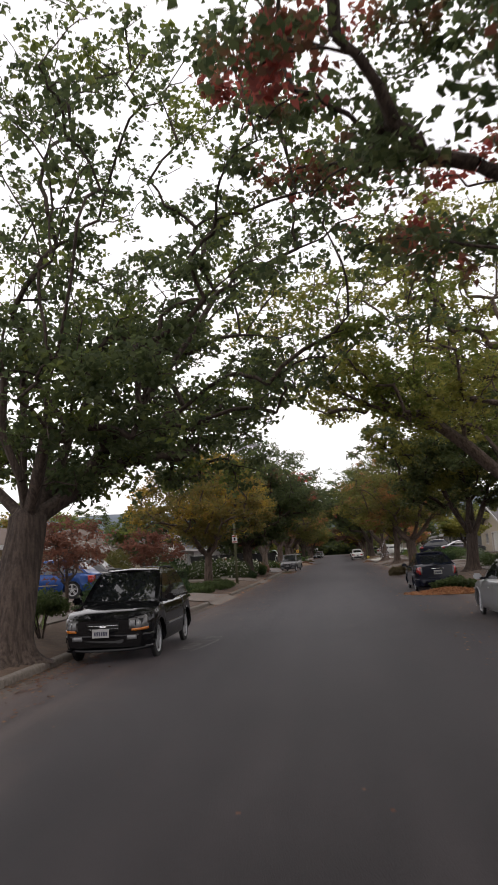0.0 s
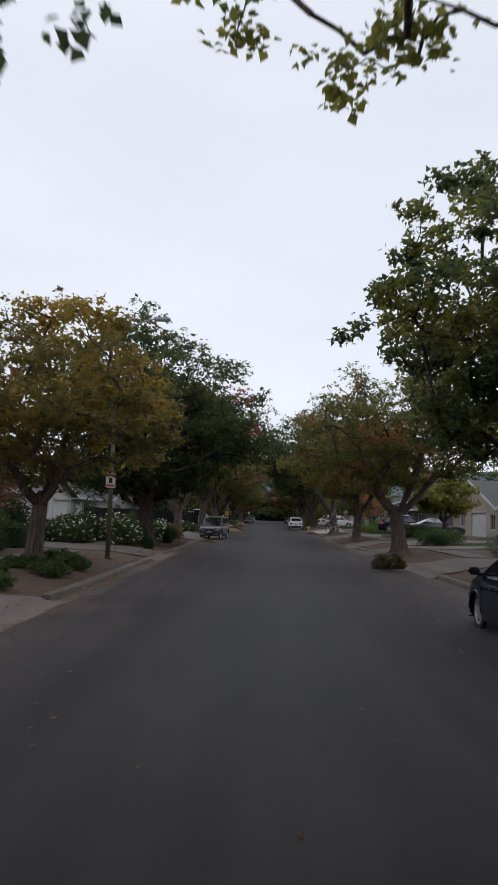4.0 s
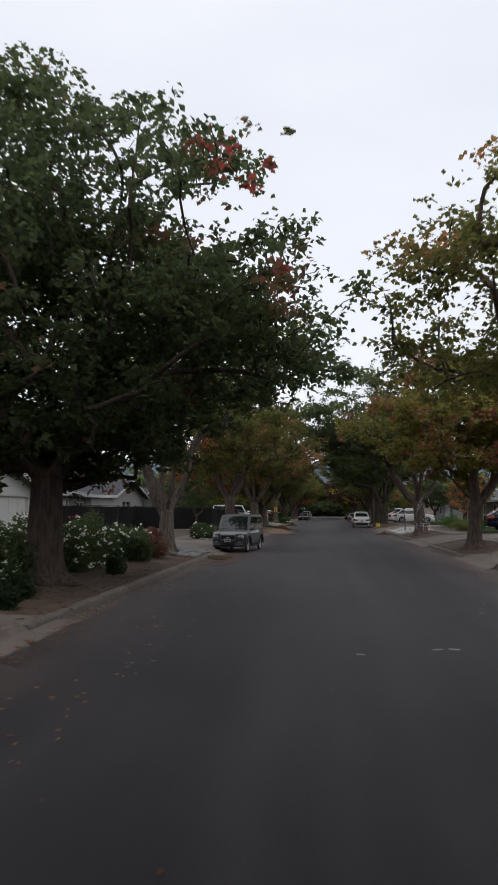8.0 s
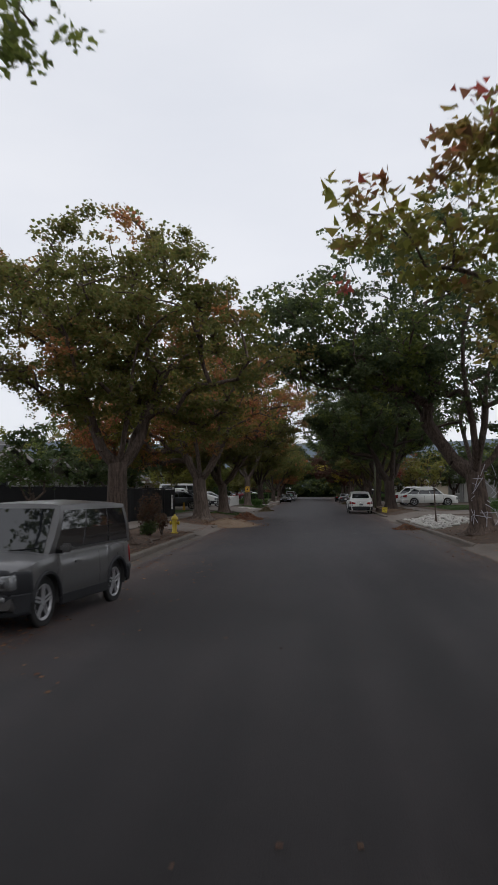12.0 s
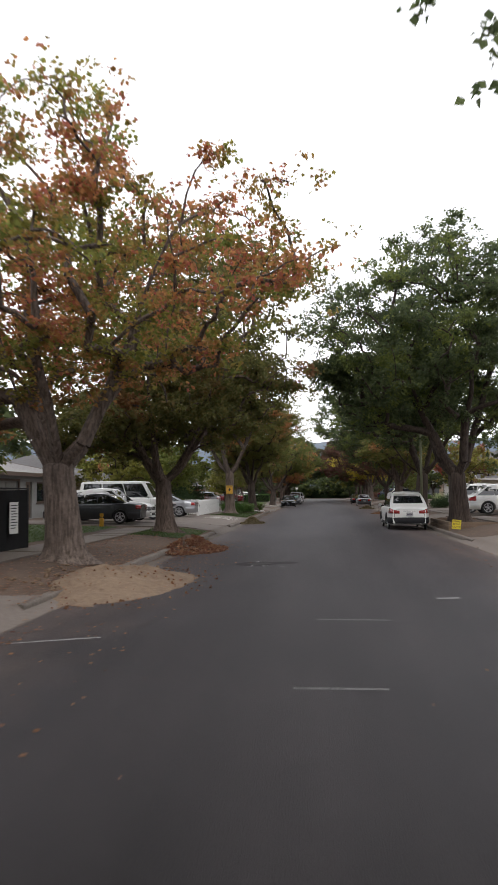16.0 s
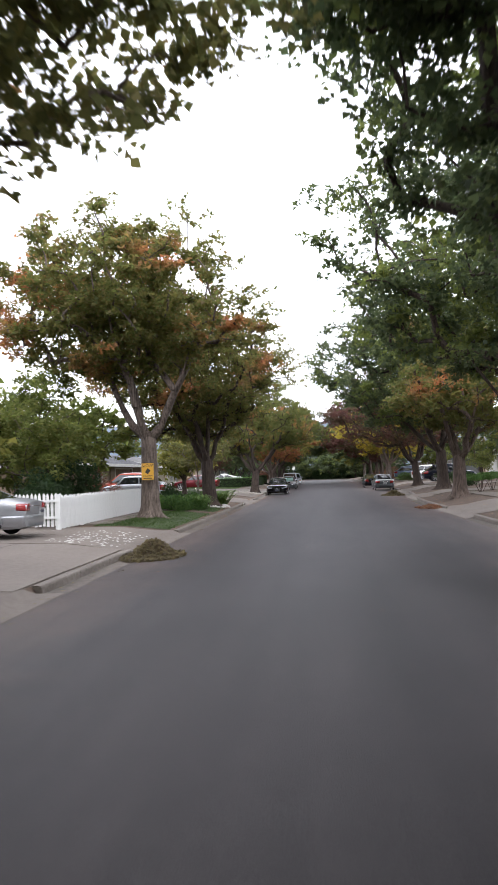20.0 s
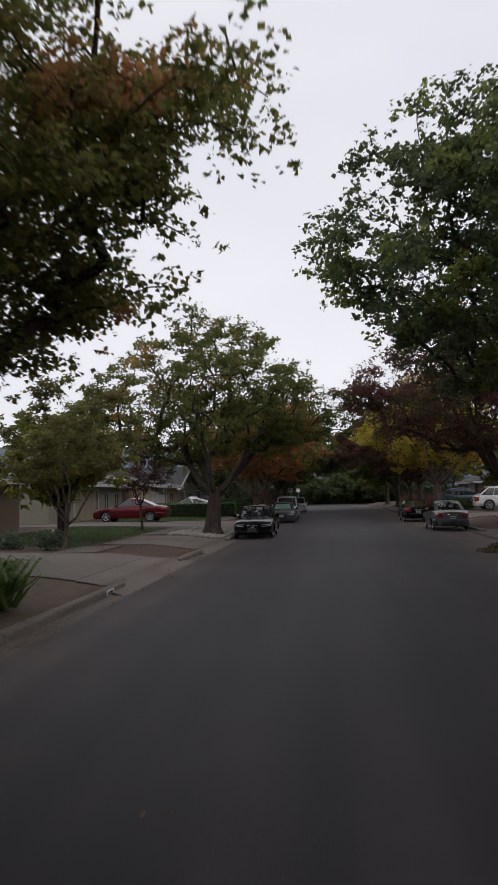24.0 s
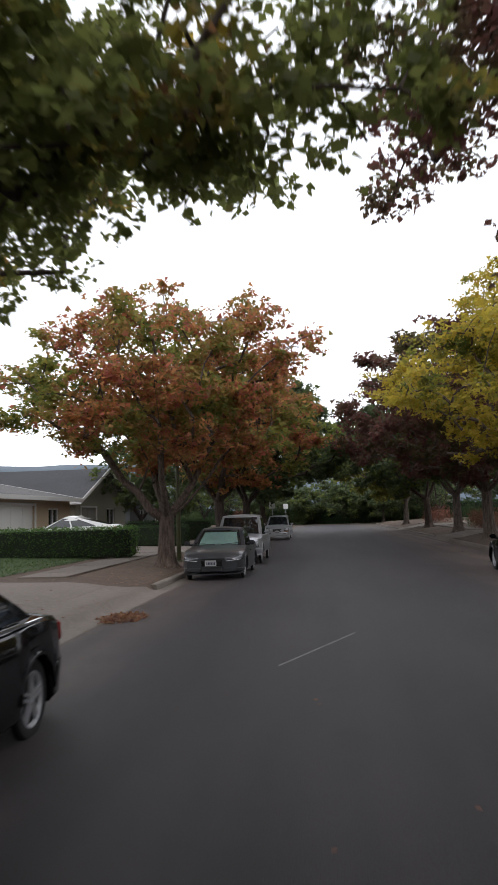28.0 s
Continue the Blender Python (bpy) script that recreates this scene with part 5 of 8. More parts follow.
# parked along the kerbs
car("suv", -3.98, 16.3, 180, P_BLACK, "black compact sport utility car parked at the kerb", rails=True)
car("sedan", 4.72, 18.7, 0, P_SILVER, "silver saloon car parked at the kerb under the olive tree")
car("hatch", 4.25, 32.9, 0, P_NAVY, "dark navy hatchback car with leaves piled behind it")
car("boxy", -3.97, 78.3, 172, P_GREY, "boxy grey sport utility car with dark plastic bumpers", lower=GREYPLASTIC, scale=0.94)
car("large_suv", 4.25, 131.3, 0, P_WHITE, "large white sport utility car with dark bumpers at the kerb", lower=GREYPLASTIC, rails=True)
car("sedan", -3.58, 185.9, 180, P_BLACK, "black saloon car with a chrome-framed grille", grille="frame", trim=True)
SHADE = mat("sunshade_foil", (0.35, 0.55, 0.50), rough=0.25, metal=0.6, vary=0.5, scale=12, bump=0.8, bump_scale=14)
car("sedan", -3.45, 204.5, 180, P_DARK, "dark grey saloon car with a foil sunshade in its windscreen", shade=SHADE)
car("pickup", -3.5, 211.0, 180, P_SILVER, "silver pickup truck parked behind a grey saloon", category="truck")
car("suv", -3.6, 236.0, 180, P_SILVER, "silver hatchback car parked under dark trees")
car("sedan", 5.65, 190.4, 0, P_GUN, "dark grey saloon car parked at the kerb")
car("sedan", 5.45, 202.9, 0, P_BLACK, "black saloon car with a sloping roof")
# in the drives
car("suv", -12.3, 33.4, 90, P_BLUE, "bright blue sport utility car in a drive", rails=True)
car("suv", -12.6, 37.4, 90, P_GREY, "silver grey sport utility car in a drive", rails=True)
car("sedan", -10.7, 128.6, 92, P_DARK, "dark grey saloon car parked before a garage")
car("large_suv", -10.8, 131.1, -90, P_WHITE, "white sport utility car with black wheels in a drive", scale=0.93)
car("camper", -10.7, 135.0, -88, P_WHITE, "white high-roofed camper van in a drive", category="van", lower=GREYPLASTIC)
car("sedan", -9.9, 139.7, 91, P_SILVER, "silver saloon car parked beside a white picket fence")
car("mini", -11.7, 167.7, 91, P_SILVER, "silver small car parked before a garage", scale=1.02)
car("suv", -13.2, 171.3, 90, P_ORANGE, "dark orange-red sport utility car before a garage")
car("sedan", -12.7, 198.0, 88, P_RED, "dark red saloon car with alloy wheels in a drive")
car("hatch", -12.0, 216.0, 90, P_WHITE, "white hatchback car behind a clipped hedge")
car("large_suv", 13.2, 95.0, -92, P_NAVY, "dark blue people carrier beside a lawn", scale=0.97)
car("sedan", 14.4, 86.8, -84, P_PLUM, "plum grey saloon car in a drive")
car("large_suv", 10.9, 136.9, -92, P_WHITE, "white sport utility car beyond a lawn", scale=0.94)
car("suv", 10.4, 140.0, -88, P_WHITE, "white sport utility car deep in a drive", scale=1.03)
car("large_suv", 12.6, 196.6, -90, P_NAVY, "dark blue sport utility car in a drive", scale=0.95)
car("suv", 12.6, 208.0, -90, P_WHITE, "white sport utility car beside a wooden fence")
car("large_suv", 12.6, 225.5, -92, P_SLATE, "slate blue sport utility car in a drive", scale=0.96)


# ---- houses ----
def shingle(name, base):
    m = mat(name, base, rough=0.9, scale=2.0, vary=0.35, bump=0.3, bump_scale=30)
    n, l = m.node_tree.nodes, m.node_tree.links
    co, br, bp = n.new("ShaderNodeTexCoord"), n.new("ShaderNodeTexBrick"), n.new("ShaderNodeBump")
    br.inputs["Scale"].default_value, br.inputs["Mortar Size"].default_value = 4.0, 0.03
    br.inputs["Brick Width"].default_value, br.inputs["Row Height"].default_value = 1.1, 0.55
    bp.inputs["Strength"].default_value, bp.inputs["Distance"].default_value = 0.6, 0.02
    l.new(co.outputs["Object"], br.inputs["Vector"])
    l.new(br.outputs["Fac"], bp.inputs["Height"])
    l.new(bp.outputs[0], n["Principled BSDF"].inputs["Normal"])
    return m


WALLS = {k: mat("stucco_" + k, c, rough=0.92, scale=1.4, vary=0.12, bump=0.35, bump_scale=70) for k, c in dict(
    tan=(0.40, 0.31, 0.21), beige=(0.46, 0.40, 0.31), white=(0.62, 0.62, 0.60), grey=(0.26, 0.26, 0.25), pale=(0.50, 0.50, 0.49),
    sage=(0.25, 0.235, 0.18), dark=(0.085, 0.09, 0.09), brown=(0.17, 0.125, 0.09), cream=(0.52, 0.46, 0.36)).items()}
ROOFS = {k: shingle("shingle_" + k, c) for k, c in dict(brown=(0.12, 0.085, 0.065), grey=(0.105, 0.10, 0.098), dark=(0.05, 0.05, 0.055), pale=(0.20, 0.19, 0.18)).items()}
TRIM_WHITE = mat("white_trim", (0.55, 0.54, 0.52), rough=0.6, vary=0.1)
TRIM_BROWN = mat("brown_trim", (0.10, 0.065, 0.045), rough=0.7, vary=0.2)
DOOR_WHITE = mat("white_door", (0.66, 0.65, 0.62), rough=0.6, vary=0.1)
DOOR_SAND = mat("sand_door", (0.33, 0.28, 0.20), rough=0.6, vary=0.12)
DOOR_BROWN = mat("brown_door", (0.13, 0.085, 0.06), rough=0.6, vary=0.25)
DOOR_GREY = mat("grey_door", (0.22, 0.21, 0.19), rough=0.6, vary=0.15)
WINDOW_GLASS = mat("window_glass", (0.02, 0.024, 0.028), rough=0.04, vary=0.1, spec=0.8)
BRICK_MAT = mat("chimney_brick", (0.35, 0.19, 0.12), rough=0.9, vary=0.3, scale=9)


def house(x, y0, y1, depth, side, wall, roof, label, door=DOOR_WHITE, garage=None, windows=(), entry=None, ridge="street", pitch=0.36, height=2.55, trim=TRIM_WHITE, storeys=1, chimney=False):
    """A suburban house whose front stands at x from y0 to y1. side: 1 has the house at greater x. Positions along the front are given as y."""
    g = ground_z(x, (y0 + y1) / 2)
    root = empty("house", pose(x, y0, g), label, "house", "houses along the street")
    w, s = y1 - y0, side
    H = height * storeys
    wm, rm = WALLS[wall], ROOFS[roof]
    holes = []
    if garage:
        holes.append((garage[0] - y0, garage[1] - y0, 0.0, 2.12))
    if entry:
        holes.append((entry - y0, entry - y0 + 0.95, 0.05, 2.1))
    wins = []
    for a, b, z0, z1 in windows:
        holes.append((a - y0, b - y0, z0, z1))
        wins.append((a - y0, b - y0, z0, z1))
    us = sorted({0, w, *[h[0] for h in holes], *[h[1] for h in holes]})
    zs = sorted({0, H, *[h[2] for h in holes], *[h[3] for h in holes]})
    solid = {(i, k) for i in range(len(us) - 1) for k in range(len(zs) - 1)
             if not any(h[0] - 1e-6 <= us[i] and us[i + 1] <= h[1] + 1e-6 and h[2] - 1e-6 <= zs[k] and zs[k + 1] <= h[3] + 1e-6 for h in holes)}
    bm = bmesh.new()
    corner = {}

    def at(px, i, k):
        if (px, i, k) not in corner:
            corner[px, i, k] = bm.verts.new((s * 0.2 * px, us[i], zs[k] if k else -0.3))
        return corner[px, i, k]
    for i, k in sorted(solid):
        for px in (0, 1):
            bm.faces.new((at(px, i, k), at(px, i + 1, k), at(px, i + 1, k + 1), at(px, i, k + 1)))
        for di, dk, a, b in ((-1, 0, (0, 0), (0, 1)), (1, 0, (1, 0), (1, 1)), (0, -1, (0, 0), (1, 0)), (0, 1, (0, 1), (1, 1))):
            if (i + di, k + dk) not in solid:
                bm.faces.new((at(0, i + a[0], k + a[1]), at(0, i + b[0], k + b[1]), at(1, i + b[0], k + b[1]), at(1, i + a[0], k + a[1])))
    part("front_wall", bm, wm, root)
    for nm, d in (("side_wall", (0.2, depth, 0, 0.2)), ("side_wall", (0.2, depth, w - 0.2, w)), ("back_wall", (depth - 0.2, depth, 0.2, w - 0.2))):
        boxpart(nm, (min(s * d[0], s * d[1]), max(s * d[0], s * d[1]), d[2], d[3], -0.3, H), wm, root)
    o = 0.55

    def roof_slab(name, pts, thick=0.14):
        b = bmesh.new()
        lo = [b.verts.new(p) for p in pts]
        hi = [b.verts.new((p[0], p[1], p[2] + thick)) for p in pts]
        b.faces.new(lo)
        b.faces.new(hi)
        n = len(pts)
        for i in range(n):
            b.faces.new((lo[i], lo[(i + 1) % n], hi[(i + 1) % n], hi[i]))
        return part(name, b, rm, root)
    if ridge == "street":
        rz = H + depth / 2 * pitch
        e = H - o * pitch
        inset = 0.0
        roof_slab("roof_front", [(-s * o, -o, e), (-s * o, w + o, e), (s * depth / 2, w + o, rz), (s * depth / 2, -o, rz)])
        roof_slab("roof_back", [(s * (depth + o), -o, e), (s * (depth + o), w + o, e), (s * depth / 2, w + o, rz), (s * depth / 2, -o, rz)])
        for yv in (0.0, w - 0.18):
            b = bmesh.new()
            vs = [b.verts.new((px, yv + k, pz)) for k in (0, 0.18) for px, pz in ((0, H), (s * depth, H), (s * depth / 2, rz - 0.02))]
            for f in ((0, 1, 2), (3, 4, 5), (0, 1, 4, 3), (1, 2, 5, 4), (2, 0, 3, 5)):
                b.faces.new([vs[i] for i in f])
            part("gable", b, wm, root)
        boxpart("fascia", (-s * o - 0.03, -s * o + 0.03, -o, w + o, e - 0.06, e + 0.15), trim, root)
        for yv in (-o, w + o):
            for sg in (0, 1):
                xa, xb = (-s * o, s * depth / 2) if sg == 0 else (s * (depth + o), s * depth / 2)
                b = bmesh.new()
                vs = [b.verts.new((px, yv + k, pz + zz)) for k in (-0.03, 0.03) for px, pz, zz in ((xa, e, -0.06), (xb, rz, -0.06), (xb, rz, 0.16), (xa, e, 0.16))]
                for f in ((0, 1, 2, 3), (4, 5, 6, 7), (0, 1, 5, 4), (2, 3, 7, 6), (1, 2, 6, 5), (3, 0, 4, 7)):
                    b.faces.new([vs[i] for i in f])
                part("bargeboard", b, trim, root)
    elif ridge == "hip":
        rz = H + min(depth, w) / 2 * pitch
        e = H - o * pitch
        if w >= depth:
            r0, r1 = (s * depth / 2, depth / 2, rz), (s * depth / 2, w - depth / 2, rz)
        else:
            r0, r1 = (s * w / 2, w / 2, rz), (s * (depth - w / 2), w / 2, rz)
        c = [(-s * o, -o, e), (-s * o, w + o, e), (s * (depth + o), w + o, e), (s * (depth + o), -o, e)]
        if w >= depth:
            roof_slab("roof_front", [c[0], c[1], r1, r0])
            roof_slab("roof_back", [c[2], c[3], r0, r1])
            roof_slab("roof_end", [c[1], c[2], r1])
            roof_slab("roof_end", [c[3], c[0], r0])
        else:
            roof_slab("roof_front", [c[0], c[1], r0])
            roof_slab("roof_back", [c[2], c[3], r1])
            roof_slab("roof_end", [c[1], c[2], r1, r0])
            roof_slab("roof_end", [c[3], c[0], r0, r1])
        boxpart("fascia", (-s * o - 0.03, -s * o + 0.03, -o, w + o, e - 0.06, e + 0.16), trim, root)
        for yv in (-o, w + o):
            boxpart("fascia", (min(-s * o, s * (depth + o)), max(-s * o, s * (depth + o)), yv - 0.03, yv + 0.03, e - 0.06, e + 0.16), trim, root)
    else:  # the gable looks at the street
        rz = H + w / 2 * pitch
        e = H - o * pitch
        xa, xb = -s * o, s * (depth + o)
        roof_slab("roof_south", [(xa, -o, e), (xb, -o, e), (xb, w / 2, rz), (xa, w / 2, rz)])
        roof_slab("roof_north", [(xa, w + o, e), (xb, w + o, e), (xb, w / 2, rz), (xa, w / 2, rz)])
        b = bmesh.new()
        vs = [b.verts.new((s * k, yv, zv)) for k in (0, 0.2) for yv, zv in ((0, H), (w, H), (w / 2, rz - 0.02))]
        for f in ((0, 1, 2), (3, 4, 5), (0, 1, 4, 3), (1, 2, 5, 4), (2, 0, 3, 5)):
            b.faces.new([vs[i] for i in f])
        part("gable", b, wm, root)
        for yv in (-o, w + o):
            b = bmesh.new()
            vs = [b.verts.new((xa + k, q, zq)) for k in (-0.03, 0.03) for q, zq in ((yv, e - 0.06), (w / 2, rz - 0.06), (w / 2, rz + 0.16), (yv, e + 0.16))]
            for f in ((0, 1, 2, 3), (4, 5, 6, 7), (0, 1, 5, 4), (2, 3, 7, 6), (1, 2, 6, 5), (3, 0, 4, 7)):
                b.faces.new([vs[i] for i in f])
            part("bargeboard", b, trim, root)
            boxpart("fascia", (min(xa, xb), max(xa, xb), yv - 0.03, yv + 0.03, e - 0.06, e + 0.15), trim, root)
    if garage:
        a, b = garage[0] - y0, garage[1] - y0
        gd = boxpart("garage_door", (min(s * 0.10, s * 0.13), max(s * 0.10, s * 0.13), a, b, 0.0, 2.12), door, root)
        for k in range(4):
            for j in range(int((b - a) / 1.2)):
                n = int((b - a) / 1.2)
                pa, pb = a + (b - a) * j / n + 0.06, a + (b - a) * (j + 1) / n - 0.06
                boxpart("panel", (min(s * 0.075, s * 0.10), max(s * 0.075, s * 0.10), pa, pb, 0.05 + k * 0.52, 0.49 + k * 0.52), door, gd)
        for da, db, za, zb in ((a - 0.12, a, 0, 2.24), (b, b + 0.12, 0, 2.24), (a, b, 2.12, 2.24)):
            boxpart("door_frame", (-s * 0.03 - 0.03, -s * 0.03 + 0.03, da, db, za, zb), trim, root)
    if entry:
        boxpart("front_door", (min(s * 0.10, s * 0.15), max(s * 0.10, s * 0.15), entry - y0, entry - y0 + 0.95, 0.05, 2.1), DOOR_BROWN, root)
    for a, b, z0, z1 in wins:
        win = boxpart("window", (min(s * 0.12, s * 0.14), max(s * 0.12, s * 0.14), a, b, z0, z1), WINDOW_GLASS, root)
        t = 0.07
        bars = [(a, b, z0, z0 + t), (a, b, z1 - t, z1), (a, a + t, z0 + t, z1 - t), (b - t, b, z0 + t, z1 - t), ((a + b) / 2 - 0.025, (a + b) / 2 + 0.025, z0 + t, z1 - t)]
        for k, (p, q, r, u) in enumerate(bars):
            boxpart("frame" if k < 4 else "glazing_bar", (min(s * 0.04, s * 0.115), max(s * 0.04, s * 0.115), p, q, r, u), trim, win)
        boxpart("sill", (min(-s * 0.06, s * 0.1), max(-s * 0.06, s * 0.1), a - 0.08, b + 0.08, z0 - 0.06, z0), trim, win)
    if chimney:
        ch = boxpart("chimney", (s * depth * 0.5 - 0.45, s * depth * 0.5 + 0.45, w * 0.35, w * 0.35 + 0.8, H, H + depth * pitch * 0.5 + 0.7), BRICK_MAT, root)
        boxpart("chimney_cap", (s * depth * 0.5 - 0.52, s * depth * 0.5 + 0.52, w * 0.35 - 0.07, w * 0.35 + 0.87, H + depth * pitch * 0.5 + 0.7, H + depth * pitch * 0.5 + 0.78), TRIM_BROWN, ch)
    return root


house(-17.0, 4, 22, 10, -1, "beige", "brown", "beige single-storey house with a brown roof", garage=(6, 11), windows=[(13, 15.5, 0.9, 2.1), (18, 20, 0.9, 2.1)], entry=16.3, trim=TRIM_BROWN)
house(-15.6, 34.5, 52, 11, -1, "tan", "brown", "tan single-storey house with a low brown roof and white garage door", garage=(43.2, 48.2), windows=[(36, 38.5, 0.8, 2.1), (40.2, 41.0, 0.3, 2.1), (49.4, 51, 0.9, 2.0)], entry=41.6, ridge="street", pitch=0.26, trim=TRIM_WHITE)
house(-16.2, 57, 71, 10, -1, "cream", "brown", "cream house with a brown shingle roof behind rose bushes", garage=(58.5, 63.4), windows=[(65, 67, 0.9, 2.1)], entry=68.4, ridge="hip")
house(-16.6, 76, 85, 11, -1, "white", "grey", "white front-gabled house with a white garage", garage=(79.6, 84.4), windows=[(76.9, 78.4, 0.9, 2.1)], ridge="gable", pitch=0.28)
house(-18.0, 91.5, 101.0, 9, -1, "grey", "grey", "grey house with a white garage door and metal awnings", garage=(92.4, 95.4), windows=[(97.6, 99.2, 0.9, 2.0)], ridge="hip", pitch=0.22)
house(-17.0, 103.6, 114.0, 10, -1, "pale", "dark", "newly built pale house with a dark gabled roof", windows=[(106.6, 109.6, 0.9, 2.2)], ridge="gable", pitch=0.25, height=2.6)
house(-17.4, 114.4, 122.0, 9, -1, "pale", "dark", "pale gabled house with a dark roof behind the fence", windows=[(115.4, 116.2, 0.6, 2.2), (119.4, 120.8, 0.9, 2.1)], ridge="gable", pitch=0.24, height=2.6)
house(-24.0, 117.5, 126.5, 10, -1, "cream", "grey", "cream two-storey house behind the fence", windows=[(119, 120.4, 3.4, 4.6), (123, 124.6, 3.4, 4.6), (119, 121, 0.9, 2.1)], ridge="street", storeys=2)
house(-16.4, 127.2, 141.5, 11, -1, "grey", "pale", "low grey house with a shallow pale roof", door=DOOR_GREY, garage=(128.4, 133.2), windows=[(136, 139, 0.9, 2.1)], entry=134.3, ridge="street", pitch=0.2, trim=TRIM_BROWN, chimney=True)
house(-17.5, 146, 160, 10, -1, "beige", "grey", "beige house behind shrubs and a picket fence", windows=[(148, 150.5, 0.8, 2.1), (154, 156.5, 0.8, 2.1)], entry=152, ridge="hip")
house(-16.2, 172.6, 188.6, 11, -1, "brown", "dark", "brown house with a dark shingle roof and brick chimney", door=DOOR_BROWN, garage=(179.8, 185.2), windows=[(174.2, 176.4, 0.8, 2.1)], entry=177.6, ridge="hip", chimney=True)
house(-17.0, 195.0, 211.6, 10, -1, "sage", "grey", "sage green house with white-framed windows", door=DOOR_SAND, garage=(199.6, 204.8), windows=[(206.6, 208.0, 0.6, 2.0), (209.4, 210.8, 0.6, 2.0)], entry=197, ridge="street", pitch=0.24)
house(-14.9, 212.6, 224.0, 11, -1, "tan", "grey", "tan house with a wide white garage door", garage=(213.0, 218.6), windows=[(220.6, 222.2, 0.9, 2.0)], ridge="street", pitch=0.2)
house(-15.6, 227.0, 239.0, 10, -1, "sage", "dark", "sage house with a small gable and grey garage door", door=DOOR_GREY, garage=(228.2, 231.4), windows=[(234, 236, 0.9, 2.1)], ridge="gable", pitch=0.36)
house(-16.5, 244.0, 258.0, 10, -1, "dark", "dark", "dark grey gabled house", windows=[(247, 249, 0.9, 2.1), (253, 255, 0.9, 2.1)], ridge="gable", pitch=0.36)
house(16.5, 4, 20, 10, 1, "cream", "grey", "cream house with a grey shingle roof", garage=(5.5, 10.3), windows=[(13, 16, 0.9, 2.1)], ridge="hip")
house(15.8, 27, 42, 10, 1, "tan", "brown", "tan house behind a tall hedge", windows=[(29, 32, 0.9, 2.1), (37, 39, 0.9, 2.1)], entry=34, ridge="street")
house(17.0, 46, 62, 10, 1, "beige", "grey", "beige house with a grey roof", garage=(47.2, 52.0), windows=[(56, 58.5, 0.9, 2.1)], ridge="hip")
house(18.2, 67, 80, 10, 1, "pale", "grey", "pale grey house with white window frames", garage=(68.2, 73.0), windows=[(75, 78, 0.9, 2.1)], ridge="street", pitch=0.24)
house(18.6, 83, 98, 11, 1, "beige", "grey", "beige house with a grey shingle roof and panelled garage door", garage=(86.4, 91.2), windows=[(84, 85.4, 0.7, 2.0), (93.6, 95.2, 0.9, 2.1)], ridge="gable", pitch=0.32)
house(16.8, 102, 118, 10, 1, "dark", "dark", "dark green-grey house with white trim", door=DOOR_GREY, garage=(112.5, 117.2), windows=[(104, 106.5, 0.8, 2.1), (108.5, 110.5, 0.8, 2.1)], ridge="street", pitch=0.24)
house(18.0, 122, 142, 10, 1, "brown", "grey", "brown house behind a raised lawn", garage=(136, 140.8), windows=[(124, 127, 0.9, 2.1), (130, 132, 0.9, 2.1)], ridge="hip")
house(17.0, 146, 162, 10, 1, "grey", "dark", "grey house with a dark roof", garage=(148, 152.8), windows=[(155, 158, 0.9, 2.1)], ridge="street")
house(16.5, 172, 188, 10, 1, "beige", "grey", "beige house with tall white windows", windows=[(173.5, 175, 0.5, 2.2), (177, 178.5, 0.5, 2.2)], entry=180.5, garage=(182.6, 187.2), ridge="gable")
house(17.5, 192, 206, 10, 1, "tan", "brown", "tan house set back from the drive", garage=(197.5, 202.3), windows=[(193.5, 195.5, 0.9, 2.1)], ridge="hip")
house(17.8, 218, 236, 10, 1, "dark", "grey", "charcoal house with white trim and a low gable", garage=(225.6, 230.6), windows=[(220, 222, 0.8, 2.1), (232.5, 234, 0.8, 2.1)], entry=223.4, ridge="gable", pitch=0.3)
house(17.5, 244, 258, 10, 1, "brown", "dark", "brown house near the bend", garage=(246, 250.8), windows=[(253, 255, 0.9, 2.1)], ridge="hip")
far_house = house(10.0, 305, 322, 10, 1, "tan", "brown", "tan house beyond the bend", windows=[(308, 311, 0.9, 2.1)], ridge="hip")

# wooded hills behind the houses; distance haze is painted into their blue-grey
HILL = mat("hazed_wooded_hill", (0.11, 0.14, 0.17), rough=1.0, scale=0.05, second=(0.075, 0.10, 0.125))
rng = np.random.default_rng(5)
verts, quads = [], []
n = 140
for i in range(n + 1):
    a = -1.5 + 3.0 * i / n
    h = 100 + 22 * noise.noise(Vector((a * 2.3 + 3, 0.2, 0))) + 12 * noise.noise(Vector((a * 9, 1.2, 0))) + 3 * noise.noise(Vector((a * 60, 2, 0)))
    for r, f in ((1150, -0.1), (1300, 0.45), (1450, 0.85), (1560, 1.0), (1800, 0.9)):
        verts.append((math.sin(a) * r, math.cos(a) * r + 100, h * f))
for i in range(n):
    quads += [(i * 5 + k, i * 5 + k + 1, (i + 1) * 5 + k + 1, (i + 1) * 5 + k) for k in range(4)]
tagged(mesh_object("backdrop_hills", verts, quads, HILL, smooth=True), "wooded hills on the horizon, coloured blue-grey for distance haze", "hill", kind="structure")


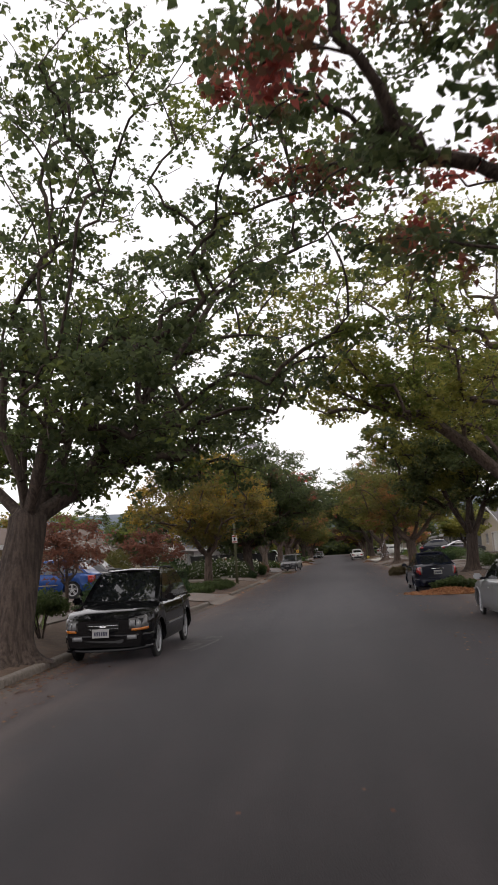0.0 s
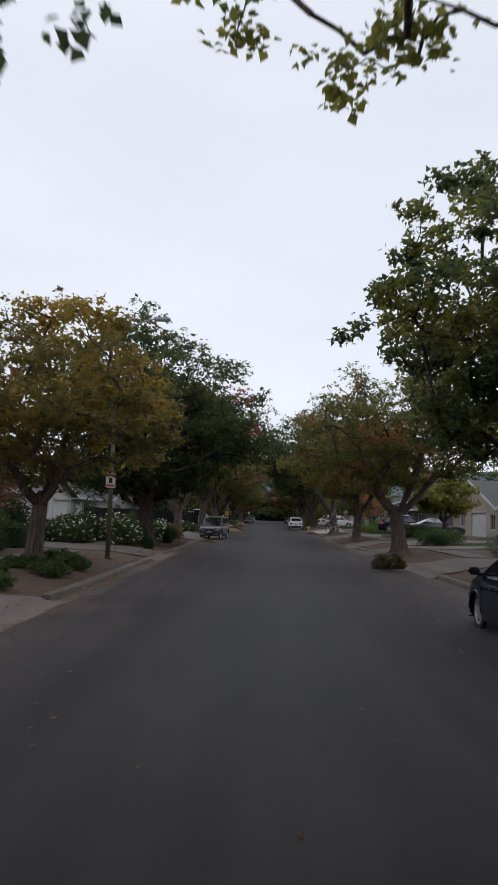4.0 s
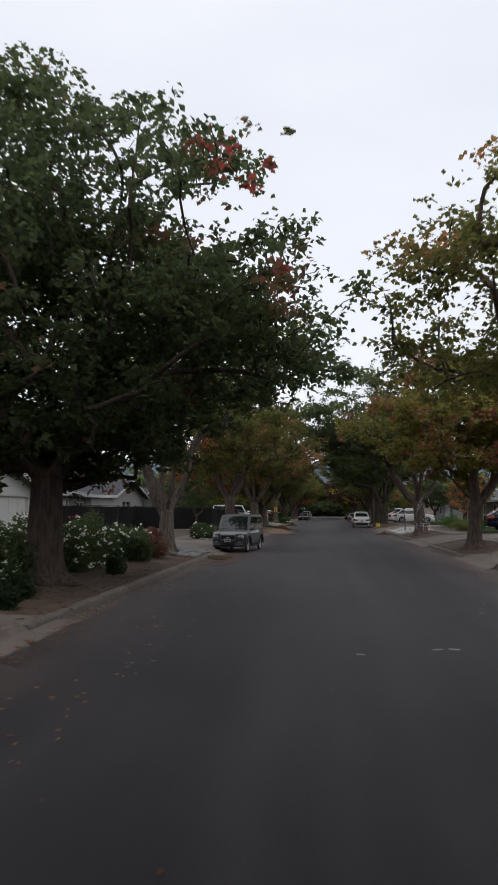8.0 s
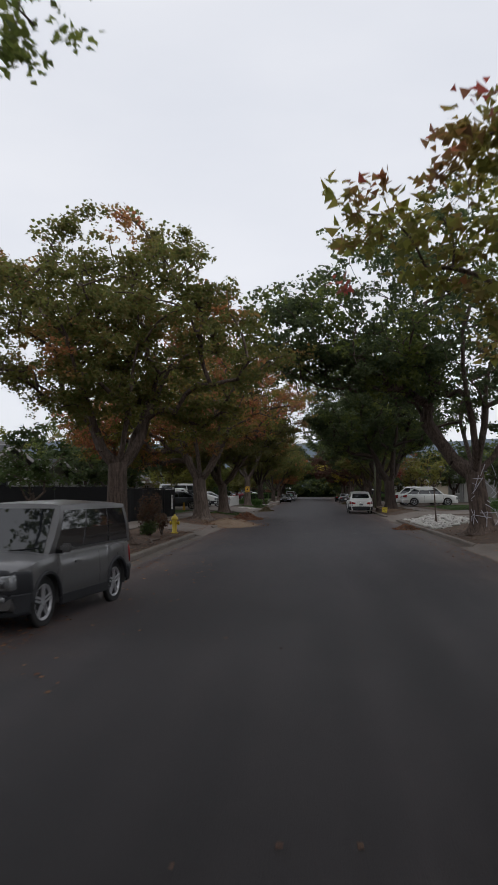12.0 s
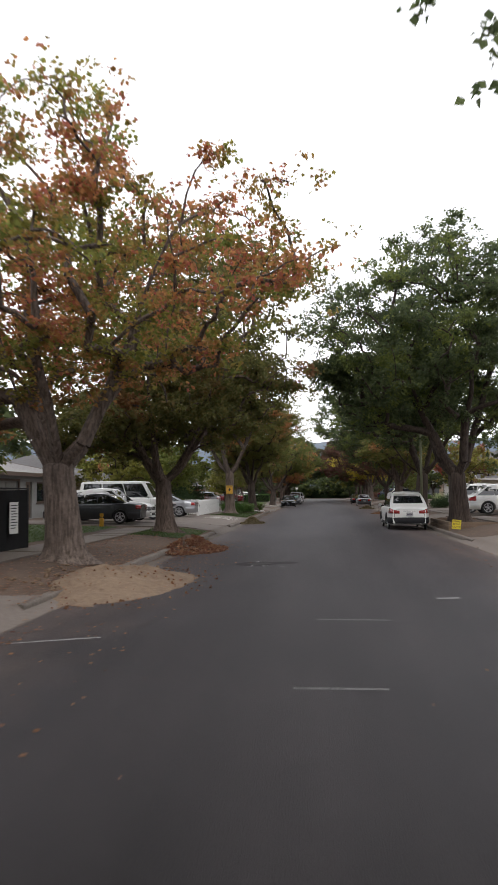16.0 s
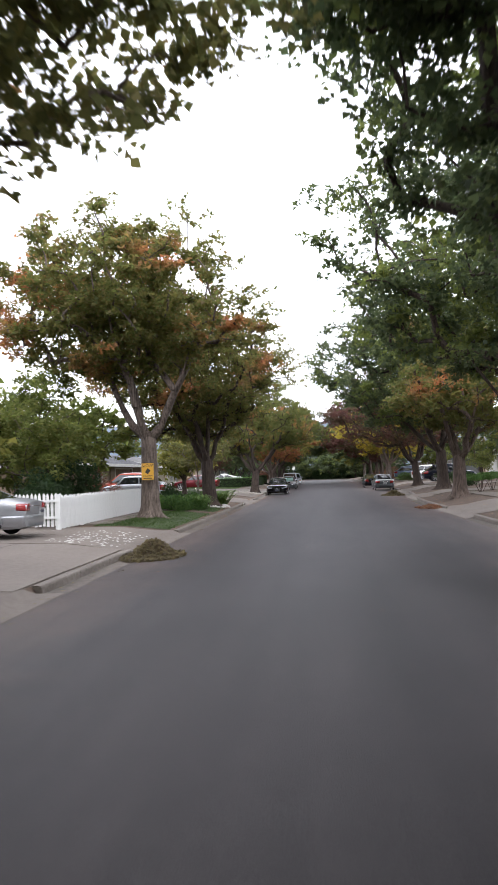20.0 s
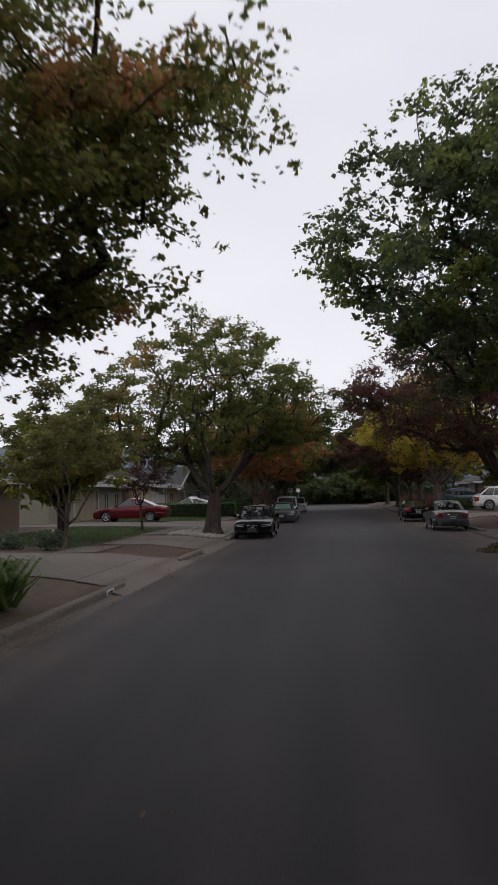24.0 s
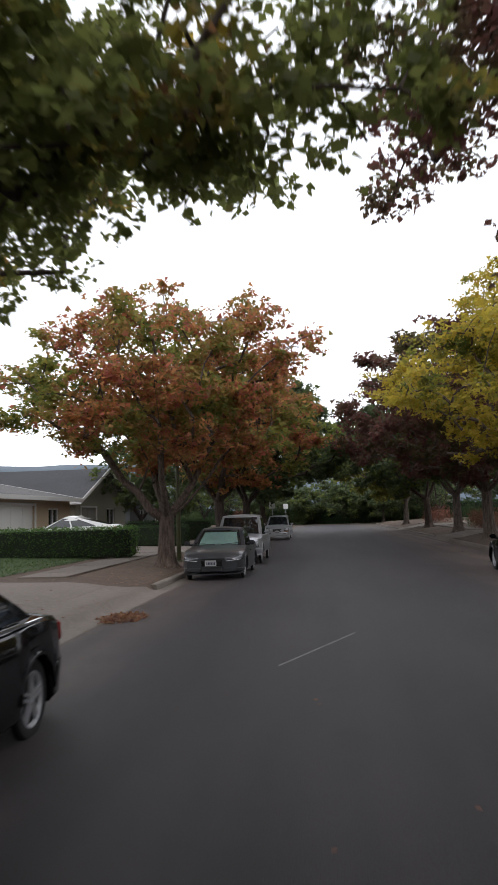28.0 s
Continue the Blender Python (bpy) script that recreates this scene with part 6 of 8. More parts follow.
# ---- shrubs, hedges and garden trees ----
def bush(x, y, rx, ry, h, foliage, count, label, seed, leaf=0.07, name="shrub", blossom=None, blossoms=0, group="garden shrubs", stems=5, lift=0.0):
    """A shrub: a few stems, lumpy foliage, and blossom where it flowers."""
    rng = np.random.default_rng(seed)
    root = empty(name, pose(x, y, ground_z(x, y) - 0.02), label, "shrub", group)
    lobes = rng.normal(0, 1, (14, 3))
    lobes /= np.linalg.norm(lobes, axis=1, keepdims=True)
    lobes[:, 2] = np.abs(lobes[:, 2]) * 0.9
    lobes = lobes * rng.uniform(0.35, 0.85, (14, 1)) * np.array([rx, ry, (h - lift) * 0.75]) + np.array([0, 0, lift + (h - lift) * 0.18])
    own = rng.integers(0, 14, count)
    d = rng.normal(0, 1, (count, 3))
    d /= np.linalg.norm(d, axis=1, keepdims=True)
    pos = lobes[own] + d * rng.uniform(0.3, 1.0, (count, 1)) ** 0.5 * np.array([rx, ry, (h - lift) * 0.8]) * 0.42
    pos[:, 2] = np.clip(pos[:, 2], 0.03 + lift * 0.8, h * 1.1)
    v, q = leaf_tris(pos, rng, leaf * 1.15)
    mesh_object("foliage", v, None, foliage, root, tris=q)
    for k in range(stems):
        t = lobes[k]
        tubepart("stem", [(t[0] * 0.1, t[1] * 0.1, 0), (t[0] * 0.5, t[1] * 0.5, t[2] * 0.55), tuple(t)], [0.022, 0.016, 0.008], BARK_DARK, root, sides=5)
    if blossom is not None:
        own = rng.integers(0, 14, blossoms)
        d = rng.normal(0, 1, (blossoms, 3))
        d /= np.linalg.norm(d, axis=1, keepdims=True)
        at = lobes[own] + d * np.array([rx, ry, h * 0.8]) * 0.44
        at[:, 2] = np.clip(at[:, 2], 0.15, None)
        ctr = np.repeat(at, 6, axis=0) + rng.normal(0, 0.02, (blossoms * 6, 3))
        v, q = leaf_cards(ctr, rng, 0.075, droop=-0.3, spread=0.9)
        mesh_object("blossom", v, q, blossom, root)
    return root


def hedge(x0, x1, y0, y1, h, foliage, label, seed, leaf=0.06, density=260, rough=0.05):
    """A clipped hedge: leafy faces over a solid dark green box that closes the gaps."""
    rng = np.random.default_rng(seed)
    xm, ym = (x0 + x1) / 2, (y0 + y1) / 2
    root = empty("hedge", pose(xm, ym, ground_z(xm, ym) - 0.03), label, "hedge", "clipped hedges")
    a, b = abs(x1 - x0) / 2, (y1 - y0) / 2
    areas = [2 * b * h, 2 * b * h, 2 * a * h, 2 * a * h, 4 * a * b]
    out = []
    for k, ar in enumerate(areas):
        n = int(ar * density)
        u, w = rng.uniform(-1, 1, n), rng.uniform(0.02, 1, n)
        if k < 2:
            p = np.stack([np.full(n, a if k else -a), u * b, w * h], 1)
        elif k < 4:
            p = np.stack([u * a, np.full(n, b if k == 3 else -b), w * h], 1)
        else:
            p = np.stack([u * a, (w * 2 - 1) * b, np.full(n, h)], 1)
        out.append(p)
    pos = np.concatenate(out)
    pos += rng.normal(0, rough, pos.shape)
    v, q = leaf_tris(pos, rng, leaf * 1.15)
    mesh_object("foliage", v, None, foliage, root, tris=q)
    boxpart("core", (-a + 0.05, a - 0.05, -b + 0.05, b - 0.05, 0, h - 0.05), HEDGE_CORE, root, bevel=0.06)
    return root


def strap_plant(x, y, r, h, count, foliage, label, seed, width=0.035, name="strap_leaved_plant"):
    """A clump of arching strap-shaped leaves."""
    rng = np.random.default_rng(seed)
    v, q = [], []
    for i in range(count):
        a, reach, top = rng.uniform(0, 6.28), r * rng.uniform(0.35, 1.1), h * rng.uniform(0.6, 1.15)
        o = np.array([rng.normal(0, r * 0.15), rng.normal(0, r * 0.15)])
        dx, dy = math.cos(a), math.sin(a)
        for k in range(4):
            f = k / 3
            wd = width * (1 - 0.8 * f ** 2)
            c = (o[0] + dx * reach * f, o[1] + dy * reach * f, top * math.sin(min(1.0, f * 0.8 + 0.02) * 2.2) * 0.95 * (1 if f < 1 else 0.8))
            v += [(c[0] - dy * wd, c[1] + dx * wd, c[2]), (c[0] + dy * wd, c[1] - dx * wd, c[2])]
        s = i * 8
        q += [(s + 2 * k, s + 2 * k + 1, s + 2 * k + 3, s + 2 * k + 2) for k in range(3)]
    ob = mesh_object(name, v, q, foliage)
    ob.matrix_world = pose(x, y, ground_z(x, y) - 0.01)
    return tagged(ob, label, "plant", "strap-leaved plants")


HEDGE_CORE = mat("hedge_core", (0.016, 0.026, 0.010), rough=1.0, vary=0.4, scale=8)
L_HEDGE = leaf_mat("hedge_leaves", [(0.035, 0.075, 0.018), (0.055, 0.11, 0.024), (0.08, 0.14, 0.03)])
L_HEDGE_DARK = leaf_mat("dark_hedge_leaves", [(0.016, 0.034, 0.012), (0.026, 0.048, 0.017), (0.038, 0.062, 0.021)])
L_SHRUB = leaf_mat("shrub_leaves", [(0.036, 0.058, 0.018), (0.055, 0.080, 0.026), (0.075, 0.095, 0.034)])
L_GREYGREEN = leaf_mat("grey_green_leaves", [(0.07, 0.09, 0.06), (0.10, 0.13, 0.085), (0.13, 0.15, 0.10)])
L_LIME = leaf_mat("yellow_green_leaves", [(0.085, 0.105, 0.025), (0.115, 0.135, 0.03), (0.15, 0.155, 0.04)])
L_RUST = leaf_mat("rust_leaves", [(0.13, 0.052, 0.035), (0.18, 0.078, 0.05), (0.10, 0.045, 0.03)])
L_STRAP = leaf_mat("strap_leaves", [(0.06, 0.11, 0.03), (0.09, 0.15, 0.04), (0.13, 0.18, 0.05)])
L_AGAVE = leaf_mat("pale_strap_leaves", [(0.17, 0.22, 0.09), (0.24, 0.29, 0.13), (0.30, 0.33, 0.17)])
PETAL_WHITE = leaf_mat("white_petals", [(0.70, 0.70, 0.62), (0.78, 0.77, 0.72)])
PETAL_RED = leaf_mat("red_petals", [(0.42, 0.02, 0.03), (0.50, 0.05, 0.05)])
L_FALLEN = leaf_mat("fallen_leaves", [(0.12, 0.050, 0.030), (0.16, 0.075, 0.042), (0.21, 0.115, 0.06), (0.09, 0.036, 0.026)])
L_FALLEN_GREEN = leaf_mat("fallen_green_leaves", [(0.085, 0.072, 0.036), (0.125, 0.10, 0.05), (0.07, 0.052, 0.03)])

L_MULCH = leaf_mat("dull_brown_mulch", [(0.055, 0.036, 0.025), (0.085, 0.052, 0.034), (0.12, 0.07, 0.042), (0.04, 0.028, 0.02)])
L_PILE = leaf_mat("fallen_rust_leaves", [(0.25, 0.115, 0.05), (0.32, 0.16, 0.075), (0.19, 0.075, 0.036)])

# by the first maple and the blue car
bush(-6.4, 17.2, 0.75, 0.7, 1.25, L_SHRUB, 3200, "round-headed green shrub on bare stems beside the kerb", 1, lift=0.55)
strap_plant(-7.4, 19.0, 0.7, 0.8, 70, L_AGAVE, "pale spiky agave beside a drive", 1, 0.04)
bush(-6.3, 21.6, 1.0, 1.2, 1.15, L_HEDGE_DARK, 4500, "dark rounded shrub behind the black car", 2)
bush(-6.9, 24.4, 0.9, 1.0, 1.0, L_HEDGE_DARK, 3400, "dark low clipped shrub by a drive", 3)
bush(-6.05, 27.0, 1.4, 1.8, 1.1, L_HEDGE_DARK, 9500, "dark rounded shrub close behind the kerb", 5)
tree(-8.5, 24.8, 3.5, 1.7, 1.2, 0.06, 3200, L_RUST, BARK, "small garden tree with thin rusty leaves by a drive", 70, fork=0.9, clumps=70, leaf=0.1, name="garden_tree", group="garden trees", puff=0.3, limbs=4)
bush(-11.3, 40.2, 1.5, 1.6, 2.1, L_RUSTY, 7000, "tall olive green shrub before the tan house", 4, leaf=0.09)
for k, (x, y) in enumerate(((-6.6, 35.4), (-5.8, 35.8), (-6.6, 36.8), (-5.7, 39.6), (-6.5, 40.6), (-5.8, 42.0), (-6.4, 43.4), (-7.0, 38.9))):
    bush(x, y, 0.62, 0.7, 0.42, L_SHRUB, 1700, "low dark green ground cover under the yellow tree", 10 + k, leaf=0.07, name="ground_cover", stems=3)
tree(-10.4, 45.0, 3.6, 2.0, 1.2, 0.07, 5000, L_RUST, BARK, "small ornamental tree with rusty red leaves", 61, fork=0.9, clumps=70, leaf=0.1, name="garden_tree", group="garden trees", puff=0.32, limbs=4)
hedge(-9.2, -10.6, 48.8, 50.0, 0.8, L_HEDGE_DARK, "dark low hedge beside a lawn sign", 1)
hedge(-9.3, -10.3, 42.5, 47.6, 0.55, L_HEDGE_DARK, "low dark clipped hedge before the tan house", 2)
bush(-10.6, 49.5, 1.2, 1.2, 1.9, L_SHRUB, 4000, "green shrub at the corner of a drive", 20)
bush(-11.5, 53.5, 1.6, 1.4, 2.4, L_HEDGE_DARK, 5000, "tall dark shrub between two gardens", 21, leaf=0.09)
# rose garden
k = 0
for y in np.arange(55.6, 70.0, 1.5):
    for x in (-7.0, -8.6, -10.0):
        k += 1
        if abs(y - 59.2) < 1.4 and x > -7.5:
            continue
        bush(x + 0.35 * math.sin(k * 2.1), y, 0.8, 0.8, 1.3 + 0.25 * math.sin(k * 1.7), L_SHRUB, 2000, "white-flowering rose bush in a front garden", 100 + k, leaf=0.075, blossom=PETAL_WHITE, blossoms=46, name="rose_bush", group="white rose bushes")
for kk, (x, y, h) in enumerate(((-5.55, 55.3, 0.6), (-5.75, 56.6, 0.55), (-5.5, 62.4, 0.75))):
    bush(x, y, 0.3, 0.32, h, L_HEDGE_DARK, 900, "dark grassy tuft close behind the kerb", 48 + kk, leaf=0.06, stems=3)
bush(-6.6, 56.0, 0.55, 0.6, 0.75, L_GREYGREEN, 1600, "small grey shrub on the verge", 30)
bush(-6.5, 57.8, 0.75, 0.7, 0.95, L_HEDGE_DARK, 2400, "dark shrub on the verge", 31)
bush(-6.2, 66.5, 0.7, 0.7, 1.1, L_SHRUB, 2400, "green shrub beside the dark tree", 32)
bush(-7.2, 69.2, 0.7, 0.8, 1.25, L_SHRUB, 2200, "rose bush with red flowers", 33, blossom=PETAL_RED, blossoms=16, name="rose_bush", group="red rose bushes")
bush(-5.9, 68.8, 0.6, 0.6, 0.9, L_RUST, 1500, "red-leaved shrub beside the leaning tree", 34)
bush(-7.0, 72.8, 0.6, 0.6, 0.9, L_RUST, 1200, "rusty red shrub beside a stone bed", 35)
bush(-9.5, 72.5, 1.1, 1.0, 1.6, L_SHRUB, 3200, "green shrub beside the white house", 36, blossom=PETAL_RED, blossoms=10)
for kk, (x, y) in enumerate(((-6.2, 84.0), (-6.4, 85.4), (-6.1, 86.8), (-7.0, 84.9))):
    bush(x, y, 0.6, 0.65, 0.9 + 0.15 * (kk % 2), L_SHRUB, 1800, "flowering shrub in a kerbside bed", 40 + kk, blossom=PETAL_WHITE if kk != 1 else PETAL_RED, blossoms=16)
tree(-7.6, 87.4, 3.6, 1.2, 1.3, 0.05, 2200, L_SHRUB, BARK, "slender young tree with red flowers", 62, fork=1.2, clumps=40, leaf=0.1, name="garden_tree", group="garden trees", puff=0.25, limbs=3)
bush(-5.75, 94.9, 0.55, 0.55, 1.75, L_DRY, 1500, "brown drying shrub with feathery tops on the verge", 45, leaf=0.055, lift=0.35, stems=9)
bush(-5.7, 94.7, 0.42, 0.42, 0.75, L_SHRUB, 900, "small green shrub at the foot of a drying one", 47, leaf=0.06)
bush(-5.5, 95.9, 0.36, 0.36, 1.05, L_DRY, 700, "sparse twiggy brown shrub beside the hydrant", 46, leaf=0.055, lift=0.3, stems=10)
stick = empty("dead_branch", pose(-5.05, 92.3, ground_z(-5.05, 92.3)), "bare fallen branch lying on the verge", "branch")
tubepart("limb", [(0.15, -0.9, 0.03), (-0.05, -0.3, 0.05), (-0.12, 0.25, 0.04), (0.02, 0.8, 0.06)], [0.022, 0.03, 0.03, 0.015], BARK_PALE, stick, sides=6)
tubepart("twig", [(-0.12, 0.25, 0.04), (-0.35, 0.5, 0.08), (-0.5, 0.9, 0.04)], [0.016, 0.012, 0.006], BARK_PALE, stick, sides=5)
# behind the picket fence
tree(-10.6, 147.0, 4.6, 2.4, 1.0, 0.09, 9000, L_LIME, BARK, "small garden tree with yellow-green leaves behind a picket fence", 63, fork=1.0, clumps=90, leaf=0.12, name="garden_tree", group="garden trees", puff=0.4)
tree(-11.5, 150.5, 6.6, 2.0, 1.8, 0.09, 6000, L_GREEN, BARK_PALE, "slender garden tree with airy leaves", 64, fork=1.6, clumps=70, leaf=0.12, name="garden_tree", group="garden trees", puff=0.35)
bush(-9.2, 151.5, 1.0, 1.2, 1.9, L_RUST, 3200, "russet shrub behind the picket fence", 50)
for kk, (x, y) in enumerate(((-9.4, 144.5), (-9.6, 146.4), (-9.3, 148.8), (-13.2, 143.6), (-13.0, 146.0))):
    bush(x, y, 1.2, 1.2, 2.0 + 0.3 * (kk % 3), L_HEDGE_DARK, 4200, "dense dark shrub behind the picket fence", 51 + kk, leaf=0.09)
for kk, (x, y) in enumerate(((-6.5, 154.2), (-7.2, 155.2), (-6.2, 156.2))):
    bush(x, y, 0.85, 0.85, 0.85, L_HEDGE, 2600, "low green shrub on the verge", 60 + kk)
bush(-7.3, 156.9, 0.8, 0.8, 1.35, L_HEDGE_DARK, 2600, "dark garden shrub beside the path", 66)
strap_plant(-5.9, 156.4, 0.85, 0.7, 170, L_STRAP, "green daylily clump on the verge", 2)
strap_plant(-5.8, 157.4, 0.7, 0.65, 110, L_STRAP, "green daylily clump beside a ring of stones", 3)
strap_plant(-5.5, 161.7, 0.95, 0.8, 220, L_STRAP, "green daylily clump behind the kerb", 4)
strap_plant(-6.9, 161.2, 0.6, 0.55, 80, L_STRAP, "green daylily clump beside a trunk", 5)
tree(-8.8, 174.4, 5.9, 2.7, 1.7, 0.07, 10000, L_RUSTY, BARK_PALE, "small multi-stemmed garden tree", 65, fork=0.8, clumps=60, leaf=0.1, name="garden_tree", group="garden trees", puff=0.3)
tree(-9.2, 186.6, 4.4, 1.6, 1.6, 0.06, 3200, L_PURPLE, BARK, "small garden tree with sparse dark leaves", 66, fork=1.3, clumps=60, leaf=0.09, name="garden_tree", group="garden trees", puff=0.28)
for kk, x in enumerate((-8.9, -10.3, -11.6)):
    bush(x, 173.2 + 0.3 * kk, 0.55, 0.5, 0.75, L_GREYGREEN, 900, "small sparse rose bush by the path", 70 + kk, blossom=PETAL_WHITE, blossoms=4, name="rose_bush", group="path rose bushes")
hedge(-7.5, -16.0, 209.0, 210.2, 1.05, L_HEDGE, "long clipped green hedge beside a lawn", 3)
hedge(-7.4, -13.0, 219.8, 220.9, 1.0, L_HEDGE_DARK, "dark clipped hedge beside a drive", 4)
hedge(-7.6, -13.0, 229.2, 230.2, 1.2, L_HEDGE_DARK, "dark clipped hedge between gardens", 5)
# east gardens
hedge(9.9, 11.0, 33.5, 40.5, 1.9, L_HEDGE, "tall clipped hedge beside the path", 6)
for kk, (x, y, r, h, m) in enumerate(((6.3, 27.6, 0.9, 0.8, L_SHRUB), (9.3, 44.5, 1.0, 1.0, L_SHRUB), (9.9, 53.0, 1.1, 1.2, L_GREYGREEN), (9.4, 64.5, 0.9, 0.8, L_HEDGE_DARK), (10.6, 66.4, 1.2, 1.1, L_SHRUB),
                                      (11.8, 76.2, 1.3, 1.2, L_HEDGE), (10.2, 80.8, 1.2, 0.9, L_SHRUB), (11.5, 82.3, 1.0, 1.2, L_HEDGE_DARK), (10.4, 100.5, 1.1, 1.0, L_LIME), (11.6, 102.4, 1.3, 1.3, L_HEDGE),
                                      (12.4, 105.5, 1.2, 1.1, L_SHRUB), (11.0, 110.6, 1.2, 1.2, L_HEDGE), (9.6, 155.5, 1.0, 1.0, L_HEDGE_DARK), (12.3, 164.5, 1.3, 1.6, L_HEDGE_DARK), (10.6, 178.0, 1.2, 1.1, L_HEDGE_DARK),
                                      (12.0, 187.5, 1.3, 1.4, L_SHRUB), (11.0, 214.5, 1.2, 1.0, L_SHRUB), (10.6, 217.5, 1.3, 1.2, L_HEDGE), (10.8, 236.0, 1.5, 1.6, L_RUST), (11.5, 240.5, 1.6, 1.9, L_SHRUB), (11.0, 262.0, 1.8, 1.9, L_RUST))):
    bush(x, y, r, r, h, m, 3000, "rounded garden shrub on the east side", 200 + kk)
for kk, (x, y) in enumerate(((8.7, 166.0 - 3.2), (9.8, 165.0), (9.0, 176.2), (10.2, 177.0))):
    bush(x, y, 0.95, 0.9, 1.15, L_HEDGE if kk < 2 else L_HEDGE_DARK, 3200, "cloud-pruned shrub with a flat cushion top", 230 + kk, lift=0.7, stems=4, leaf=0.05)
strap_plant(10.4, 160.2, 0.8, 1.2, 160, L_AGAVE, "feathery ornamental grass clump", 6, 0.014, name="ornamental_grass")
tree(9.9, 168.4, 3.6, 1.2, 1.0, 0.05, 2600, L_LIME, BARK, "small lime green garden tree", 67, fork=0.8, clumps=40, leaf=0.1, name="garden_tree", group="garden trees", puff=0.25)
tree(6.7, 107.3, 3.8, 1.0, 1.9, 0.035, 900, L_OLIVE, BARK, "thin staked sapling in a bed of stones", 68, fork=1.8, clumps=24, leaf=0.09, name="sapling", group="", puff=0.22, limbs=3)
tree(11.5, 106.5, 5.2, 2.0, 1.2, 0.08, 4500, L_ORANGE, BARK, "small garden tree with orange leaves", 69, fork=1.2, clumps=60, leaf=0.11, name="garden_tree", group="garden trees", puff=0.35)
# garden trees behind the houses
for kk, (x, y, h, r, m) in enumerate(((-27, 22, 9, 4.5, L_YELLOW), (-29, 34, 8, 4.2, L_GREEN), (-27, 55, 9, 4.5, L_YELLOW), (-13.5, 55.5, 6, 2.8, L_DEEP), (-28, 68, 9, 5, L_GREEN), (-29, 88, 8, 4, L_DEEP), (-31, 100, 9, 4.5, L_DEEP),
                                      (-13.0, 117.0, 6.5, 3.2, L_DEEP), (-16.0, 121.5, 8, 4.0, L_DEEP), (-29, 133, 9, 4.5, L_OLIVE), (-13.8, 144.5, 6.0, 3.0, L_OLIVE), (-15, 157, 7, 3.6, L_GREEN), (-29, 152, 9, 4.5, L_GREEN), (-12.5, 161.0, 6.0, 2.8, L_GREEN),
                                      (-10.5, 179.0, 5.2, 2.4, L_OLIVE), (-30, 176, 10, 4, L_DEEP), (-31, 198, 9, 4.5, L_ORANGE), (-28, 232, 11, 4, L_DEEP), (-12.5, 232, 8, 3.6, L_DEEP), (-12.8, 246, 9, 4.2, L_DEEP), (-13.0, 262, 9, 4.6, L_DEEP),
                                      (28, 30, 9, 4.5, L_GREEN), (30, 60, 10, 5, L_DEEP), (30, 84, 10, 5, L_GREEN), (13.6, 80.5, 5.0, 2.4, L_OLIVE), (29, 110, 10, 5, L_DEEP), (14.0, 121.0, 6.0, 2.8, L_DEEP), (30, 132, 11, 5, L_DEEP), (14.5, 145.0, 7.0, 3.2, L_DEEP),
                                      (29, 158, 10, 5, L_GREEN), (14.2, 168.0, 6.5, 3.0, L_RED), (30, 182, 10, 5, L_DEEP), (14.5, 190.5, 7.0, 3.2, L_DEEP), (30, 210, 11, 5, L_GREEN), (14.0, 213.5, 7.0, 3.2, L_GREEN), (13.8, 240.0, 8.0, 3.8, L_DEEP), (28, 250, 11, 5, L_GREEN),
                                      (-30, 300, 10, 5.5, L_DEEP), (-21, 303, 9, 5, L_OLIVE), (-13, 300, 8, 4.6, L_DEEP), (-6, 304, 9, 5, L_YELLOW), (1.5, 300, 8.5, 4.8, L_DEEP), (8, 298, 9, 5, L_DEEP), (15, 300, 10, 5.2, L_OLIVE), (24, 304, 11, 5.5, L_DEEP),
                                      (-24, 318, 12, 6, L_DEEP), (-10, 320, 12, 6, L_DEEP), (4, 318, 12, 6, L_GREEN), (18, 320, 12, 6, L_DEEP), (13.5, 276, 9, 4.8, L_DEEP), (-12, 272, 9, 4.8, L_DEEP),
                                      (-9, 293, 6.5, 3.6, L_DEEP), (-3.5, 295, 6, 3.4, L_DEEP), (2.5, 293.5, 6.5, 3.6, L_DEEP), (8, 292.5, 6, 3.4, L_DEEP), (13, 294, 7, 3.8, L_DEEP))):
    tree(x, y, h, r, 1.6 if y < 290 else 0.5, 0.16, 4200 if y < 290 else 7500, L_DEEP if y > 290 else m, BARK_DARK, "leafy tree in a garden behind the houses" if y < 290 else "dense tree beyond the far bend", 300 + kk, fork=1.3, clumps=64, leaf=0.24, name="garden_tree", group="garden trees" if y < 290 else "trees beyond the bend", puff=0.6, limbs=4)
for a, b in ((-44, -15), (-15, 12), (12, 42)):
    hedge(a, b, 297.2, 298.6, 2.2, L_HEDGE_DARK, "tall dark overgrown hedge beyond the far bend", int(a) + 90, leaf=0.2, density=70, rough=0.22)
for kk in range(16):
    x = -34 + kk * 3.6
    bush(x, 294.6 + 1.2 * math.sin(kk * 2.3), 2.3, 1.3, 2.0 + 0.9 * math.sin(kk * 1.3) ** 2, (L_SHRUB, L_HEDGE_DARK, L_RUST, L_HEDGE_DARK)[kk % 4 if kk % 5 else 1], 2200, "shrub along the far side of the bend", 260 + kk, leaf=0.12, group="shrubs at the bend")


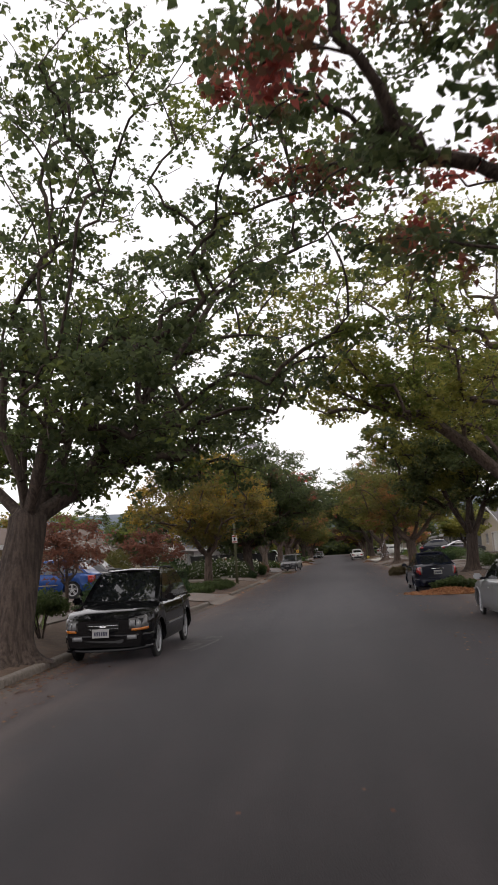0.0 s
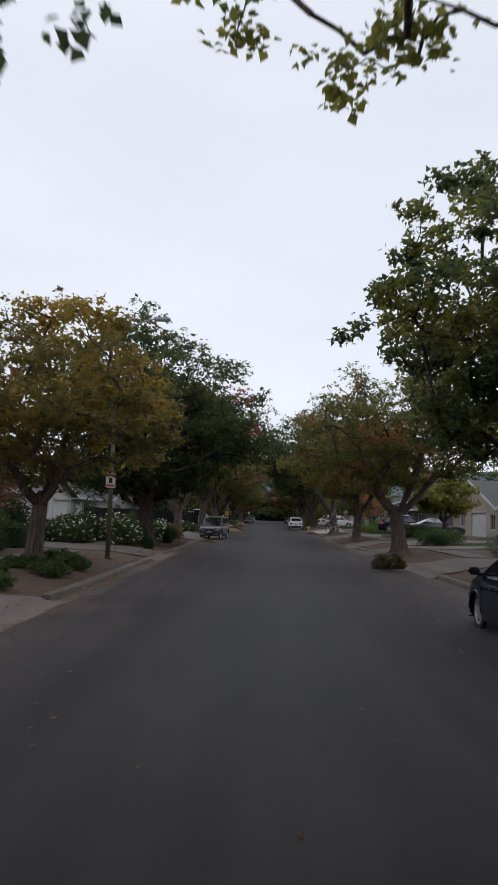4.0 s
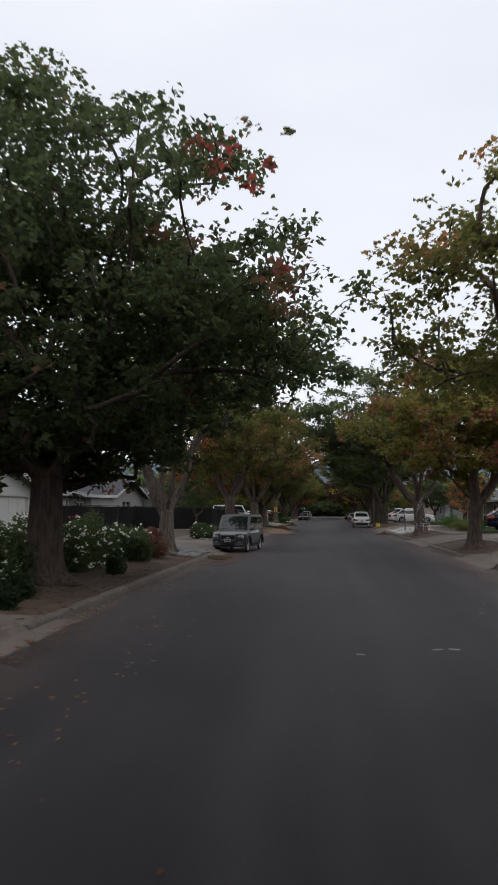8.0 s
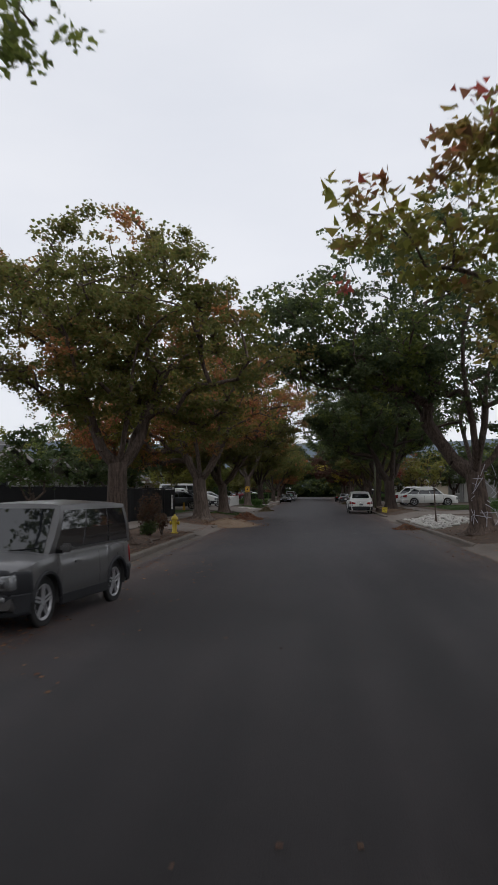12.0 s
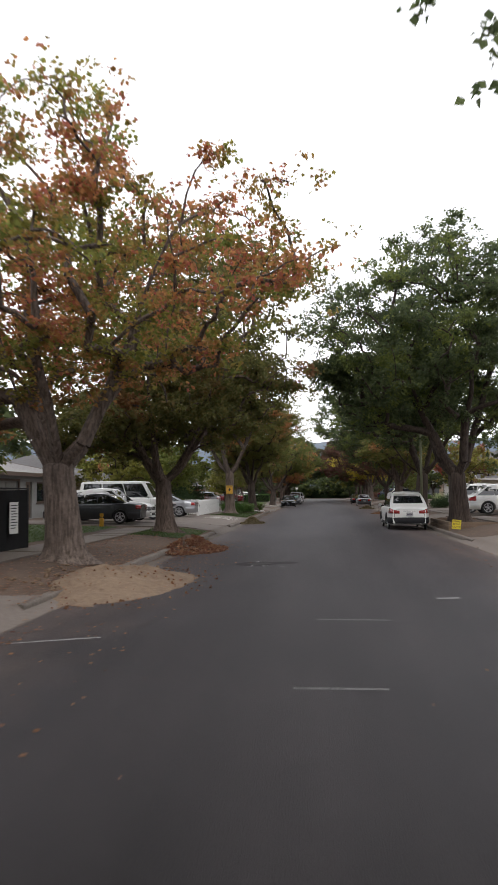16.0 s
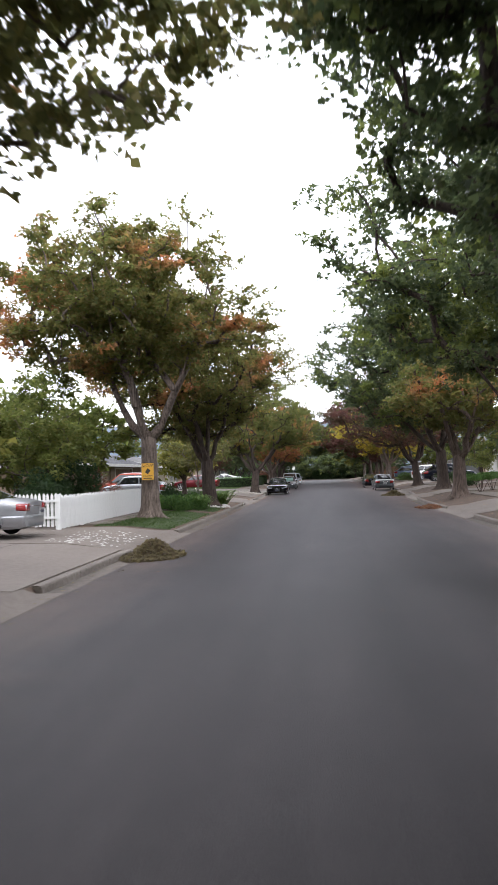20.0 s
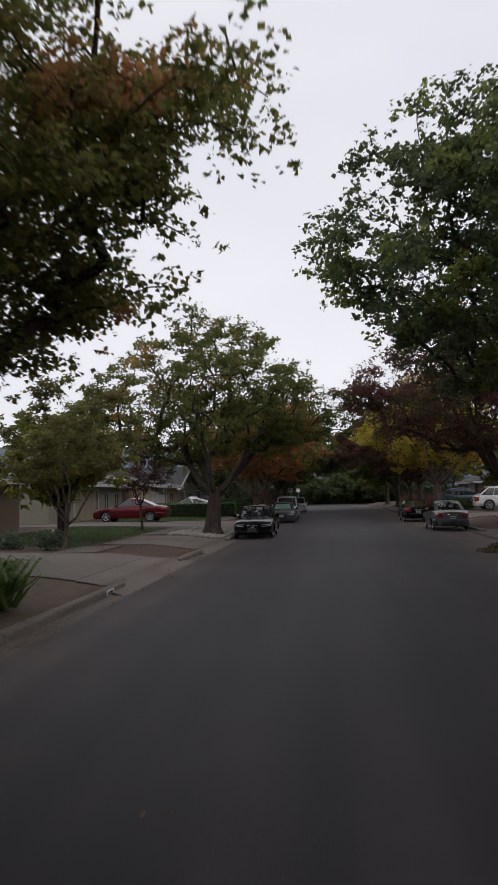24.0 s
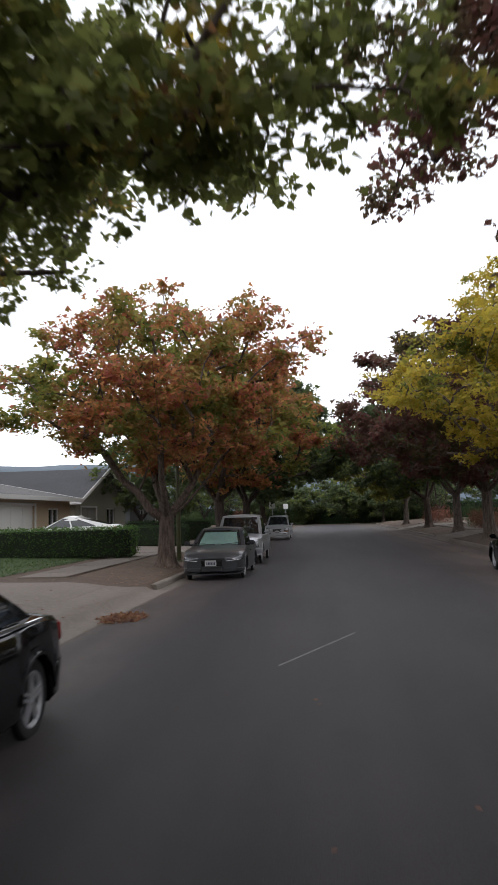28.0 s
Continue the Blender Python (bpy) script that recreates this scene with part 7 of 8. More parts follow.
# ---- fences, poles, signs and small things ----
FENCE_BLACK = mat("black_mesh_screen", (0.014, 0.014, 0.015), rough=0.85, vary=0.35, scale=3)
STEEL = mat("galvanised_steel", (0.34, 0.34, 0.34), rough=0.5, metal=0.7, vary=0.2, scale=10)
POLE_GREEN = mat("olive_pole_paint", (0.12, 0.125, 0.065), rough=0.6, vary=0.25, scale=6)
YELLOW_PAINT = mat("yellow_paint", (0.55, 0.40, 0.03), rough=0.5, vary=0.2, scale=8)
SIGN_YELLOW = mat("sign_yellow", (0.62, 0.50, 0.03), rough=0.5, vary=0.08)
SIGN_ORANGE = mat("sign_orange", (0.62, 0.33, 0.03), rough=0.5, vary=0.08)
SIGN_WHITE = mat("sign_white", (0.66, 0.66, 0.63), rough=0.5, vary=0.08)
SIGN_BLUE = mat("sign_blue", (0.03, 0.10, 0.32), rough=0.5, vary=0.08)
SIGN_GREEN = mat("sign_green", (0.15, 0.34, 0.05), rough=0.5, vary=0.08)
SIGN_RED = mat("sign_red", (0.40, 0.05, 0.04), rough=0.5, vary=0.1)
INK_BLACK = mat("black_ink", (0.02, 0.02, 0.02), rough=0.7, vary=0.1)
WOOD = mat("weathered_wood", (0.20, 0.14, 0.095), rough=0.9, vary=0.4, scale=9, bump=0.4, bump_scale=30)
PICKET = mat("picket_white", (0.74, 0.74, 0.72), rough=0.65, vary=0.12, scale=6)
WEB = mat("web_white", (0.62, 0.62, 0.68), rough=0.9, vary=0.1)
SAND = mat("sand", (0.225, 0.160, 0.105), rough=1.0, scale=3.0, second=(0.12, 0.078, 0.050), bump=0.8, bump_scale=25)
STONE = mat("cobble", (0.36, 0.33, 0.29), rough=0.85, vary=0.4, scale=6, bump=0.3, bump_scale=40)
STONE_WHITE = mat("white_cobble", (0.52, 0.50, 0.46), rough=0.85, vary=0.3, scale=6)
SLATE = mat("slate_stone", (0.21, 0.20, 0.195), rough=0.8, vary=0.4, scale=6)
MARK = mat("worn_marking", (0.52, 0.52, 0.50), rough=0.85, vary=0.75, scale=16, second=(0.14, 0.138, 0.135))
PLASTIC_BLUE = mat("blue_plastic", (0.02, 0.10, 0.38), rough=0.45, vary=0.1)


def lettering(text, size, material, parent, m, depth=0.003):
    cu = bpy.data.curves.new("lettering", "FONT")
    cu.body, cu.size, cu.extrude, cu.align_x, cu.align_y = text, size, depth, "CENTER", "CENTER"
    tmp = bpy.data.objects.new("lettering", cu)
    me = bpy.data.meshes.new_from_object(tmp)
    bpy.data.objects.remove(tmp)
    me.materials.append(material)
    ob = new("lettering", me)
    ob.parent = parent
    ob.matrix_local = m
    return ob


# construction fence: dark screens on steel posts
fence = empty("construction_fence", pose(0, 0, 0), "black screened construction fence on dark posts", "fence")
line = [(-15.6, 85.6), (-14.0, 99.0), (-8.7, 102.2), (-8.1, 113.3), (-15.5, 113.9)]
for (xa, ya), (xb, yb) in zip(line, line[1:]):
    ln = math.hypot(xb - xa, yb - ya)
    n = max(1, round(ln / 3.0))
    for k in range(n):
        p, q = k / n, (k + 1) / n
        a, b = Vector((xa + (xb - xa) * p, ya + (yb - ya) * p, 0)), Vector((xa + (xb - xa) * q, ya + (yb - ya) * q, 0))
        g = ground_z(a.x, a.y)
        bm = bmesh.new()
        nor = Vector((-(b - a).y, (b - a).x, 0)).normalized()
        cols = []
        for i in range(7):
            c = a.lerp(b, i / 6) + nor * (0.03 * math.sin(i * 1.7 + k * 2))
            sag = -0.03 * math.sin(i / 6 * 3.14)
            cols.append([bm.verts.new((c.x, c.y, g + zz + (sag if zz > 1 else 0))) for zz in (0.04, 0.6, 1.2, 1.66)])
        for u, v in zip(cols, cols[1:]):
            for i in range(3):
                bm.faces.new((u[i], v[i], v[i + 1], u[i + 1]))
        bmesh.ops.solidify(bm, geom=bm.faces[:], thickness=0.012)
        part("screen", bm, FENCE_BLACK, fence)
        tubepart("post", [(a.x, a.y, g - 0.1), (a.x, a.y, g + 1.78)], 0.025, FENCE_BLACK, fence, sides=8)
        tubepart("top_rail", [(a.x, a.y, g + 1.69), (b.x, b.y, g + 1.69)], 0.018, FENCE_BLACK, fence, sides=6)
notice = empty("notice_board", pose(-8.06, 112.2, 1.22, 0, 0, -2), "white paper notice fixed to the black fence", "notice")
boxpart("sheet", (0.0, 0.012, -0.26, 0.26, -0.42, 0.42), SIGN_WHITE, notice)
for k in range(9):
    boxpart("text_bar", (0.012, 0.016, -0.19, 0.19 - 0.05 * (k % 3), 0.32 - k * 0.075, 0.345 - k * 0.075), INK_BLACK, notice)

# picket fence
picket_bm = bmesh.new()
pv = [picket_bm.verts.new((px, yv, pz)) for yv in (-0.009, 0.009) for px, pz in ((-0.042, 0.05), (0.042, 0.05), (0.042, 0.98), (0, 1.06), (-0.042, 0.98))]
picket_bm.faces.new(pv[:5])
picket_bm.faces.new(pv[5:][::-1])
for i in range(5):
    picket_bm.faces.new((pv[i], pv[(i + 1) % 5], pv[5 + (i + 1) % 5], pv[5 + i]))
picket_mesh = bpy.data.meshes.new("picket")
bmesh.ops.recalc_face_normals(picket_bm, faces=picket_bm.faces[:])
picket_bm.to_mesh(picket_mesh)
picket_bm.free()
picket_mesh.materials.append(PICKET)


def picket_run(name, xa, ya, xb, yb):
    ln, ang = math.hypot(xb - xa, yb - ya), math.degrees(math.atan2(yb - ya, xb - xa))
    root = empty(name, pose(xa, ya, ground_z((xa + xb) / 2, (ya + yb) / 2), 0, 0, ang), "white painted wooden picket fence", "fence", "picket fence runs")
    n = int(ln / 0.125)
    for i in range(n + 1):
        p = new("picket", picket_mesh)
        p.parent = root
        p.matrix_local = pose(i * 0.125, 0, 0.012 * math.sin(i * 1.9), 0, random.uniform(-0.8, 0.8), 0)
    for zz in (0.28, 0.78):
        boxpart("rail", (-0.04, ln + 0.04, 0.01, 0.05, zz, zz + 0.075), PICKET, root)
    for i in range(int(ln / 2.4) + 1):
        boxpart("post", (min(ln, i * 2.4) - 0.05, min(ln, i * 2.4) + 0.05, 0.052, 0.145, -0.1, 1.02), PICKET, root)


picket_run("picket_fence", -7.85, 142.6, -7.85, 153.0)
picket_run("picket_fence", -7.85, 142.55, -13.2, 142.55)


def street_lamp(x, y, side, h=8.4, arm=1.7, sign=False):
    """A tall tapered pole with a curved arm and a flat lamp head."""
    root = empty("street_lamp", pose(x, y, ground_z(x, y)), "olive metal street lamp with a curved arm" + (" and a sign" if sign else ""), "street lamp", "street lamps")
    tubepart("pole", [(0, 0, -0.1), (0, 0, 3), (0, 0, h)], [0.085, 0.075, 0.05], POLE_GREEN, root, sides=12)
    boxpart("base_plate", (-0.15, 0.15, -0.15, 0.15, -0.02, 0.04), POLE_GREEN, root, bevel=0.01)
    tubepart("arm", [(0, 0, h - 0.25), (side * 0.35, 0, h + 0.15), (side * 0.9, 0, h + 0.42), (side * arm, 0, h + 0.5)], [0.035, 0.032, 0.03, 0.028], STEEL, root, sides=8)
    boxpart("lamp_head", (min(side * arm, side * (arm + 0.6)), max(side * arm, side * (arm + 0.6)), -0.13, 0.13, h + 0.44, h + 0.56), STEEL, root, bevel=0.035)
    tubepart("photocell", [(side * (arm + 0.2), 0, h + 0.55), (side * (arm + 0.2), 0, h + 0.64)], 0.045, GREYPLASTIC, root, sides=8)
    if sign:
        board = boxpart("sign_board", (-0.16, 0.16, -0.10, -0.085, 2.42, 2.92), SIGN_WHITE, root)
        boxpart("sign_band", (-0.14, 0.14, -0.106, -0.101, 2.80, 2.88), SIGN_RED, board)
        boxpart("sign_shape", (-0.06, 0.06, -0.106, -0.101, 2.58, 2.76), INK_BLACK, board)
        boxpart("sign_band", (-0.14, 0.14, -0.106, -0.101, 2.46, 2.53), SIGN_RED, board)


street_lamp(-5.6, 46.8, 1, h=7.85, arm=1.2, sign=True)
street_lamp(-5.6, 208.6, 1, h=8.3)
street_lamp(6.35, 140.3, -1, h=8.3)
for x, y, h in ((-5.6, 259.0, 2.9), (-5.4, 282.0, 3.0)):
    sp = empty("street_sign", pose(x, y, 0.13), "street sign on a slim steel post", "sign", "street signs")
    tubepart("post", [(0, 0, -0.1), (0, 0, h)], 0.03, STEEL, sp)
    boxpart("sign_board", (-0.3, 0.3, -0.04, -0.02, h - 0.65, h - 0.02), SIGN_WHITE, sp)

# hydrant
hyd = empty("fire_hydrant", pose(-5.25, 97.3, ground_z(-5.25, 97.3)), "yellow cast-iron fire hydrant behind the kerb", "hydrant")


def lathe_part(name, prof, material, parent, sides=16, m=None, label=""):
    bm = bmesh.new()
    rings = [[bm.verts.new((r * math.cos(6.28319 * k / sides), r * math.sin(6.28319 * k / sides), zz)) for k in range(sides)] for r, zz in prof]
    for u, v in zip(rings, rings[1:]):
        for k in range(sides):
            bm.faces.new((u[k], u[(k + 1) % sides], v[(k + 1) % sides], v[k]))
    bm.faces.new(rings[0][::-1])
    bm.faces.new(rings[-1])
    if m is not None:
        bmesh.ops.transform(bm, matrix=m, verts=bm.verts[:])
    return part(name, bm, material, parent, label, smooth=True)


lathe_part("barrel", [(0.15, 0), (0.15, 0.05), (0.10, 0.07), (0.10, 0.42), (0.105, 0.48), (0.10, 0.54)], YELLOW_PAINT, hyd)
lathe_part("bonnet", [(0.15, 0.54), (0.15, 0.58), (0.125, 0.64), (0.08, 0.70), (0.035, 0.72), (0.035, 0.77)], YELLOW_PAINT, hyd)
for rz in (0, 90, 180):
    lathe_part("nozzle", [(0.055, 0.08), (0.055, 0.15), (0.075, 0.15), (0.075, 0.19), (0.03, 0.2)], YELLOW_PAINT, hyd, m=pose(0, 0, 0.42, 0, 90, rz))

# signs
ys = empty("yard_sign", pose(5.75, 125.2, ground_z(5.75, 125.2)) @ Matrix.Scale(0.8, 4), "yellow yard sign with black lettering on wire legs", "sign")
board = boxpart("board", (-0.23, 0.23, -0.006, 0.006, 0.14, 0.62), SIGN_YELLOW, ys, m=pose(0, 0, 0, 0, 6, 0))
for k, word in enumerate(("PLEASE", "SLOW", "DOWN")):
    lettering(word, 0.125, INK_BLACK, ys, pose(0.035, -0.012, 0.535 - 0.145 * k, 90, 6, 0))
for s in (-1, 1):
    tubepart("leg", [(s * 0.15, 0, -0.05), (s * 0.15 + 0.012, 0, 0.16)], 0.006, STEEL, ys, sides=6)
ms = empty("yard_sign", pose(-8.75, 42.3, ground_z(-8.75, 42.3), 0, 0, 4) @ Matrix.Scale(1.15, 4), "blue and white campaign yard sign on wire legs", "sign")
boxpart("board", (-0.33, 0.33, -0.006, 0.006, 0.32, 0.80), SIGN_BLUE, ms)
boxpart("border_bar", (-0.33, 0.33, -0.010, -0.006, 0.76, 0.80), SIGN_WHITE, ms)
boxpart("border_bar", (-0.33, 0.33, -0.010, -0.006, 0.40, 0.42), SIGN_WHITE, ms)
boxpart("green_band", (-0.33, 0.33, -0.010, -0.006, 0.32, 0.40), SIGN_GREEN, ms)
for k in range(5):
    boxpart("letter_bar", (-0.28 + k * 0.115, -0.195 + k * 0.115, -0.011, -0.006, 0.52, 0.70), SIGN_WHITE, ms)
boxpart("letter_bar", (-0.12, 0.16, -0.011, -0.006, 0.45, 0.48), SIGN_WHITE, ms)
for s in (-1, 1):
    tubepart("leg", [(s * 0.22, 0, -0.05), (s * 0.22, 0, 0.34)], 0.006, STEEL, ms, sides=6)
ts = empty("warning_sign", pose(-6.50, 148.56, 2.05), "orange-yellow warning sign fixed to a tree trunk", "sign")
boxpart("board", (-0.23, 0.23, -0.008, 0.008, -0.31, 0.31), SIGN_ORANGE, ts)
lettering("SLOW", 0.15, INK_BLACK, ts, pose(0, -0.012, 0.215, 90, 0, 0))
lettering("CHILDREN", 0.078, INK_BLACK, ts, pose(0, -0.012, -0.17, 90, 0, 0))
boxpart("emblem", (-0.07, 0.07, -0.013, -0.008, -0.08, 0.10), INK_BLACK, ts, m=pose(0, 0, 0, 0, 35, 0))
boxpart("text_bar", (-0.16, 0.16, -0.013, -0.008, -0.27, -0.235), INK_BLACK, ts)
for y in (164.9, 182.7):
    nb = boxpart("kerb_number_panel", (kl(y) + 0.013, kl(y) + 0.028, y - 0.24, y + 0.24, 0.015, 0.118), SIGN_WHITE)
    tagged(nb, "white painted number panel on the kerb face", "kerb marking")
    for k in range(4):
        boxpart("digit_bar", (kl(y) + 0.027, kl(y) + 0.032, y - 0.17 + k * 0.09, y - 0.11 + k * 0.09, 0.03, 0.10), INK_BLACK, nb)

# web decoration on a trunk: pale strands wound round it
web = empty("web_decoration", pose(6.7, 96.2, ground_z(6.7, 96.2)), "white stretched web decoration wound round a tree trunk", "decoration")
rr = random.Random(4)
for k in range(34):
    a0, z0 = rr.uniform(2.4, 7.0), rr.uniform(0.5, 2.2)
    da, dz = rr.uniform(-1.4, 1.4), rr.uniform(-0.7, 0.7)
    pts = [(0.50 * math.cos(a0 + da * i / 6), 0.50 * math.sin(a0 + da * i / 6), max(0.25, z0 + dz * i / 6)) for i in range(7)]
    tubepart("strand", pts, 0.009, WEB, web, sides=4)

# raised bed with a low retaining wall
wall = empty("retaining_wall", pose(0, 0, 0), "low brown timber retaining wall round a tree bed", "wall")
for k in range(3):
    boxpart("sleeper", (5.66, 5.80, 126.4, 131.9, 0.02 + 0.16 * k, 0.17 + 0.16 * k), WOOD, wall, bevel=0.01)
    boxpart("sleeper", (5.82, 8.0, 126.3, 126.44, 0.02 + 0.16 * k, 0.17 + 0.16 * k), WOOD, wall, bevel=0.01)
    boxpart("sleeper", (5.82, 8.0, 131.86, 132.0, 0.02 + 0.16 * k, 0.17 + 0.16 * k), WOOD, wall, bevel=0.01)

POT = mat("dark_glazed_pot", (0.035, 0.028, 0.025), rough=0.35, vary=0.3, scale=8)
for px, py, pr in ((-6.4, 71.0, 0.24), (-6.9, 72.4, 0.28)):
    pot = empty("plant_pot", pose(px, py, ground_z(px, py) + 0.05), "dark glazed plant pot beside a bed of stones", "pot", "plant pots")
    lathe_part("pot_body", [(pr * 0.7, 0), (pr * 0.95, 0.22), (pr, 0.40), (pr * 1.08, 0.42), (pr * 1.08, 0.47), (pr * 0.9, 0.47), (pr * 0.85, 0.40)], POT, pot)
    bush(px, py, 0.34, 0.34, 0.95, L_RUST, 700, "russet potted shrub beside a bed of stones", int(py * 10), leaf=0.06, group="potted shrubs", lift=0.48)

bins = empty("recycling_bin", pose(-10.9, 24.0, ground_z(-10.9, 24)), "blue plastic wheeled recycling bin", "bin", "bins")
boxpart("tub", (-0.3, 0.3, -0.33, 0.33, 0.05, 0.95), PLASTIC_BLUE, bins, bevel=0.04)
boxpart("lid", (-0.33, 0.33, -0.37, 0.37, 0.95, 1.03), PLASTIC_BLUE, bins, bevel=0.03)
fig = empty("lawn_ornament", pose(-9.6, 125.9, ground_z(-9.6, 125.9)), "small orange wooden lawn ornament", "ornament")
boxpart("block", (-0.10, 0.10, -0.05, 0.05, 0, 0.42), SIGN_ORANGE, fig, bevel=0.03)
boxpart("top", (-0.08, 0.08, -0.05, 0.05, 0.44, 0.62), SIGN_ORANGE, fig, bevel=0.03)


# ---- stones, sand, leaves ----
def stones(x0, x1, y0, y1, count, size, material, label, seed, flat=0.55, ring=None):
    """Many rounded stones lying on the ground, as one mass."""
    rng = np.random.default_rng(seed)
    base = bmesh.new()
    bmesh.ops.create_icosphere(base, subdivisions=1, radius=1)
    bv = np.array([v.co for v in base.verts])
    bf = np.array([[v.index for v in f.verts] for f in base.faces])
    base.free()
    vs, fs = [], []
    for i in range(count):
        if ring:
            a = 6.283 * i / count + rng.normal(0, 0.05)
            x, y = ring[0] + ring[2] * math.cos(a) * rng.uniform(0.9, 1.1), ring[1] + ring[2] * 1.25 * math.sin(a)
        else:
            x, y = rng.uniform(min(x0, x1), max(x0, x1)), rng.uniform(y0, y1)
        s = size * rng.uniform(0.55, 1.35, 3) * np.array([1, 1, flat])
        a = rng.uniform(0, 6.28)
        p = bv * s * (1 + rng.normal(0, 0.10, (len(bv), 1)))
        p = np.stack([p[:, 0] * math.cos(a) - p[:, 1] * math.sin(a), p[:, 0] * math.sin(a) + p[:, 1] * math.cos(a), p[:, 2]], 1)
        fs.append(bf + len(bv) * i)
        vs.append(p + np.array([x, y, ground_z(x, y) + s[2] * 0.45]))
    ob = mesh_object("stones", np.concatenate(vs), None, material, smooth=False, tris=np.concatenate(fs))
    return tagged(ob, label, "stones", kind="stuff")


stones(-4.8, -7.1, 182.3, 189.8, 620, 0.12, STONE, "bed of grey river cobbles under a tree", 1)
stones(5.65, 8.2, 101.5, 112.6, 520, 0.12, STONE_WHITE, "bed of pale cobbles round a sapling", 2)
stones(-4.8, -7.6, 70.6, 74.3, 520, 0.14, SLATE, "bed of grey rounded stones under a leaning tree", 3, flat=0.5)
stones(-4.8, -6.6, 82.9, 83.9, 90, 0.14, SLATE, "dark slate pieces edging a flower bed", 4, flat=0.4)
stones(0, 0, 0, 0, 34, 0.15, STONE_WHITE, "ring of pale round stones about a tree", 5, ring=(-5.7, 159.6, 0.85))
stones(-4.9, -6.9, 138.2, 142.0, 300, 0.05, STONE_WHITE, "pale pebbles set in the drive apron", 6)


def mound(name, x, y, rx, ry, h, material, label, seed, leaves=0, foliage=None, leaf=0.09, kind=""):
    """A low uneven heap, with leaves strewn over it where it is a leaf pile."""
    rng = np.random.default_rng(seed)
    z = 0.03 if kl(y) < x < kr(y) else ground_z(x, y)
    root = empty(name, pose(x, y, z - 0.02), label, "heap", "heaps in the gutter")
    n, m = 44, 18
    v = [(0, 0, h)]
    for j in range(1, m + 1):
        for i in range(n):
            a, f = 6.283 * i / n, j / m
            edge = 1 + 0.22 * noise.noise(Vector((math.cos(a) * 1.6, math.sin(a) * 1.6, seed * 3.1)))
            px, py = rx * f * edge * math.cos(a), ry * f * edge * math.sin(a)
            hz = h * (0.5 + 0.5 * math.cos(f * 3.14159)) * (1 + 0.5 * noise.noise(Vector((px * 1.9, py * 1.9, seed)))) + 0.16 * h * noise.noise(Vector((px * 6, py * 6, seed)))
            v.append((px, py, max(0.0, hz) if j < m else 0.0))
    t = [(0, 1 + i, 1 + (i + 1) % n) for i in range(n)]
    q = [(1 + (j - 1) * n + i, 1 + j * n + i, 1 + j * n + (i + 1) % n, 1 + (j - 1) * n + (i + 1) % n) for j in range(1, m) for i in range(n)]
    mesh_object("heap_body", v, q, material, root, smooth=True, tris=t)
    if leaves:
        a, f = rng.uniform(0, 6.283, leaves), rng.uniform(0, 1, leaves) ** 0.55 * 1.12
        px, py = rx * f * np.cos(a), ry * f * np.sin(a)
        pz = h * (0.5 + 0.5 * np.cos(np.clip(f, 0, 1) * 3.14159)) + rng.uniform(0, 0.05, leaves)
        vv, qq = leaf_cards(np.stack([px, py, pz], 1), rng, leaf, droop=0.0, spread=0.5)
        tagged(mesh_object("leaf_layer", vv, qq, foliage, root), kind="stuff")
    return root


mound("sand_heap", -4.1, 107.6, 2.0, 3.0, 0.36, SAND, "heap of pale sand spilling off the kerb onto the roadway", 1, 420, L_FALLEN, 0.06)
stones(-5.8, -3.2, 105.6, 110.2, 130, 0.06, SAND, "clods of dry sand about the heap", 8)
mound("leaf_pile", -4.0, 116.6, 1.0, 1.7, 0.42, SOIL, "heap of red-brown fallen leaves in the gutter", 2, 4200, L_FALLEN, 0.11)
mound("leaf_pile", -3.85, 137.2, 0.62, 0.95, 0.34, SOIL, "heap of brown and green raked leaves in the gutter", 3, 4200, L_FALLEN_GREEN, 0.09)
mound("leaf_pile", 4.5, 29.7, 1.5, 1.1, 0.16, SOIL, "spread of orange-brown fallen leaves behind a parked car", 4, 5200, L_PILE, 0.085)
bush(4.9, 30.2, 0.95, 0.5, 0.48, L_SHRUB, 2600, "heap of cut green branches behind a parked car", 250, name="branch_heap", group="", leaf=0.09)
bush(4.15, 48.4, 0.55, 0.5, 0.62, L_FALLEN_GREEN, 2200, "heap of cut dry branches in the gutter", 251, name="branch_heap", group="", leaf=0.10)
mound("leaf_pile", 5.1, 174.6, 0.7, 0.8, 0.28, SOIL, "small heap of leaves and cuttings by the kerb", 5, 1600, L_FALLEN_GREEN, 0.10)
mound("leaf_pile", 4.75, 103.9, 0.6, 0.7, 0.2, SOIL, "small dark heap of soil and leaves by the kerb", 6, 500, L_FALLEN, 0.09)
mound("leaf_pile", -3.95, 194.6, 0.4, 0.6, 0.04, SOIL, "thin patch of fallen leaves in the gutter", 7, 420, L_FALLEN, 0.08)
mound("leaf_pile", -4.05, 72.2, 0.45, 0.8, 0.07, SOIL, "low clump of leaves and weeds in the gutter", 8, 420, L_FALLEN_GREEN, 0.075)
for kk, (x, y) in enumerate(((5.0, 155.8),)):
    mound("leaf_pile", x, y, 0.6, 0.9, 0.12, SOIL, "flat patch of fallen leaves in the gutter", 9 + kk, 900, L_FALLEN, 0.09)


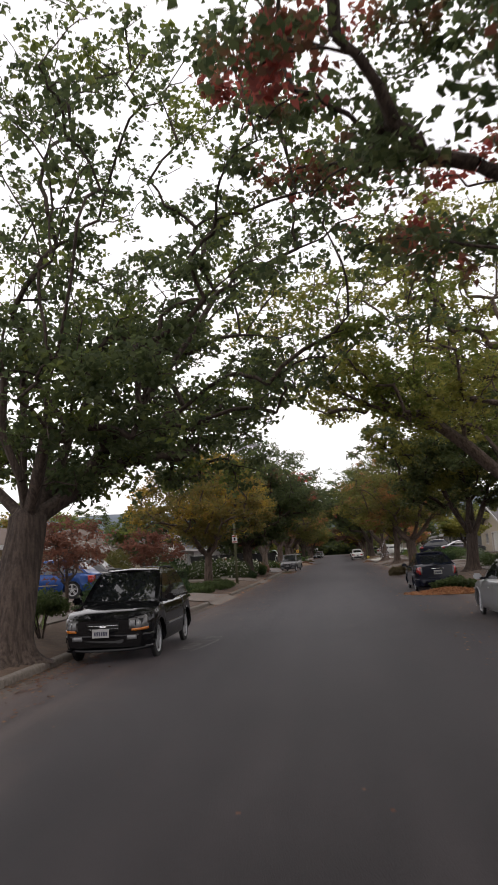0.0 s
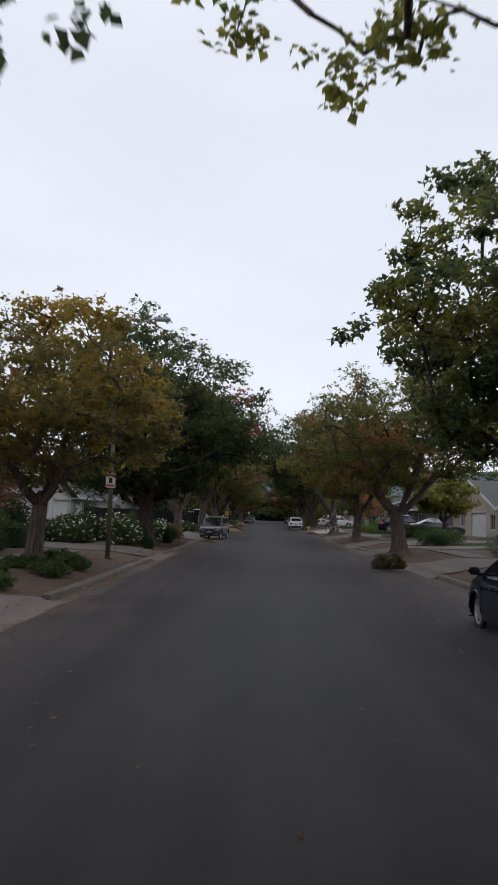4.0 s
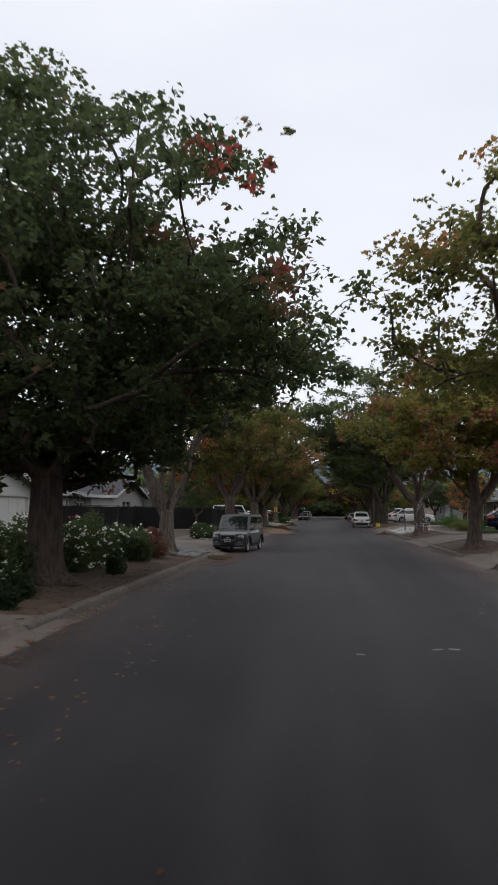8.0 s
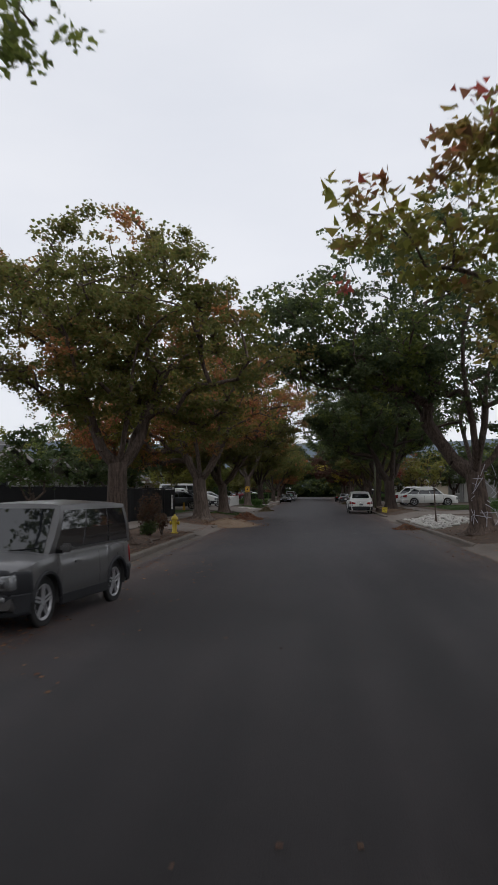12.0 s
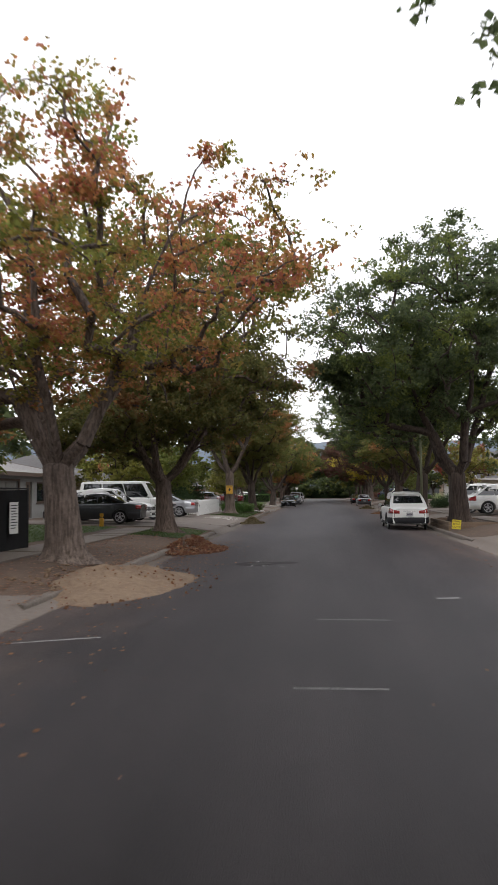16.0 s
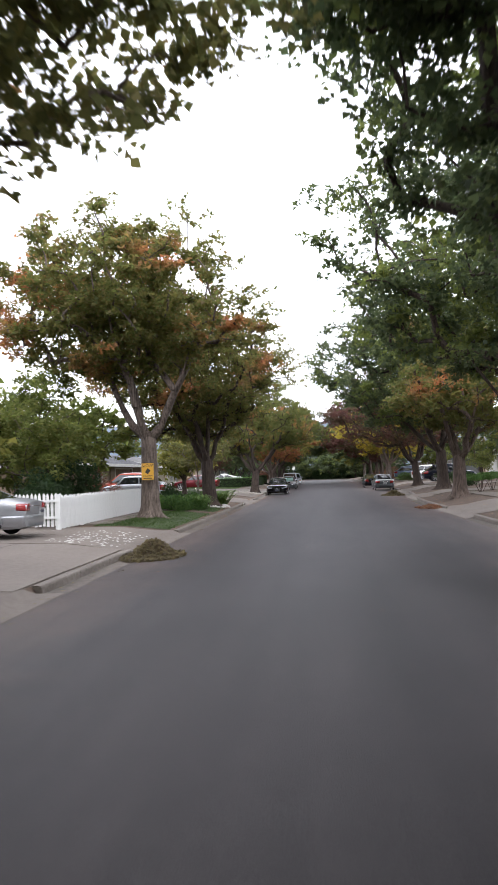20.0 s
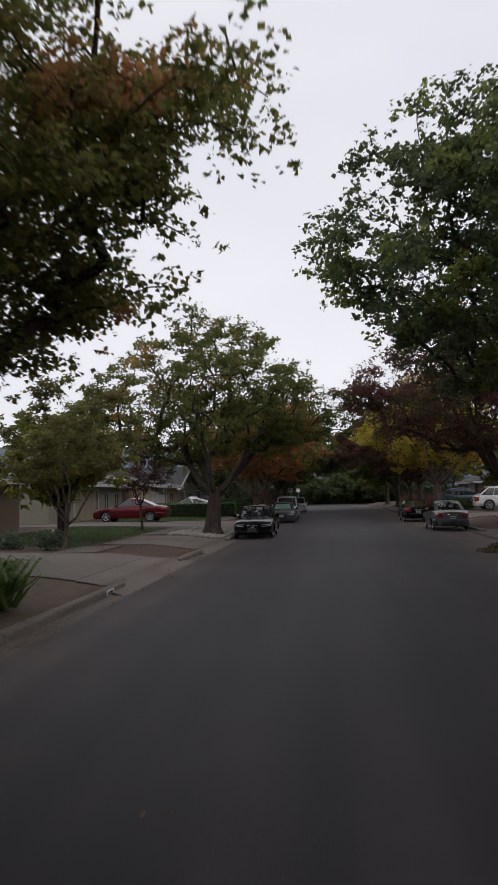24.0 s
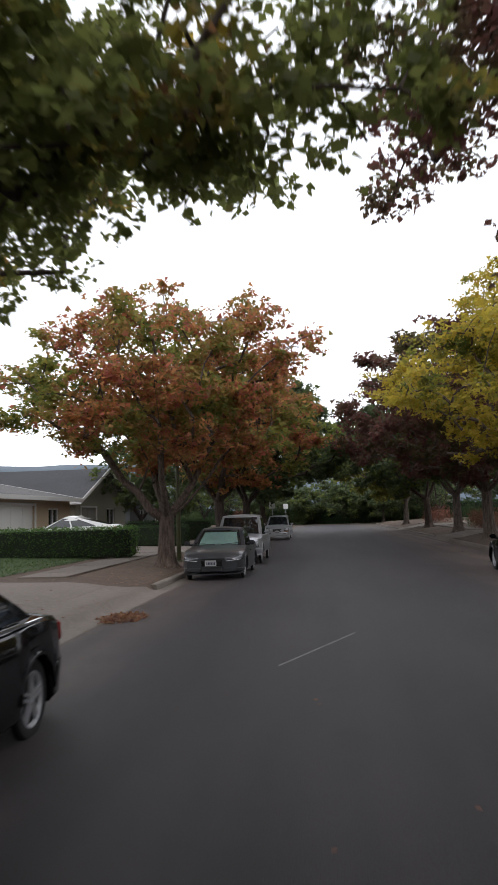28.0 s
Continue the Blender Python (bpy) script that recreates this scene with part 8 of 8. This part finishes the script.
def litter(x0, x1, y0, y1, count, foliage, seed, label, leaf=0.075):
    rng = np.random.default_rng(seed)
    x, y = rng.uniform(x0, x1, count), y0 + (y1 - y0) * rng.uniform(0, 1, count)
    bunch = np.array([noise.noise(Vector((a * 0.5, b * 0.25, seed))) for a, b in zip(x, y)])
    keep = rng.uniform(-0.5, 0.6, count) < bunch
    x, y = x[keep], y[keep]
    z = np.array([(0.062 - 0.0019 * (a - 0.25) ** 2 if kl(b) + 0.44 < a < kr(b) - 0.44 else 0.02 if kl(b) < a < kr(b) else ground_z(a, b) + 0.025) for a, b in zip(x, y)])
    v, q = leaf_cards(np.stack([x, y, z], 1), rng, leaf, droop=0.0, spread=0.1, fold=0.3)
    v = v.reshape(-1, 4, 3)
    v[:, :, 2] = z[:, None] + (v[:, :, 2] - v[:, :1, 2]) * 0.25 + 0.006
    return tagged(mesh_object("leaf_litter", v.reshape(-1, 3), q, foliage), label, "leaf litter", kind="stuff")


litter(-5.0, -3.7, 0, 120, 5200, L_FALLEN, 1, "orange-brown fallen leaves in the west gutter")
litter(-5.0, -3.9, 120, 250, 3200, L_FALLEN_GREEN, 2, "brown fallen leaves in the west gutter")
litter(4.1, 5.5, 0, 120, 4600, L_FALLEN, 3, "orange-brown fallen leaves in the east gutter")
litter(4.6, 6.8, 120, 250, 3600, L_FALLEN, 4, "brown fallen leaves in the east gutter")
litter(-7.3, -4.6, 30, 130, 5200, L_FALLEN, 5, "fallen leaves on the west verge")
litter(5.5, 8.3, 20, 110, 5200, L_FALLEN, 6, "fallen leaves on the east verge")
litter(-7.3, -4.7, 190, 232, 1800, L_FALLEN, 7, "fallen leaves under the orange trees")
litter(-4.6, -3.2, 68, 78, 2600, L_FALLEN, 11, "drift of fallen leaves in front of a drive", 0.07)
litter(-4.62, -4.15, 28, 58, 2400, L_PILE, 12, "line of orange leaves along the west kerb", 0.07)
litter(-5.0, -4.3, 6, 18, 1800, L_FALLEN, 13, "brown leaves about the foot of the old maple", 0.07)
litter(4.2, 5.6, 56, 98, 1800, L_FALLEN, 14, "fallen leaves along the east kerb", 0.07)
litter(-7.4, -4.4, 100, 121, 4200, L_FALLEN, 16, "orange-brown leaves over the verge behind the sand", 0.07)
litter(-4.6, -2.6, 104, 121, 1500, L_FALLEN, 17, "leaves blown off the heaps onto the roadway", 0.06)
litter(-5.0, -4.0, 150, 182, 2200, L_FALLEN, 18, "red-brown leaves along the kerb by the drives", 0.065)
litter(-7.2, -4.75, 50, 71, 6000, L_MULCH, 19, "dull brown leaf mulch on the west verge", 0.085)
litter(5.6, 8.4, 62, 100, 7500, L_MULCH, 20, "dark leaf mulch round the trees of the east verge", 0.085)
litter(-7.0, -4.75, 86, 100, 3600, L_MULCH, 21, "dark mulch on the verge by the black fence", 0.08)
litter(-6.6, -4.7, 88, 99, 2200, L_FALLEN, 15, "leaf litter on the bare verge round the hydrant", 0.06)
litter(-4.0, -2.0, 20, 120, 1500, L_PILE, 9, "orange leaves strewn along the west edge of the roadway", 0.065)
litter(2.4, 4.6, 8, 60, 1500, L_PILE, 10, "orange leaves strewn along the east edge of the roadway", 0.065)
litter(-3.6, 4.2, 0, 240, 1100, L_FALLEN, 8, "scattered dry leaves on the roadway", 0.05)

# faded marks and lines on the roadway
ROAD_STROKES = [(0.0, 103.27, 1.08, 103.25, 0.026), (-0.2, 99.46, 0.67, 99.47, 0.024), (2.0, 105.5, 2.4, 105.6, 0.12), (2.0, 99.2, 2.35, 99.3, 0.12), (-3.8, 101.5, -2.7, 101.9, 0.04),
                (-0.88, 190.0, 0.1, 192.4, 0.022), (1.28, 53.05, 1.42, 53.12, 0.07), (1.50, 53.16, 1.64, 53.12, 0.08), (0.28, 52.62, 0.38, 52.60, 0.06), (0.02, 112.85, 0.09, 112.89, 0.05), (-2.6, 117.05, -2.43, 116.98, 0.04)]
# sprayed surveyor's outline beside the first parked car: an arrowhead, scrawled strokes in it and two loops above
SCRAWL = [[(-3.05, 17.0), (-2.85, 17.08), (-2.32, 17.08), (-2.37, 16.7), (-2.44, 16.2), (-2.50, 15.8), (-2.62, 15.3)], [(-2.95, 16.55), (-2.55, 16.6), (-2.95, 16.68)], [(-3.05, 16.25), (-2.6, 16.4), (-2.95, 16.1), (-2.6, 16.15)],
          [(-2.95, 15.8), (-2.66, 15.95), (-2.98, 15.6)], [(-2.82, 17.55), (-2.74, 17.5), (-2.66, 17.6), (-2.70, 17.75), (-2.6, 17.82)]]
SCRAWL.append([(-2.48 + 0.13 * math.cos(0.6283 * k), 17.72 + 0.13 * math.sin(0.6283 * k)) for k in range(11)])
for line in SCRAWL:
    for (xa, ya), (xb, yb) in zip(line, line[1:]):
        ROAD_STROKES.append((xa, ya, xb, yb, 0.017))
# ticks and dabs of paint round the patched manhole
for xa, ya, xb, yb, w in ((-1.68, 111.10, -1.61, 111.02, 0.035), (-1.62, 111.02, -1.58, 111.34, 0.032), (-1.61, 112.23, -1.55, 112.13, 0.03), (-1.55, 112.13, -1.51, 112.47, 0.028),
                          (-1.64, 111.72, -1.52, 111.80, 0.075), (-1.36, 111.08, -1.19, 111.2, 0.03), (-1.33, 111.2, -1.28, 111.05, 0.025), (-0.86, 110.91, -0.8, 110.84, 0.05), (-0.87, 111.87, -0.8, 111.84, 0.03), (-1.2, 111.6, -1.08, 111.63, 0.022)):
    ROAD_STROKES.append((xa, ya, xb, yb, w * 1.5))
for xa, ya, xb, yb, w in ROAD_STROKES:
    dx, dy = xb - xa, yb - ya
    ln = math.hypot(dx, dy)
    nx, ny = -dy / ln * w / 2, dx / ln * w / 2
    zf = lambda x: 0.0622 - 0.0019 * (x - 0.25) ** 2
    mk = mesh_object("road_mark", [(xa + nx, ya + ny, zf(xa)), (xb + nx, yb + ny, zf(xb)), (xb - nx, yb - ny, zf(xb)), (xa - nx, ya - ny, zf(xa))], [(0, 1, 2, 3)], MARK)
    tagged(mk, "thin faded white mark on the asphalt", "road marking", "faded road marks")

# a round patch of newer, darker asphalt in the roadway, laid in two pours
PATCH = mat("dark_asphalt_patch", (0.0205, 0.0180, 0.0182), rough=0.6, vary=0.5, scale=5, bump=0.4, bump_scale=60, spec=0.16)
IRON = mat("worn_iron", (0.024, 0.0215, 0.021), rough=0.55, vary=0.5, scale=9, bump=0.4, bump_scale=50, spec=0.2)
rp = random.Random(9)
zr = lambda x: 0.0595 - 0.0019 * (x - 0.25) ** 2
for px, py, rx, ry in ((-1.52, 111.68, 0.55, 0.58), (-0.80, 111.95, 0.32, 0.34)):
    rim = [(px + rx * math.cos(6.28319 * k / 28) * rp.uniform(0.92, 1.06), py + ry * math.sin(6.28319 * k / 28) * rp.uniform(0.92, 1.06)) for k in range(28)]
    cover = mesh_object("road_patch", [(px, py, zr(px))] + [(x, y, zr(x)) for x, y in rim], None, PATCH, tris=[(0, 1 + k, 1 + (k + 1) % 28) for k in range(28)])
    tagged(cover, "round patch of darker asphalt in the roadway", "road patch", "road patches")
# the iron manhole lid in the middle of the larger patch
lid = empty("manhole_cover", pose(-1.46, 111.7, zr(-1.46)), "round worn manhole cover set in patched asphalt", "manhole cover")
for nm, r0, r1, up, m_ in (("lid", 0.0, 0.30, 0.003, PATCH), ("ring", 0.31, 0.335, 0.005, IRON)):
    bm = bmesh.new()
    rings = [[bm.verts.new((r * math.cos(6.28319 * k / 40), r * math.sin(6.28319 * k / 40), h)) for k in range(40)] for r, h in ((max(r0, 0.02), up), (r1, up), (r1 + 0.004, up - 0.004))]
    for u, v in zip(rings, rings[1:]):
        for k in range(40):
            bm.faces.new((u[k], v[k], v[(k + 1) % 40], u[(k + 1) % 40]))
    bm.faces.new(rings[0])
    bmesh.ops.recalc_face_normals(bm, faces=bm.faces[:])
    part(nm, bm, m_, lid)
